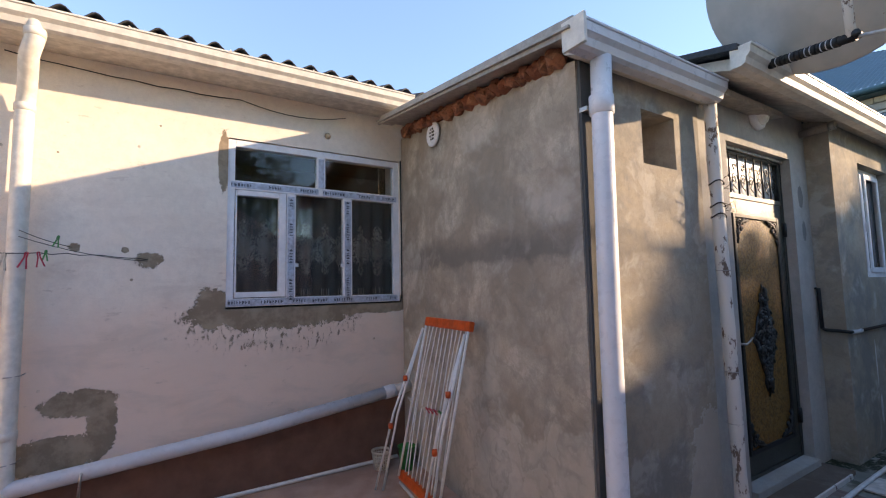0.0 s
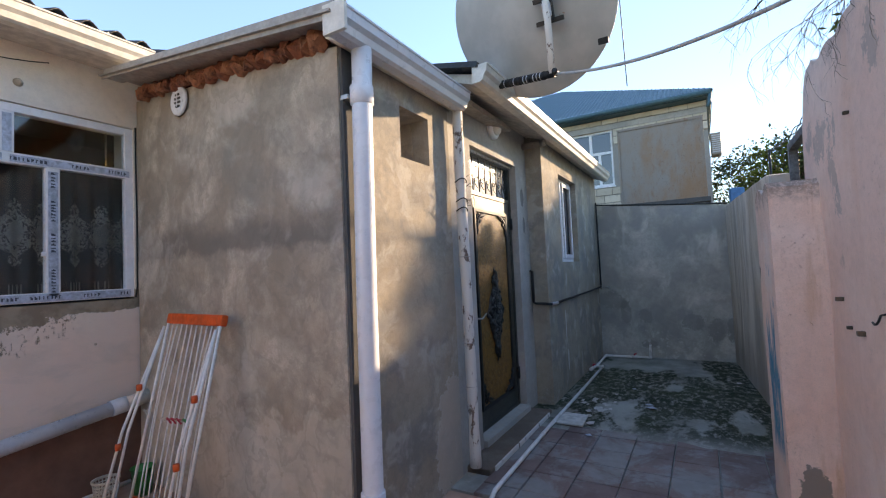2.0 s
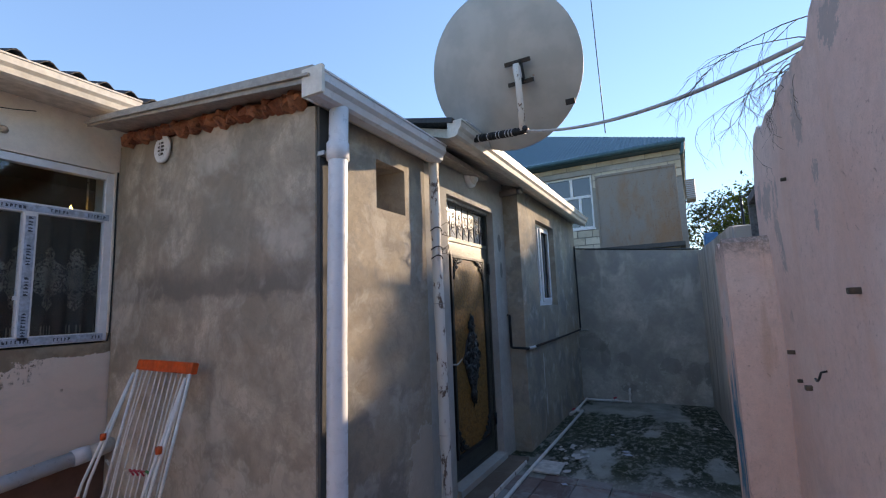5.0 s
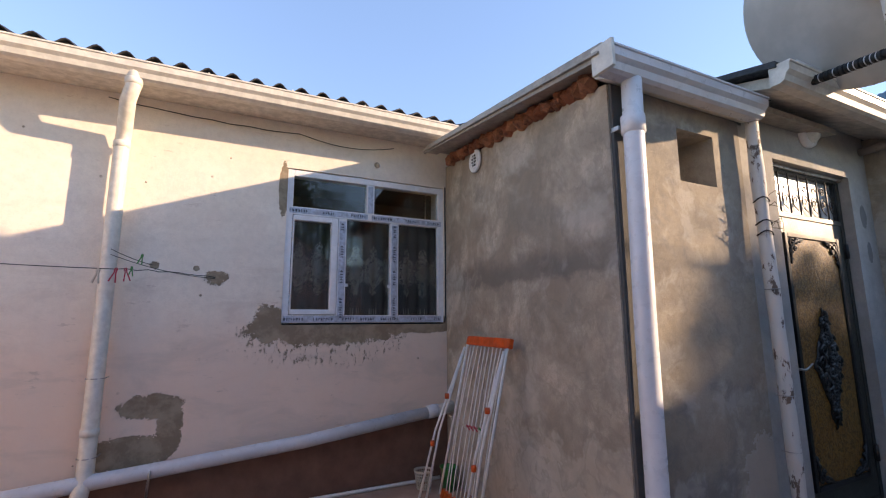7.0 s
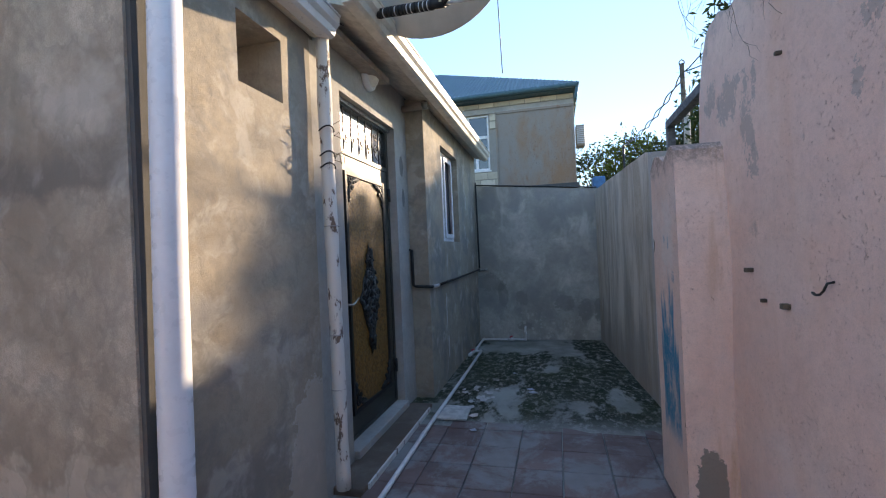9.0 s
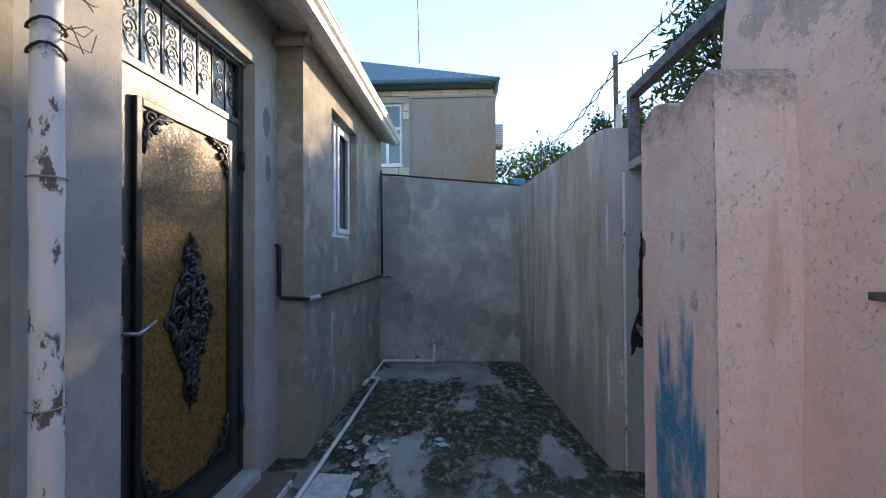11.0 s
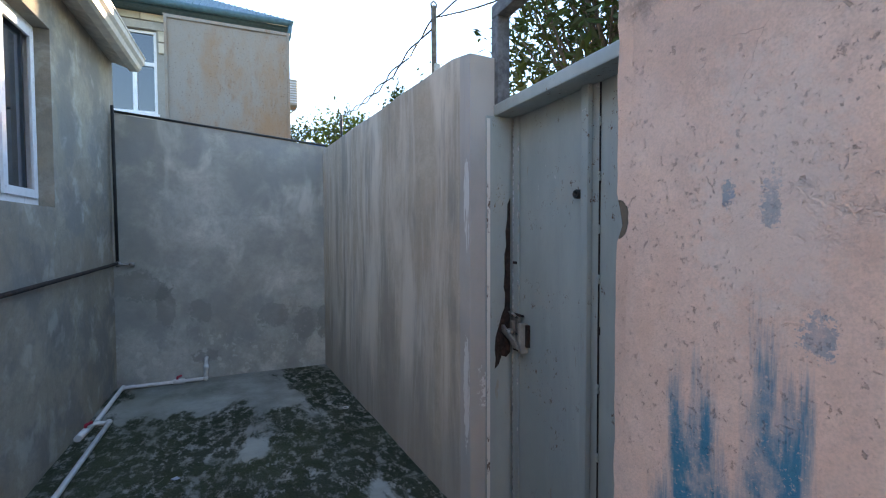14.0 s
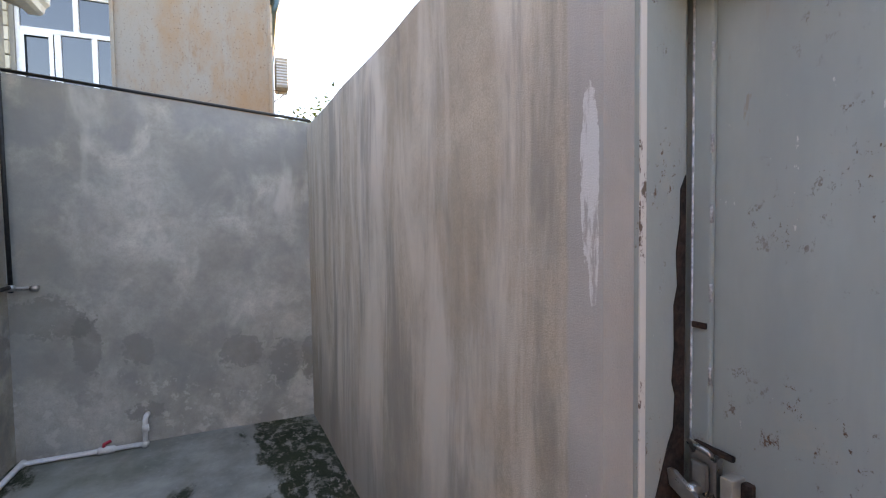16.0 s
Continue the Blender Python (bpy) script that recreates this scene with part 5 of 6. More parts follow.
tagged(tube("window_cable", [(2.044, WY - 0.008, 2.83), (2.04, WY - 0.012, 2.55), (2.046, WY - 0.010, 2.1), (2.042, WY - 0.010, 1.5), (2.03, WY - 0.006, 1.42)], 0.006, CABLE, None, 6), "black cable running down beside the window frame", "cable")

# ---- things on the block ----
g = empty("vent_cap")
vm = Matrix.Translation((1.985, 3.235, 2.865)) @ Euler((0, radians(-90), radians(-4))).to_matrix().to_4x4() @ Matrix.Scale(1.22, 4)
lathe("rim", [(0.0, 0.0), (0.088, 0.0), (0.09, 0.012), (0.078, 0.02), (0.062, 0.014), (0.0, 0.014)], FRAME_WHITE, vm, 30, g)
# dark bars stand for the shaded slots of the vent
for i, z in enumerate((-0.036, -0.012, 0.012, 0.036)):
    s = box("louvre", -0.004, 0.006, -0.042 + abs(z) * 0.5, 0.042 - abs(z) * 0.5, -0.007, 0.007, INNER_SHADE, 0.002, g)
    s.matrix_basis = Matrix.Translation((1.963, 3.235, 2.865 + z * 1.2))
box("rib", -0.006, 0.004, -0.004, 0.004, -0.05, 0.05, FRAME_WHITE, 0.001, g).matrix_basis = Matrix.Translation((1.962, 3.235, 2.865))
tagged(g, "round white louvred vent cap on the grey wall", "vent")


def post():
    g = empty("drain_post")
    x, y = 3.10, 1.50
    pts = [(x + 0.02, y + 0.02, 2.74), (x + 0.02, y + 0.02, 2.2), (x + 0.005, y, 1.2), (x, y - 0.01, 0.075)]
    bm = bmesh.new()
    full = [Vector(pts[i]).lerp(Vector(pts[i + 1]), k / 12) for i in range(3) for k in range(12)] + [Vector(pts[3])]
    add_tube(bm, full, [0.040 + 0.006 * noise.noise(p * 4) for p in full], 14)
    mesh_ob("pipe", bm, POST, g)
    for z in (2.20, 2.05, 1.98):
        ring = [(x + 0.012 + 0.044 * math.cos(a), y + 0.012 + 0.044 * math.sin(a), z + 0.012 * math.sin(a * 2)) for a in [2 * math.pi * i / 14 for i in range(15)]]
        tube("binding", ring, 0.0045, CABLE, g, 6)
    for z in (1.62, 0.98, 0.66):
        ring = [(x + 0.006 + 0.046 * math.cos(a), y + 0.002 + 0.046 * math.sin(a), z) for a in [2 * math.pi * i / 14 for i in range(15)]]
        tube("wire", ring, 0.003, STEEL, g, 5)
    rnd = random.Random(3)
    for i in range(7):
        z = rnd.uniform(2.0, 2.22)
        tube("loose_wire", [(x, y - 0.04, z), (x + rnd.uniform(0.0, 0.08), y - 0.07, z + rnd.uniform(-0.06, 0.05)), (x + rnd.uniform(0.04, 0.14), y - 0.05, z + rnd.uniform(-0.05, 0.08))], 0.002, TWIG, g, 5)
    return tagged(g, "old drain post with peeling white paint bound with wire", "drain pipe")


post()

# ---- door ----
def scroll(c, r, turns, flip, n=26):
    pts = []
    for i in range(n + 1):
        f = i / n
        a = f * turns * 2 * math.pi
        q = r * (1 - 0.82 * f)
        pts.append((c[0] + flip * (q * math.cos(a)), c[1], c[2] + q * math.sin(a)))
    return pts


def door():
    g = empty("door_1")
    X0, X1, Z0, Z1 = 3.556, 4.644, 0.085, 2.598
    y = 1.712
    bm = bmesh.new()
    for a in ((X0, X0 + 0.05, Z0, Z1), (X1 - 0.05, X1, Z0, Z1), (X0 + 0.05, X1 - 0.05, Z1 - 0.04, Z1), (X0 + 0.05, X1 - 0.05, 2.195, 2.235), (X0 + 0.05, X1 - 0.05, Z0, Z0 + 0.03)):
        add_box(bm, a[0], a[1], y, y + 0.07, a[2], a[3], 0.005)
    mesh_ob("frame", bm, HAMMERED, g)
    bm = bmesh.new()
    add_box(bm, X0 - 0.012, X1 + 0.012, y - 0.022, y - 0.002, Z1 - 0.025, Z1 + 0.008, 0.004)
    mesh_ob("drip_rail", bm, STEEL, g)
    # fanlight: pane, bars, scrolls
    box("fanlight_pane", X0 + 0.045, X1 - 0.045, y + 0.045, y + 0.05, 2.23, Z1 - 0.035, FROSTED, 0, g)
    bm = bmesh.new()
    for i in range(8):
        x = X0 + 0.065 + (X1 - X0 - 0.13) * i / 7
        add_tube(bm, [(x, y + 0.01, 2.235), (x, y + 0.01, Z1 - 0.04)], 0.006, 6)
        if i < 7:
            cx = x + (X1 - X0 - 0.13) / 14
            add_tube(bm, scroll((cx, y + 0.008, 2.36), 0.046, 1.5, 1), 0.0042, 5)
            add_tube(bm, scroll((cx, y + 0.008, 2.46), 0.040, 1.5, -1), 0.0042, 5)
            add_tube(bm, [(cx - 0.05, y + 0.008, 2.36), (cx - 0.02, y + 0.008, 2.30), (cx + 0.03, y + 0.008, 2.27)], 0.004, 5)
    mesh_ob("scrollwork", bm, IRON, g)
    # leaf
    leaf = empty("leaf")
    leaf.parent = g
    box("slab", X0 + 0.052, X1 - 0.052, y + 0.005, y + 0.055, Z0 + 0.032, 2.192, HAMMERED, 0.004, leaf)
    px0, px1, pz0, pz1 = X0 + 0.185, X1 - 0.20, 0.30, 2.04
    box("panel", px0, px1, y - 0.004, y + 0.005, pz0, pz1, PANEL, 0.002, leaf)
    bm = bmesh.new()
    for a in ((px0 - 0.035, px0, pz0 - 0.035, pz1 + 0.035), (px1, px1 + 0.035, pz0 - 0.035, pz1 + 0.035), (px0, px1, pz0 - 0.035, pz0), (px0, px1, pz1, pz1 + 0.035)):
        add_box(bm, a[0], a[1], y - 0.016, y + 0.005, a[2], a[3], 0.005)
    for x in (px0 + 0.004, px1 - 0.004):
        for i in range(110):
            z = pz0 + 0.01 + (pz1 - pz0 - 0.02) * i / 109
            add_box(bm, x - 0.005, x + 0.005, y - 0.012, y - 0.003, z - 0.005, z + 0.005)
    mesh_ob("moulding", bm, IRON, leaf)
    bm = bmesh.new()
    for cx, sx in ((px0, 1), (px1, -1)):
        for cz, sz in ((pz1, -1), (pz0, 1)):
            for r, dx, dz in ((0.04, 0.05, 0.045), (0.026, 0.12, 0.03), (0.026, 0.03, 0.12), (0.018, 0.16, 0.02), (0.018, 0.02, 0.17), (0.02, 0.085, 0.085)):
                pts = [(p[0], p[1], cz + sz * dz + (p[2])) for p in scroll((cx + sx * dx, y - 0.012, 0), r, 1.4, sx, 14)]
                add_tube(bm, pts, 0.008, 6)
            add_tube(bm, [(cx + sx * 0.01, y - 0.012, cz + sz * 0.20), (cx + sx * 0.03, y - 0.014, cz + sz * 0.08), (cx + sx * 0.09, y - 0.014, cz + sz * 0.03), (cx + sx * 0.20, y - 0.012, cz + sz * 0.01)], 0.010, 6)
    mesh_ob("corner_ornament", bm, IRON, leaf)
    # middle ornament: a tall lozenge of cast leaves
    bm = bmesh.new()
    cx, cz = (px0 + px1) / 2 - 0.005, 1.08
    rnd = random.Random(11)
    outline = [(-1.0, 0.02), (-0.9, 0.045), (-0.8, 0.055), (-0.68, 0.04), (-0.55, 0.075), (-0.3, 0.125), (-0.08, 0.16), (0.0, 0.20), (0.08, 0.19), (0.2, 0.145), (0.45, 0.115), (0.6, 0.06), (0.68, 0.04), (0.78, 0.06), (0.88, 0.035), (1.0, 0.01)]

    def half_width(v):
        for (a, p), (b, q) in zip(outline, outline[1:]):
            if a <= v <= b:
                return p + (q - p) * (v - a) / (b - a)
        return 0.01
    for i in range(300):
        v = rnd.uniform(-1, 1)
        half = half_width(v)
        if rnd.random() > 0.25 + half / 0.16:
            continue
        u = rnd.uniform(-1, 1)
        r = bmesh.ops.create_icosphere(bm, subdivisions=1, radius=rnd.uniform(0.012, 0.024))
        sx, sz = rnd.uniform(0.5, 1.1), rnd.uniform(0.8, 1.9)
        tilt = Matrix.Rotation(rnd.uniform(0.2, 0.9) * (1 if u > 0 else -1) * (1 if v > 0 else -1), 3, "Y")
        for w in r["verts"]:
            k = Vector((w.co.x * sx, w.co.y * 0.75, w.co.z * sz))
            w.co = tilt @ k + Vector((cx + u * half * 0.9, y - 0.010 - 0.022 * (1 - abs(u)), cz + v * 0.40))
    # paired leaf scrolls curl out from the spine
    for v, q in ((0.5, 0.05), (0.3, 0.06), (0.08, 0.07), (-0.2, 0.065), (-0.45, 0.045), (-0.78, 0.026), (0.78, 0.026)):
        for sx in (1, -1):
            pts = [(p[0], p[1], cz + v * 0.40 + p[2]) for p in scroll((cx + sx * half_width(v) * 0.55, y - 0.024, 0), q * 0.8, 1.3, sx, 16)]
            add_tube(bm, pts, [0.011 - 0.0004 * i for i in range(17)], 6)
    plate = [(cx + w, cz + 0.40 * v) for v, w in outline] + [(cx - w, cz + 0.40 * v) for v, w in reversed(outline)]
    add_prism(bm, plate, 1, y - 0.012, y - 0.005)
    for f in bm.faces:
        f.smooth = True
    add_tube(bm, [(cx, y - 0.008, cz + 0.44), (cx, y - 0.02, cz + 0.36), (cx, y - 0.02, cz - 0.36), (cx, y - 0.008, cz - 0.44)], [0.004, 0.016, 0.016, 0.004], 8)
    mesh_ob("cast_ornament", bm, CAST, leaf)
    # lock and lever
    h = empty("handle")
    h.parent = leaf
    hx = X0 + 0.078
    bm = bmesh.new()
    add_box(bm, hx - 0.02, hx + 0.02, y - 0.006, y + 0.004, 0.93, 1.16, 0.008)
    add_tube(bm, [(hx, y, 1.09), (hx, y - 0.055, 1.09), (hx + 0.03, y - 0.06, 1.085), (hx + 0.08, y - 0.058, 1.10), (hx + 0.14, y - 0.056, 1.125)], [0.009, 0.009, 0.009, 0.008, 0.006], 8)
    add_tube(bm, [(hx, y + 0.003, 1.40), (hx, y - 0.008, 1.40)], 0.024, 16)
    add_box(bm, hx - 0.016, hx + 0.016, y - 0.006, y + 0.004, 1.36, 1.44, 0.006)
    mesh_ob("lever", bm, STEEL, h)
    for z in (1.98, 0.42):
        tube("hinge", [(X1 - 0.045, y - 0.012, z - 0.06), (X1 - 0.045, y - 0.012, z + 0.06)], 0.014, IRON, g, 10)
    return tagged(g, "dark steel door with amber panel and cast ornaments, shut", "door", kind="structure")


door()
# added sheet behind the door, the hall's shade put into its colour
tagged(box("hall_shade_sheet", 3.3, 4.95, 1.92, 1.96, 0, 2.95, INNER_SHADE), "added dark sheet for the unlit hall behind the door", kind="structure")


def round_lamp():
    g = empty("wall_lamp")
    m = Matrix.Translation((4.05, DY - 0.001, 2.86)) @ Euler((radians(90), 0, 0)).to_matrix().to_4x4() @ Matrix.Scale(1.18, 4)
    lathe("base", [(0.0, 0.0), (0.088, 0.0), (0.09, 0.012), (0.085, 0.035), (0.066, 0.04), (0.0, 0.03)], FRAME_WHITE, m, 30, g)
    lathe("shade", [(0.062, 0.036), (0.056, 0.06), (0.035, 0.078), (0.0, 0.084)], LAMP_WHITE, m, 30, g)
    return tagged(g, "round white bulkhead lamp above the door, unlit", "lamp")


round_lamp()
g = empty("flue_pipe")
tube("pipe", [(4.915, 1.65, 2.865), (4.915, 1.42, 2.875)], 0.034, RUST, g, 16)
tube("end_ring", [(4.915, 1.43, 2.875), (4.915, 1.38, 2.877)], 0.040, STEEL, g, 16)
tagged(g, "short rusty pipe stub under the eave", "pipe")

# ---- window wall ----
def window_side():
    g = empty("window_2")
    x0, x1, z0, z1 = WWIN
    y0 = PY + 0.09
    bm = bmesh.new()
    for a in ((x0, x0 + 0.05, z0, z1), (x1 - 0.05, x1, z0, z1), (x0 + 0.05, x1 - 0.05, z0, z0 + 0.055), (x0 + 0.05, x1 - 0.05, z1 - 0.05, z1), (x0 + 0.36, x0 + 0.43, z0 + 0.055, z1 - 0.05)):
        add_box(bm, a[0], a[1], y0, y0 + 0.06, a[2], a[3], 0.005)
    mesh_ob("frame", bm, FRAME_WHITE, g)
    bm = bmesh.new()
    a, b, c, d = x0 + 0.43, x1 - 0.05, z0 + 0.05, z1 - 0.045
    for q in ((a, a + 0.05, c, d), (b - 0.05, b, c, d), (a + 0.05, b - 0.05, c, c + 0.05), (a + 0.05, b - 0.05, d - 0.05, d)):
        add_box(bm, q[0], q[1], y0 - 0.018, y0 - 0.001, q[2], q[3], 0.004)
    mesh_ob("sash", bm, FRAME_WHITE, g)
    for a, b in ((x0 + 0.045, x0 + 0.365), (x0 + 0.475, x1 - 0.095)):
        box("pane", a, b, y0 + 0.02, y0 + 0.026, z0 + 0.05, z1 - 0.045, DARK_GLASS, 0, g)
    box("sill", x0 + 0.004, x0 + 0.34, PY + 0.03, y0, z0 + 0.001, z0 + 0.02, FRAME_WHITE, 0.003, g)
    box("handle", x0 + 0.385, x0 + 0.405, y0 - 0.03, y0 - 0.002, 2.02, 2.12, FRAME_WHITE, 0.004, g)
    return tagged(g, "white plastic casement window set deep in the render", "window", kind="structure")


window_side()


def gas_pipe():
    g = empty("gas_pipe")
    y = PY - 0.03
    tube("riser", [(4.945, 1.645, 1.47), (4.945, 1.615, 1.47), (4.945, 1.612, 1.12)], 0.015, CABLE, g, 10)
    bm = bmesh.new()
    add_tube(bm, [(4.945, 1.612, 1.125), (4.945, 1.59, 1.11), (4.95, 1.46, 1.105), (4.96, y + 0.005, 1.10), (5.03, y, 1.10)], 0.014, 10)
    mesh_ob("elbow", bm, CABLE, g)
    bm = bmesh.new()
    add_tube(bm, [(5.0, y, 1.10), (5.15, y, 1.095), (5.22, y, 1.097)], 0.017, 10)
    mesh_ob("sleeve", bm, PVC_GREY, g)
    tube("run", [(5.2, y, 1.097), (5.9, y, 1.105), (7.0, y, 1.12), (7.79, y, 1.135)], 0.013, RUST_DARK, g, 10)
    tube("corner_riser", [(7.80, 1.43, 1.10), (7.80, 1.435, 1.9), (7.81, 1.44, 2.52)], 0.013, CABLE, g, 8)
    tube("tail", [(7.79, 1.43, 1.13), (7.84, 1.40, 1.12), (7.85, 1.33, 1.118)], 0.012, STEEL, g, 8)
    for a in ((7.78, 1.425, 1.13), (7.845, 1.33, 1.118)):
        lathe("fitting", [(0.0, -0.02), (0.02, -0.02), (0.022, 0), (0.02, 0.02), (0.0, 0.02)], STEEL, Matrix.Translation(a) @ Matrix.Rotation(radians(90), 4, "X"), 10, g)
    return tagged(g, "rusty gas pipe run along the window wall", "pipe")


gas_pipe()


def floor_pipe():
    g = empty("water_pipe")
    z = 0.022
    tube("pipe", [(2.55, 1.245, -0.008), (2.86, 1.265, 0.0), (2.93, 1.27, z), (4.4, 1.295, z), (5.7, 1.30, z), (6.93, 1.31, z)], 0.0165, PVC_WHITE, g, 10)
    tube("pipe", [(6.93, 1.31, z), (6.95, 1.40, z), (6.85, 1.425, z)], 0.0165, PVC_WHITE, g, 10)
    tube("pipe", [(6.98, 1.40, z), (7.76, 1.415, z), (7.78, 1.40, z), (7.785, 0.76, z)], 0.0165, PVC_WHITE, g, 10)
    tube("riser", [(7.785, 0.755, z), (7.785, 0.75, 0.19), (7.80, 0.75, 0.20), (7.868, 0.75, 0.20)], 0.0165, PVC_WHITE, g, 10)
    for a, b in (((6.90, 1.418, z), (6.70, 1.43, z)), ((7.785, 1.02, z), (7.785, 0.93, z))):
        tube("union", [a, b], 0.024, PVC_WHITE, g, 10)
        m = Vector(a).lerp(Vector(b), 0.35)
        tube("tap", [m + Vector((0, 0, 0.02)), m + Vector((0, 0, 0.04)), m + Vector((0.03, -0.03, 0.045))], 0.011, RED, g, 8)
    for p in ((4.05, 1.29, z), (5.6, 1.30, z), (7.785, 0.755, z), (6.93, 1.315, z), (7.775, 1.41, z), (7.785, 0.75, 0.13)):
        lathe("coupling", [(0.0, -0.022), (0.021, -0.022), (0.021, 0.022), (0.0, 0.022)], PVC_WHITE, Matrix.Translation(p) @ (Matrix.Rotation(radians(90), 4, "Y") if p[2] < 0.1 else Matrix.Identity(4)), 10, g)
    return tagged(g, "thin white plastic water pipe along the passage floor", "pipe")


floor_pipe()


def scrap(name, pts, z, mat, label, cat, thick=0.006, group=""):
    bm = bmesh.new()
    add_prism(bm, pts, 2, z, z + thick)
    ob = mesh_ob(name, bm, mat)
    return tagged(ob, label, cat, group)


scrap("floor_board", [(4.40, 1.275), (4.40, 1.02), (4.72, 1.035), (4.735, 1.275)], 0.010, PAPER, "loose pale square panel lying by the pipe", "panel", 0.012)
rnd = random.Random(8)
for i in range(22):
    cx, cy = rnd.gauss(5.08, 0.2), rnd.gauss(1.02, 0.09)
    r = rnd.uniform(0.02, 0.075)
    n = rnd.choice((4, 5, 5))
    a0 = rnd.uniform(0, 6)
    scrap("broken_shard", [(cx + r * rnd.uniform(0.5, 1.2) * math.cos(a0 + 2 * math.pi * k / n), cy + 0.7 * r * rnd.uniform(0.5, 1.2) * math.sin(a0 + 2 * math.pi * k / n)) for k in range(n)],
          0.007 + 0.0005 * i, PAPER, "flat white shard of broken panel on the floor", "debris", 0.0012, "white shards on the floor")
for cx, cy, r in ((5.32, 0.53, 0.035), (5.22, 0.50, 0.04), (4.22, 0.92, 0.025), (5.9, 0.75, 0.02)):
    scrap("litter_scrap", [(cx + r, cy), (cx, cy + r * 1.5), (cx - r, cy + r * 0.4), (cx - r * 0.6, cy - r)], 0.009, FILM, "crumpled pale blue wrapper on the floor", "litter", 0.004, "litter on the floor")

bm = bmesh.new()
add_tube(bm, [(6.56 + 0.021 * math.cos(a), -0.33 + 0.021 * math.sin(a), 0.012) for a in [2 * math.pi * i / 16 for i in range(17)]], 0.004, 6)
tagged(mesh_ob("plastic_ring", bm, PVC_WHITE), "small white plastic ring lying on the mossy floor", "litter")

# ---- gate details ----
g = empty("gate_latch")
bm = bmesh.new()
add_box(bm, 4.80, 4.862, -0.826, -0.805, 0.84, 0.995, 0.006)
add_box(bm, 4.812, 4.85, -0.8049, -0.79, 0.86, 0.98, 0.008)
add_tube(bm, [(4.806, -0.81, 0.99), (4.808, -0.79, 1.01), (4.85, -0.79, 1.015), (4.852, -0.81, 0.99)], 0.006, 8)
add_tube(bm, [(4.83, -0.795, 0.925), (4.835, -0.765, 0.925)], 0.014, 12)
mesh_ob("body", bm, STEEL, g)
bm = bmesh.new()
add_prism(bm, [(4.735, 0.862), (4.872, 0.918), (4.878, 0.95), (4.862, 0.952), (4.735, 0.882)], 1, -0.772, -0.762)
mesh_ob("lever", bm, STEEL, g)
box("keeper", 4.765, 4.79, -0.8395, -0.80, 0.83, 0.97, FLASHING, 0.004, g)
box("keeper_rust", 4.745, 4.764, -0.8395, -0.822, 0.86, 0.965, RUST_DARK, 0.004, g)
for z in (0.835, 1.003):
    box("bracket", 4.775, 4.86, -0.8255, -0.815, z - 0.006, z + 0.006, RUST_DARK, 0.003, g)
box("bracket", 4.838, 4.872, -0.8255, -0.822, 1.243, 1.256, RUST_DARK, 0.003, g)
tagged(g, "steel bolt and lever with rusty brackets on the gate", "latch")
bm = bmesh.new()
prof = [(-0.812, 1.56), (-0.798, 1.53), (-0.797, 1.46), (-0.787, 1.40), (-0.791, 1.33), (-0.781, 1.29), (-0.783, 1.20), (-0.777, 1.13), (-0.786, 1.10), (-0.782, 1.03), (-0.768, 1.00), (-0.752, 0.95), (-0.733, 0.89), (-0.728, 0.83), (-0.734, 0.79), (-0.729, 0.74), (-0.750, 0.76), (-0.765, 0.80), (-0.79, 0.79), (-0.812, 0.81)]
add_prism(bm, prof, 0, 4.8785, 4.8815)
tagged(mesh_ob("rust_patch", bm, RUST_DARK), "dark rusted bare metal on the gate post edge", kind="structure")
g = empty("gate_plug")
lathe("ring", [(0.010, 0.0), (0.017, 0.0), (0.018, 0.006), (0.018, 0.030), (0.0155, 0.034), (0.011, 0.032), (0.010, 0.012), (0.0, 0.010)], IRON, Matrix.Translation((4.400, -0.841, 1.541)) @ Matrix.Rotation(radians(-90), 4, "X"), 18, g)
tagged(g, "dark round lock hole in the gate", "lock")
# white drip marks stand on the wall end as raised filler
for p in ((2.63, -0.628, 2.13), (2.85, -0.628, 1.175), (2.655, -0.628, 1.175), (1.84, -0.628, 1.60), (2.99, -0.628, 1.297)):
    s = random.uniform(0.7, 1.2)
    bm = bmesh.new()
    add_box(bm, p[0] - 0.012 * s, p[0] + 0.012 * s, p[1] - 0.01, p[1] + 0.022 * s, p[2] - 0.009 * s, p[2] + 0.009 * s, 0.003)
    tagged(mesh_ob("wall_plug", bm, TWIG), "short rusty peg stub in the pink wall", "peg", "pegs in the pink wall")
tagged(tube("wall_hook", [(2.362, -0.632, 1.29), (2.363, -0.612, 1.285), (2.372, -0.606, 1.262), (2.39, -0.604, 1.248), (2.415, -0.604, 1.244), (2.435, -0.604, 1.25)], 0.0045, IRON, None, 6), "bent black iron hook in the pink wall", "hook")

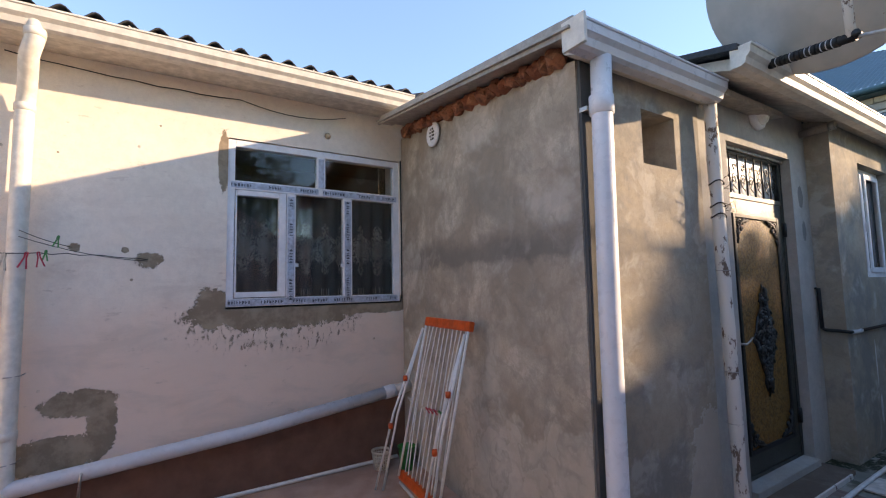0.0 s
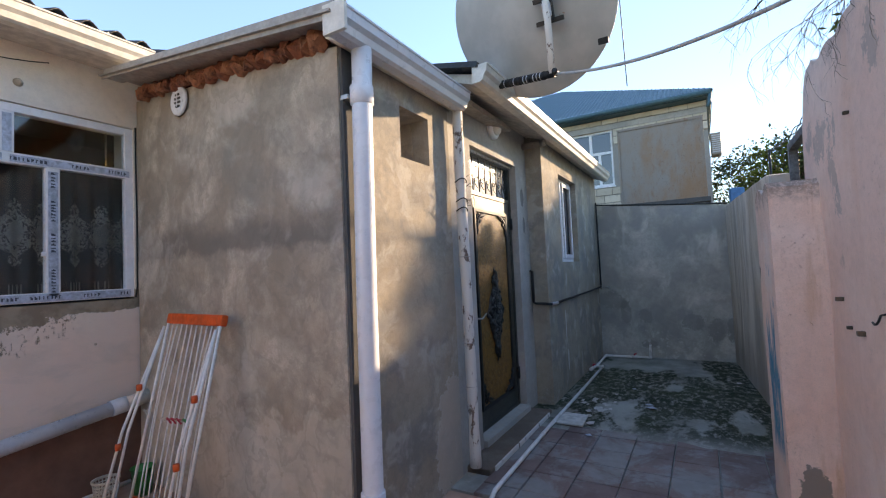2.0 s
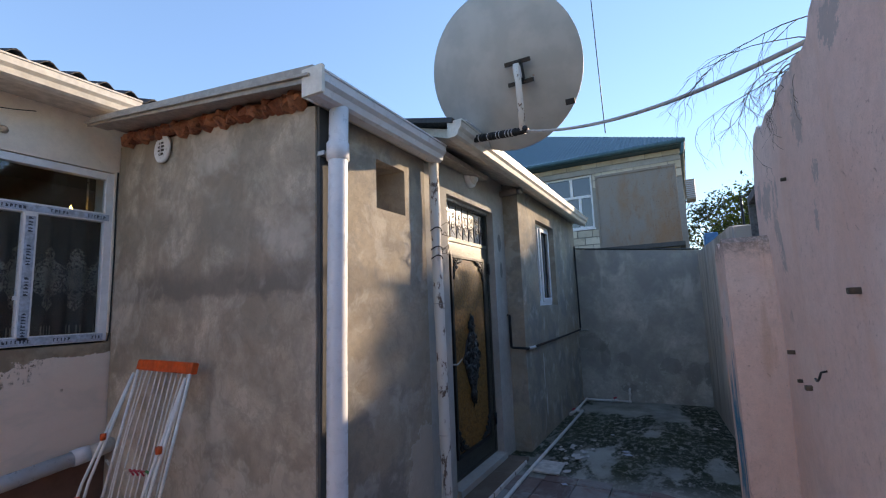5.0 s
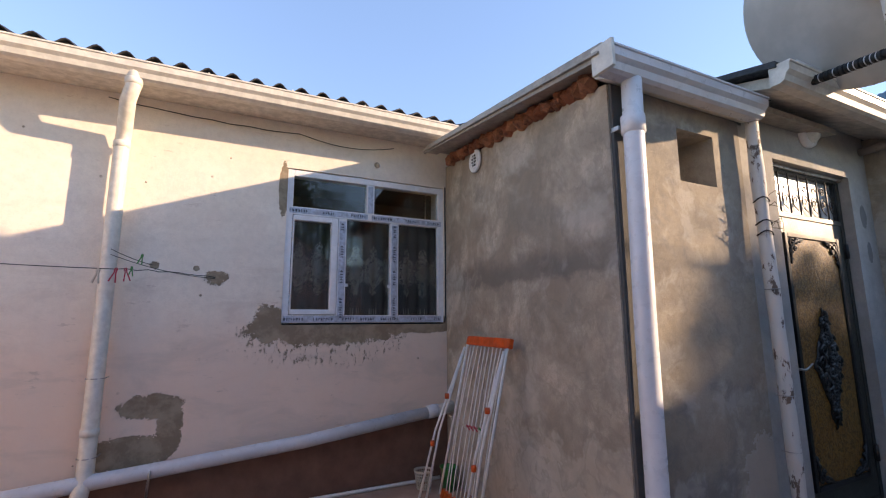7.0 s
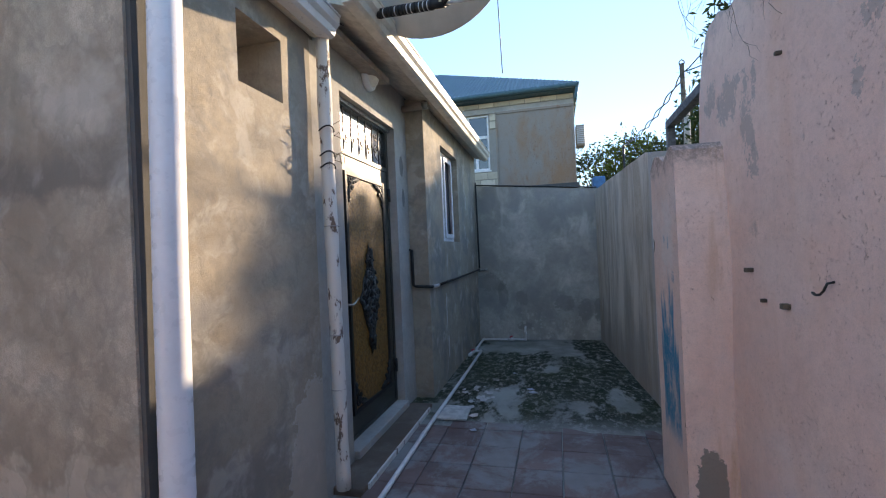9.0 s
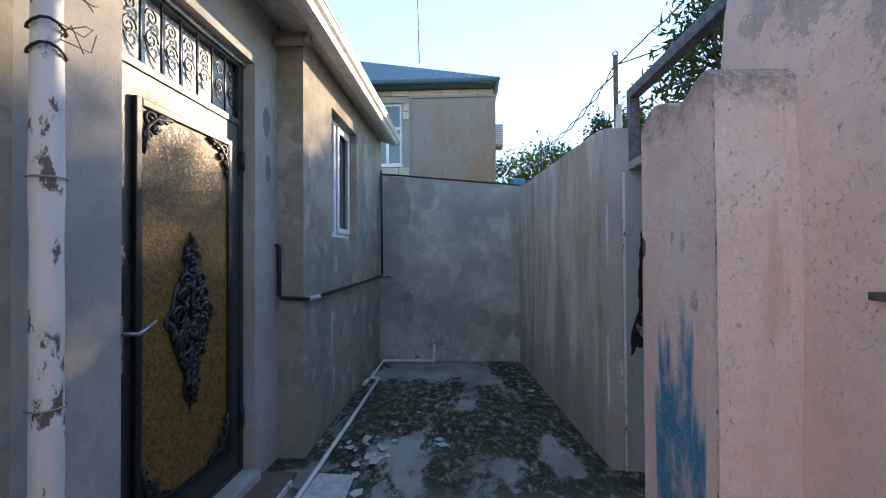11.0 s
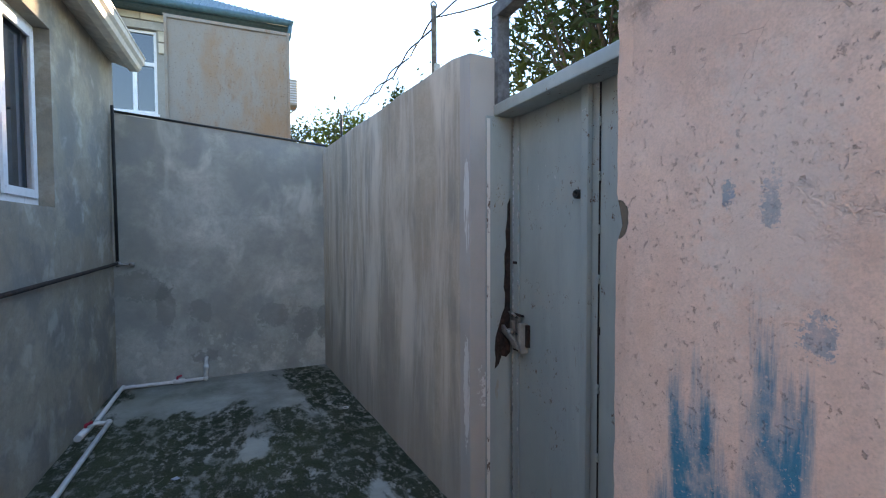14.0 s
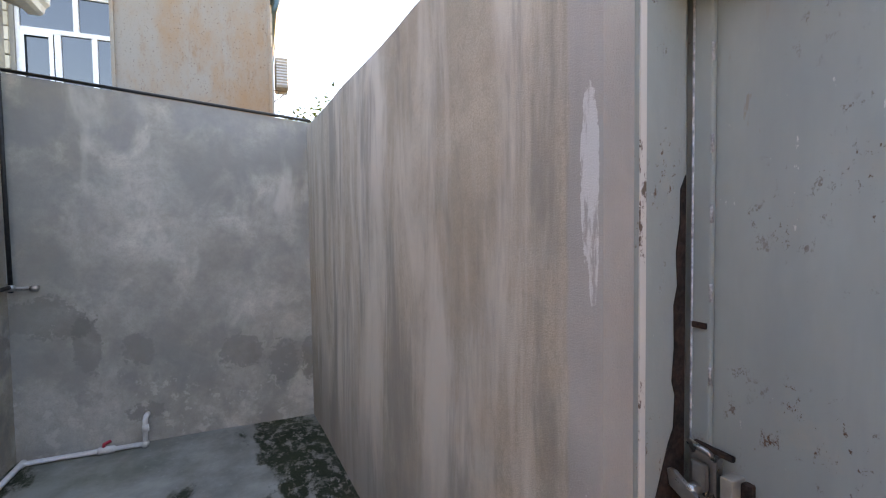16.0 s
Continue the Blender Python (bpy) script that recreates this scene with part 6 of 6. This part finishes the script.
# ---- satellite dish ----
def dish():
    g = empty("satellite_dish")
    c = Vector((3.24, 0.80, 3.36))
    axis = Vector((0.88, 0.0, 0.40)).normalized()
    m = Matrix.Translation(c + Vector((0.0, 0.18, 0.05))) @ axis.to_track_quat("Z", "Y").to_matrix().to_4x4()
    prof = [(0.0, 0.0)] + [(0.62 * i / 14, 0.15 * (i / 14) ** 2) for i in range(1, 15)] + [(0.632, 0.156), (0.632, 0.166), (0.618, 0.166)] + [(0.615 * i / 14, 0.012 + 0.15 * (i / 14) ** 2) for i in range(13, 0, -1)] + [(0.0, 0.012)]
    lathe("reflector", prof, DISH, m @ Matrix.Diagonal((1.0, 1.0, 1, 1)), 56, g)
    side = m.to_3x3() @ Vector((1, 0, 0))
    up = m.to_3x3() @ Vector((0, 1, 0))
    if abs(side.z) > abs(up.z):
        side, up = up, side
    if up.z < 0:
        up = -up
    side = axis.cross(up)
    b = c - axis * 0.012

    def plate(name, u, v, du, dv, d0, d1, mat):
        bm = bmesh.new()
        add_box(bm, -du, du, -dv, dv, d0, d1, 0.004)
        bm.transform(Matrix.Translation(b + side * u + up * v) @ Matrix((side, up, -axis)).transposed().to_4x4())
        return mesh_ob(name, bm, mat, g)
    plate("bracket", 0, 0.075, 0.10, 0.016, -0.01, 0.02, IRON)
    plate("bracket", 0, -0.075, 0.10, 0.016, -0.01, 0.02, IRON)
    plate("bracket", 0, 0, 0.035, 0.08, -0.01, 0.035, IRON)
    plate("clamp", 0.0, 0.0, 0.028, 0.045, 0.035, 0.075, PVC_GREY)
    plate("patch", 0.33, -0.30, 0.035, 0.022, -0.075, -0.045, CABLE)
    foot = Vector((3.225, 0.80, 2.885))
    tube("mast", [foot, foot.lerp(b - axis * 0.05, 0.85), b - axis * 0.055 + up * 0.06], 0.024, POST, g, 14)
    tube("arm", [(3.42, 1.62, 3.0), (3.37, 1.46, 2.975), foot + Vector((0, -0.02, 0))], 0.027, CABLE, g, 14)
    a, e = Vector((3.37, 1.46, 2.975)), foot
    for i in range(15):
        p = a.lerp(e, 0.30 + 0.62 * i / 15)
        q = a.lerp(e, 0.30 + 0.62 * (i + 0.8) / 15)
        tube("tape", [p, q], [0.029, 0.0315], CABLE, g, 12)
        if i in (2, 5, 8, 9, 11, 12, 13):
            tube("tape_edge", [q, a.lerp(e, 0.30 + 0.62 * (i + 0.98) / 15)], 0.030, PVC_GREY, g, 12)
    tube("bare_end", [(3.46, 1.72, 3.012), a.lerp(e, 0.22)], 0.0285, POST, g, 12)
    lathe("bolt", [(0.0, -0.03), (0.02, -0.03), (0.02, 0.03), (0.0, 0.03)], IRON, Matrix.Translation(foot + Vector((-0.02, -0.03, 0))) @ Matrix.Rotation(radians(90), 4, "Y"), 8, g)
    tube("brace", [(3.60, 1.9, 3.12), (3.45, 1.62, 3.03), (3.40, 1.52, 3.0)], 0.02, STEEL, g, 8)
    return tagged(g, "weathered grey satellite dish with rust on a taped arm", "satellite dish")


dish()
bm = bmesh.new()
add_box(bm, 3.25, 3.62, 1.30, 1.52, 3.005, 3.06, 0.006)
add_prism(bm, [(1.25, 3.06), (1.55, 3.10), (1.55, 3.112), (1.25, 3.072)], 0, 3.2, 3.7)
tagged(mesh_ob("roof_flashing", bm, PVC_GREY), "bent grey sheet at the roof corner", kind="structure")
tagged(prism("gable_white", [(3.95, 3.02), (4.25, 3.02), (4.10, 3.30)], 1, 1.42, 1.50, LAMP_WHITE), "small pale gable board above the gutter", kind="structure")

# ---- cables ----
tagged(tube("sagging_cable", curve_pts((3.22, 0.78, 2.88), (2.02, -0.66, 2.505), 0.10, 24), 0.010, CABLE_PALE, None, 8), "pale cable sagging from the dish to the pink wall", "cable")
tagged(tube("overhead_wire", [(14.0, 1.55, 6.6), (13.8, 1.58, 9.0), (12.8, 1.7, 22.0)], 0.014, CABLE, None, 6), "thin wire rising over the roofs", "wire")


def vine():
    rnd = random.Random(21)
    bm = bmesh.new()

    def grow(p, d, length, r, depth):
        n = 9
        pts = [p.copy()]
        for i in range(n):
            d = (d + Vector((rnd.uniform(-0.3, 0.3), rnd.uniform(-0.3, 0.3), rnd.uniform(-0.34, 0.16)))).normalized()
            p = p + d * length / n
            pts.append(p.copy())
            if depth and rnd.random() < 0.5:
                grow(p, (d + Vector((rnd.uniform(-0.9, 0.9), rnd.uniform(-0.9, 0.9), rnd.uniform(-0.9, 0.4)))).normalized(), length * 0.5, r * 0.6, depth - 1)
        add_tube(bm, pts, [r * (1 - 0.7 * i / n) for i in range(n + 1)], 4)
    for i in range(7):
        grow(Vector((1.95 + 0.12 * i, -0.70, 2.54 + 0.02 * i)), Vector((rnd.uniform(0.2, 0.9), rnd.uniform(0.15, 0.6), rnd.uniform(0.0, 0.35))), rnd.uniform(0.3, 0.6), 0.0026, 2)
    ob = mesh_ob("bare_vine", bm, TWIG)
    return tagged(ob, "bare curling vine twigs over the pink wall", "vine")


vine()

# ---- iron post on the wall, wires ----
g = empty("iron_post")
tube("tube", [(8.0, -1.68, -0.16), (8.0, -1.69, 2.0), (8.0, -1.68, 4.05)], 0.032, TWIG, g, 10)
tube("stub", [(8.0, -1.70, 2.2), (8.0, -1.71, 3.38)], 0.05, GREY, g, 10)
tube("eye", [(8.0, -1.71, 4.04), (8.0, -1.715, 4.08), (8.0, -1.68, 4.115), (8.0, -1.645, 4.08), (8.0, -1.65, 4.04)], 0.009, TWIG, g, 6)
tagged(g, "rusty iron pole standing behind the wall", "pole")
g = empty("iron_post")
tube("tube", [(13.2, -1.56, -0.16), (13.2, -1.56, 4.02)], 0.028, IRON, g, 8)
tagged(g, "thin dark pole far beyond the wall", "pole")
for k in range(2):
    line = curve_pts((7.97, -1.68, 3.90 - 0.05 * k), (13.2, -1.56, 4.0 - 0.02 * k), 0.16 + 0.02 * k, 40, 0.0)
    bm = bmesh.new()
    add_tube(bm, [p + Vector((0, 0.018 * math.sin(n * 1.1 + 3.1 * k), 0.018 * math.cos(n * 1.1 + 3.1 * k))) for n, p in enumerate(line)], 0.010, 5)
    tagged(mesh_ob("wire", bm, CABLE), "slack black wire strung from the iron pole", "wire", "wires from the pole")
for end, sag in (((6.9, -2.4, 3.95), 0.05), ((7.2, -2.2, 4.3), 0.0)):
    bm = bmesh.new()
    add_tube(bm, curve_pts((8.0, -1.71, 3.93), end, sag, 12, 0.008), 0.009, 5)
    tagged(mesh_ob("wire", bm, CABLE), "slack black wire strung from the iron pole", "wire", "wires from the pole")


# ---- plants ----
def leaves(bm, centre, spread, count, size, rnd, mi=0, slim=0.35, droop=0.0):
    for i in range(count):
        p = centre + Vector((rnd.gauss(0, spread[0]), rnd.gauss(0, spread[1]), rnd.gauss(0, spread[2])))
        d = Vector((rnd.gauss(0, 1), rnd.gauss(0, 1), rnd.gauss(0.25 - droop, 0.8))).normalized()
        s = d.orthogonal().normalized()
        s.rotate(Matrix.Rotation(rnd.uniform(0, 6.28), 3, d))
        n = d.cross(s)
        ln = size * rnd.uniform(0.6, 1.3)
        w = ln * slim * 0.5
        v = [bm.verts.new(p), bm.verts.new(p + d * ln * 0.5 + s * w + n * ln * 0.05), bm.verts.new(p + d * ln), bm.verts.new(p + d * ln * 0.5 - s * w + n * ln * 0.05)]
        bm.faces.new(v).material_index = mi


def tree(name, base, height, crown, seed, clumps, per, size, mats, label, cat="tree", trunk=0.10, slim=0.4, low=0.4):
    """A tapered trunk that forks into limbs; clumps of leaves sit on the limbs' ends. crown: half-sizes of the crown."""
    rnd = random.Random(seed)
    g = empty(name)
    base = Vector(base)
    top = base + Vector((rnd.uniform(-0.2, 0.2), rnd.uniform(-0.2, 0.2), height * low))
    bm = bmesh.new()
    add_tube(bm, [base, base.lerp(top, 0.5) + Vector((0.05, -0.04, 0)), top], [trunk, trunk * 0.8, trunk * 0.65], 9)
    cc = base + Vector((0, 0, height - crown[2]))
    ends = []
    for i in range(clumps):
        while True:
            q = Vector((rnd.uniform(-1, 1), rnd.uniform(-1, 1), rnd.uniform(-1, 1)))
            if 0.25 < q.length < 1:
                break
        e = cc + Vector((q.x * crown[0], q.y * crown[1], q.z * crown[2]))
        if e.z < top.z:
            e.z = top.z + rnd.uniform(0, 0.3) * crown[2]
        ends.append(e)
        if i % 2 == 0:
            mid = top.lerp(e, 0.55) + Vector((rnd.uniform(-0.2, 0.2), rnd.uniform(-0.2, 0.2), rnd.uniform(0, 0.25))) * crown[2] * 0.4
            add_tube(bm, [top, mid, e], [trunk * 0.4, trunk * 0.2, trunk * 0.05], 5)
    mesh_ob("trunk", bm, TWIG, g)
    bm = bmesh.new()
    for e in ends:
        k = rnd.uniform(0.55, 1.1)
        leaves(bm, e, [crown[j] * 0.16 * k for j in (0, 1, 2)], int(per * k), size, rnd, rnd.choice(range(len(mats))), slim)
    tagged(mesh_ob("foliage", bm, mats, g), kind="stuff")
    return tagged(g, label, cat)


tree("shrub", (5.0, -1.45, -0.16), 3.65, (0.95, 0.42, 0.95), 4, 170, 42, 0.085, [LEAF_DARK, LEAF_DARK, LEAF_TREE], "dark green leafy shrub behind the gate", "shrub", 0.05, 0.3, 0.5)
tree("shrub", (3.75, -1.35, -0.16), 3.15, (0.6, 0.32, 0.65), 9, 70, 40, 0.085, [LEAF_DARK, LEAF_TREE], "dark green leafy shrub behind the pink wall", "shrub", 0.04, 0.3, 0.5)
tree("tree", (17.0, -2.5, -0.16), 5.25, (1.2, 1.35, 1.5), 12, 110, 90, 0.14, [LEAF_TREE, LEAF_TREE, LEAF_LIME], "dusty green tree beyond the wall", "tree", 0.13, 0.45, 0.45)
# next two trees are added out of sight to shade the block side
tree("tree", (17.0, -5.08, -0.16), 6.45, (1.2, 0.50, 2.2), 15, 110, 85, 0.16, [LEAF_TREE, LEAF_LIME], "dusty green tree beyond the wall", "tree", 0.13, 0.45, 0.3)
tree("tree", (17.2, -4.2, -0.16), 6.1, (1.2, 0.60, 1.9), 16, 90, 80, 0.16, [LEAF_TREE], "dusty green tree beyond the wall", "tree", 0.13, 0.45, 0.35)
tree("tree", (21.0, -1.9, -0.16), 5.7, (1.5, 1.7, 1.4), 19, 75, 70, 0.16, [LEAF_TREE], "dusty green tree beyond the wall", "tree", 0.13, 0.45, 0.45)
tree("shrub", (14.6, -1.5, -0.16), 3.6, (0.7, 0.7, 0.9), 23, 36, 60, 0.10, [LEAF_LIME, LEAF_TREE], "yellow green bush beside the far house", "shrub", 0.05, 0.5, 0.4)
tree("tree", (26.0, -9.0, -0.16), 5.5, (3.0, 3.0, 1.8), 31, 60, 60, 0.25, [LEAF_TREE], "dusty green tree beyond the wall", "tree", 0.2, 0.5, 0.4)
tree("tree", (-4.6, -4.0, -0.16), 5.2, (1.8, 1.8, 1.7), 41, 60, 70, 0.16, [LEAF_TREE, LEAF_LIME], "leafy tree behind the yard, mirrored in the window", "tree", 0.14, 0.45, 0.4)
tree("tree", (1.3, -3.7, -0.16), 5.6, (1.7, 1.2, 1.7), 47, 80, 70, 0.14, [LEAF_TREE, LEAF_LIME, LEAF_DARK], "leafy tree behind the pink wall, mirrored in the window", "tree", 0.14, 0.45, 0.4)
g = empty("water_tank")
box("body", 11.0, 11.4, -0.86, -0.60, 2.1, 2.93, BLUE, 0.03, g)
box("stand", 11.0, 11.4, -0.86, -0.60, -0.16, 2.098, OCHRE, 0.0, g)
tagged(g, "blue water tank on an ochre plinth beyond the wall", "tank")


# ---- neighbour house ----
HX = 12.5


def window_house(g, y0, y1, z0, z1):
    x = HX + 0.06
    w = empty("window")
    w.parent = g
    zr = z1 - 0.58
    ym, yn = y0 + 0.56, y0 + 0.79
    bm = bmesh.new()
    for a in ((y0, y0 + 0.05, z0, z1), (y1 - 0.05, y1, z0, z1), (y0 + 0.05, y1 - 0.05, z0, z0 + 0.06), (y0 + 0.05, y1 - 0.05, z1 - 0.05, z1), (y0 + 0.05, y1 - 0.05, zr - 0.035, zr + 0.035),
              (ym - 0.035, ym + 0.035, zr + 0.035, z1 - 0.05), (y0 + 0.31, y0 + 0.38, z0 + 0.06, zr - 0.035), (yn - 0.04, yn + 0.04, z0 + 0.06, zr - 0.035)):
        add_box(bm, x, x + 0.06, a[0], a[1], a[2], a[3], 0.006)
    # the opening sash stands a little proud
    for a in ((yn + 0.05, y1 - 0.05, z0 + 0.065, z0 + 0.115), (yn + 0.05, y1 - 0.05, zr - 0.09, zr - 0.04), (yn + 0.05, yn + 0.10, z0 + 0.115, zr - 0.09), (y1 - 0.10, y1 - 0.05, z0 + 0.115, zr - 0.09)):
        add_box(bm, x - 0.014, x - 0.001, a[0], a[1], a[2], a[3])
    mesh_ob("frame", bm, FRAME_WHITE, w)
    box("pane", x + 0.03, x + 0.036, y0 + 0.045, y1 - 0.045, z0 + 0.055, z1 - 0.045, DARK_GLASS, 0, w)
    box("sill", x - 0.08, x + 0.0, y0 - 0.03, y1 + 0.03, z0 - 0.04, z0, FRAME_WHITE, 0.004, w)


def house():
    g = empty("house")
    y0, y1, zt = -0.34, 9.0, 5.30
    bm = bmesh.new()
    hz = (1.83, 3.10, 3.53, 5.0)
    for a in ((y0, hz[0], -0.16, zt), (hz[1], y1, -0.16, zt), (hz[0], hz[1], -0.16, hz[2]), (hz[0], hz[1], hz[3], zt)):
        add_box(bm, HX + 0.02, HX + 0.3, a[0], a[1], a[2], a[3])
    add_box(bm, HX + 0.3, HX + 9, y0, y0 + 0.25, -0.16, zt)
    add_box(bm, HX + 0.3, HX + 9, y1 - 0.25, y1, -0.16, zt)
    add_box(bm, HX + 8.7, HX + 9, y0 + 0.25, y1 - 0.25, -0.16, zt)
    add_box(bm, HX + 0.5, HX + 0.6, hz[0] - 0.3, hz[1] + 0.3, 3.0, zt)
    mesh_ob("wall", bm, MORTAR, g)
    window_house(g, *hz)
    # a lintel band of plain cement, then a hipped sheet roof with a boxed eave
    box("lintel_band", HX - 0.012, HX + 0.02, y0, 4.6, 5.01, 5.15, GREY_COOL, 0.004, g)
    bm = bmesh.new()
    ex, ey = HX - 0.30, y0 - 0.10
    for q in ((ex, HX + 9.3, ey, y1 + 0.3),):
        add_box(bm, q[0], q[1], q[2], q[3], zt + 0.001, zt + 0.13, 0.02)
    mesh_ob("eave", bm, ROOF_BLUE, g)
    bm = bmesh.new()
    z0, rise = zt + 0.135, 2.5
    ax, ay, bx, by = ex - 0.04, ey - 0.04, HX + 9.34, y1 + 0.34
    inset = 4.6
    n = 90
    prev = None
    for i in range(n * 2 + 1):
        f = i / (2 * n)
        y = ay + (by - ay) * f
        h = min(1.0, (y - ay) / inset, (by - y) / inset)
        amp = 0.018 if i % 2 else -0.018
        lo = bm.verts.new((ax, y, z0 + amp))
        hi = bm.verts.new((ax + inset * h, y, z0 + rise * h + amp))
        if prev:
            if (hi.co - lo.co).length >= 0.05 or (prev[1].co - prev[0].co).length >= 0.05:
                bm.faces.new((prev[0], lo, hi, prev[1]))
        prev = (lo, hi)
    v = [bm.verts.new(p) for p in ((ax, ay, z0), (bx, ay, z0), (bx - inset, ay + inset, z0 + rise), (ax + inset, ay + inset, z0 + rise))]
    bm.faces.new(v)
    mesh_ob("roof", bm, ROOF_BLUE, g)
    tube("roof_gutter", [(ex - 0.06, ey, zt + 0.07), (ex - 0.06, y1, zt + 0.07)], 0.06, ROOF_BLUE, g, 10)
    tube("downpipe", [(ex - 0.05, ey + 0.02, zt + 0.05), (HX - 0.42, ey + 0.05, zt - 0.2), (HX - 0.42, ey + 0.09, zt - 0.3)], 0.04, ROOF_BLUE, g, 10)
    # courses of sawn stone, laid one by one where the wall is bare
    me = {}
    rnd = random.Random(2)

    def stone(ya, yb, za, zb):
        key = (round(yb - ya, 2), round(zb - za, 2))
        if key not in me:
            bm = bmesh.new()
            add_box(bm, -0.02, 0.03, -key[0] / 2, key[0] / 2, -key[1] / 2, key[1] / 2)
            for v in bm.verts:
                v.co += Vector((0, noise.noise(v.co * 9) * 0.01, noise.noise(v.co * 7 + Vector((3, 0, 0))) * 0.008))
            m = bpy.data.meshes.new("stone")
            bm.to_mesh(m)
            bm.free()
            m.materials.append(STONE)
            me[key] = m
        s = new("stone", me[key])
        s.parent = g
        s.location = (HX + rnd.uniform(-0.012, 0.004), (ya + yb) / 2, (za + zb) / 2)

    def course(ya, yb, z, h, off):
        y = ya - off
        while y < yb - 0.05:
            a, b = max(y, ya), min(y + 0.40, yb)
            if b - a > 0.08:
                stone(a + 0.008, b - 0.008, z + 0.008, z + h - 0.008)
            y += 0.40
    course(y0, 5.4, 5.155, 0.14, 0.0)
    course(y0 + 0.0, 1.80, 4.60, 0.20, 0.2), course(y0, 1.80, 4.81, 0.195, 0.1)
    for k in range(8):
        course(3.14, 5.4, 3.40 + k * 0.20, 0.20, 0.2 * (k % 2))
    for k in range(6):
        course(0.9, 5.4, 2.28 + k * 0.20, 0.20, 0.2 * (k % 2))
    return tagged(g, "two storey stone house with blue green sheet roof", "house")


house()
def rusty_shed():
    """A box of rusted sheet on a slab, with a masonry foot behind the end wall."""
    g = empty("rooftop_shed")
    x0, x1, y0, y1, z0, z1 = 9.70, 10.75, -0.20, 1.31, 2.66, 4.17
    bm = bmesh.new()
    add_box(bm, x0 + 0.03, x0 + 0.05, y0 + 0.03, y1 - 0.03, z0 + 0.02, z1 - 0.02)
    bmesh.ops.subdivide_edges(bm, edges=bm.edges[:], cuts=10, use_grid_fill=True)
    for v in bm.verts:
        v.co.x += noise.noise(v.co * 2.3) * 0.012
    add_box(bm, x0 + 0.05, x1, y0 + 0.002, y0 + 0.02, z0, z1)
    add_box(bm, x0 + 0.05, x1, y1 - 0.02, y1 - 0.002, z0, z1)
    add_box(bm, x1, x1 + 0.02, y0, y1, z0, z1)
    mesh_ob("sheet", bm, RUST, g)
    bm = bmesh.new()
    for a in ((y0, y0 + 0.035, z0, z1), (y1 - 0.035, y1, z0, z1), (y0 + 0.035, y1 - 0.035, z1 - 0.03, z1), (y0 + 0.035, y1 - 0.035, z0, z0 + 0.025)):
        add_box(bm, x0 + 0.012, x0 + 0.06, a[0], a[1], a[2], a[3], 0.004)
    mesh_ob("angle_frame", bm, RUST, g)
    box("top", x0 + 0.02, x1 + 0.04, y0 - 0.01, y1 + 0.01, z1 + 0.001, z1 + 0.018, RUST, 0.004, g)
    box("floor_slab", x0 - 0.04, x1 + 0.05, y0 - 0.04, y1 + 0.30, z0 - 0.09, z0 - 0.001, CEMENT_AND_SHADE, 0.008, g)
    box("foot", x0 + 0.1, x1, y0 + 0.05, y1 - 0.05, -0.16, z0 - 0.091, MORTAR, 0.0, g)
    return tagged(g, "box shed of rusted sheet metal on a dark slab", "shed")


rusty_shed()


def air_conditioner():
    g = empty("air_conditioner")
    box("case", HX + 0.3, HX + 0.75, -0.60, -0.38, 4.02, 4.55, FLASHING, 0.02, g)
    for k in range(9):
        box("louvre", HX + 0.283, HX + 0.299, -0.585, -0.395, 4.07 + k * 0.05, 4.095 + k * 0.05, PVC_GREY, 0.003, g)
    for y in (-0.57, -0.45):
        tube("bracket", [(HX + 0.5, y, 4.015), (HX + 0.5, -0.35, 4.015), (HX + 0.5, -0.35, 3.8), (HX + 0.5, y, 4.0)], 0.014, RUST, g, 6)
    return tagged(g, "dull grey air conditioner unit on the house side", "air conditioner")


air_conditioner()

# ---- paving tiles, laid one by one ----
bed = bpy.data.objects["tile_bed"]
tile_me = {}
rnd = random.Random(6)


def tile(xa, xb, ya, yb):
    key = (round(xb - xa, 3), round(yb - ya, 3))
    if key not in tile_me:
        bm = bmesh.new()
        add_box(bm, -key[0] / 2, key[0] / 2, -key[1] / 2, key[1] / 2, -0.025, 0, 0.0)
        bmesh.ops.bevel(bm, geom=[e for e in bm.edges if all(v.co.z > -0.001 for v in e.verts)], offset=0.004, segments=1, affect="EDGES")
        m = bpy.data.meshes.new("paving_tile")
        bm.to_mesh(m)
        bm.free()
        m.materials.append(TILE)
        tile_me[key] = m
    t = new("paving_tile", tile_me[key])
    t.parent = bed
    t.matrix_basis = pose((xa + xb) / 2, (ya + yb) / 2, rnd.uniform(-0.003, 0.002), rnd.uniform(-0.35, 0.35), rnd.uniform(-0.35, 0.35), rnd.uniform(-0.3, 0.3))


for r, (xa, xb) in enumerate(((2.895, 3.06), (3.06, 3.36), (3.36, 3.66), (3.66, 3.96), (3.96, 4.26), (4.26, 4.42))):
    y = -0.96
    while y < 1.40:
        tile(xa + 0.004, xb - 0.004, y + 0.004, min(y + 0.30, 1.42) - 0.004)
        y += 0.30
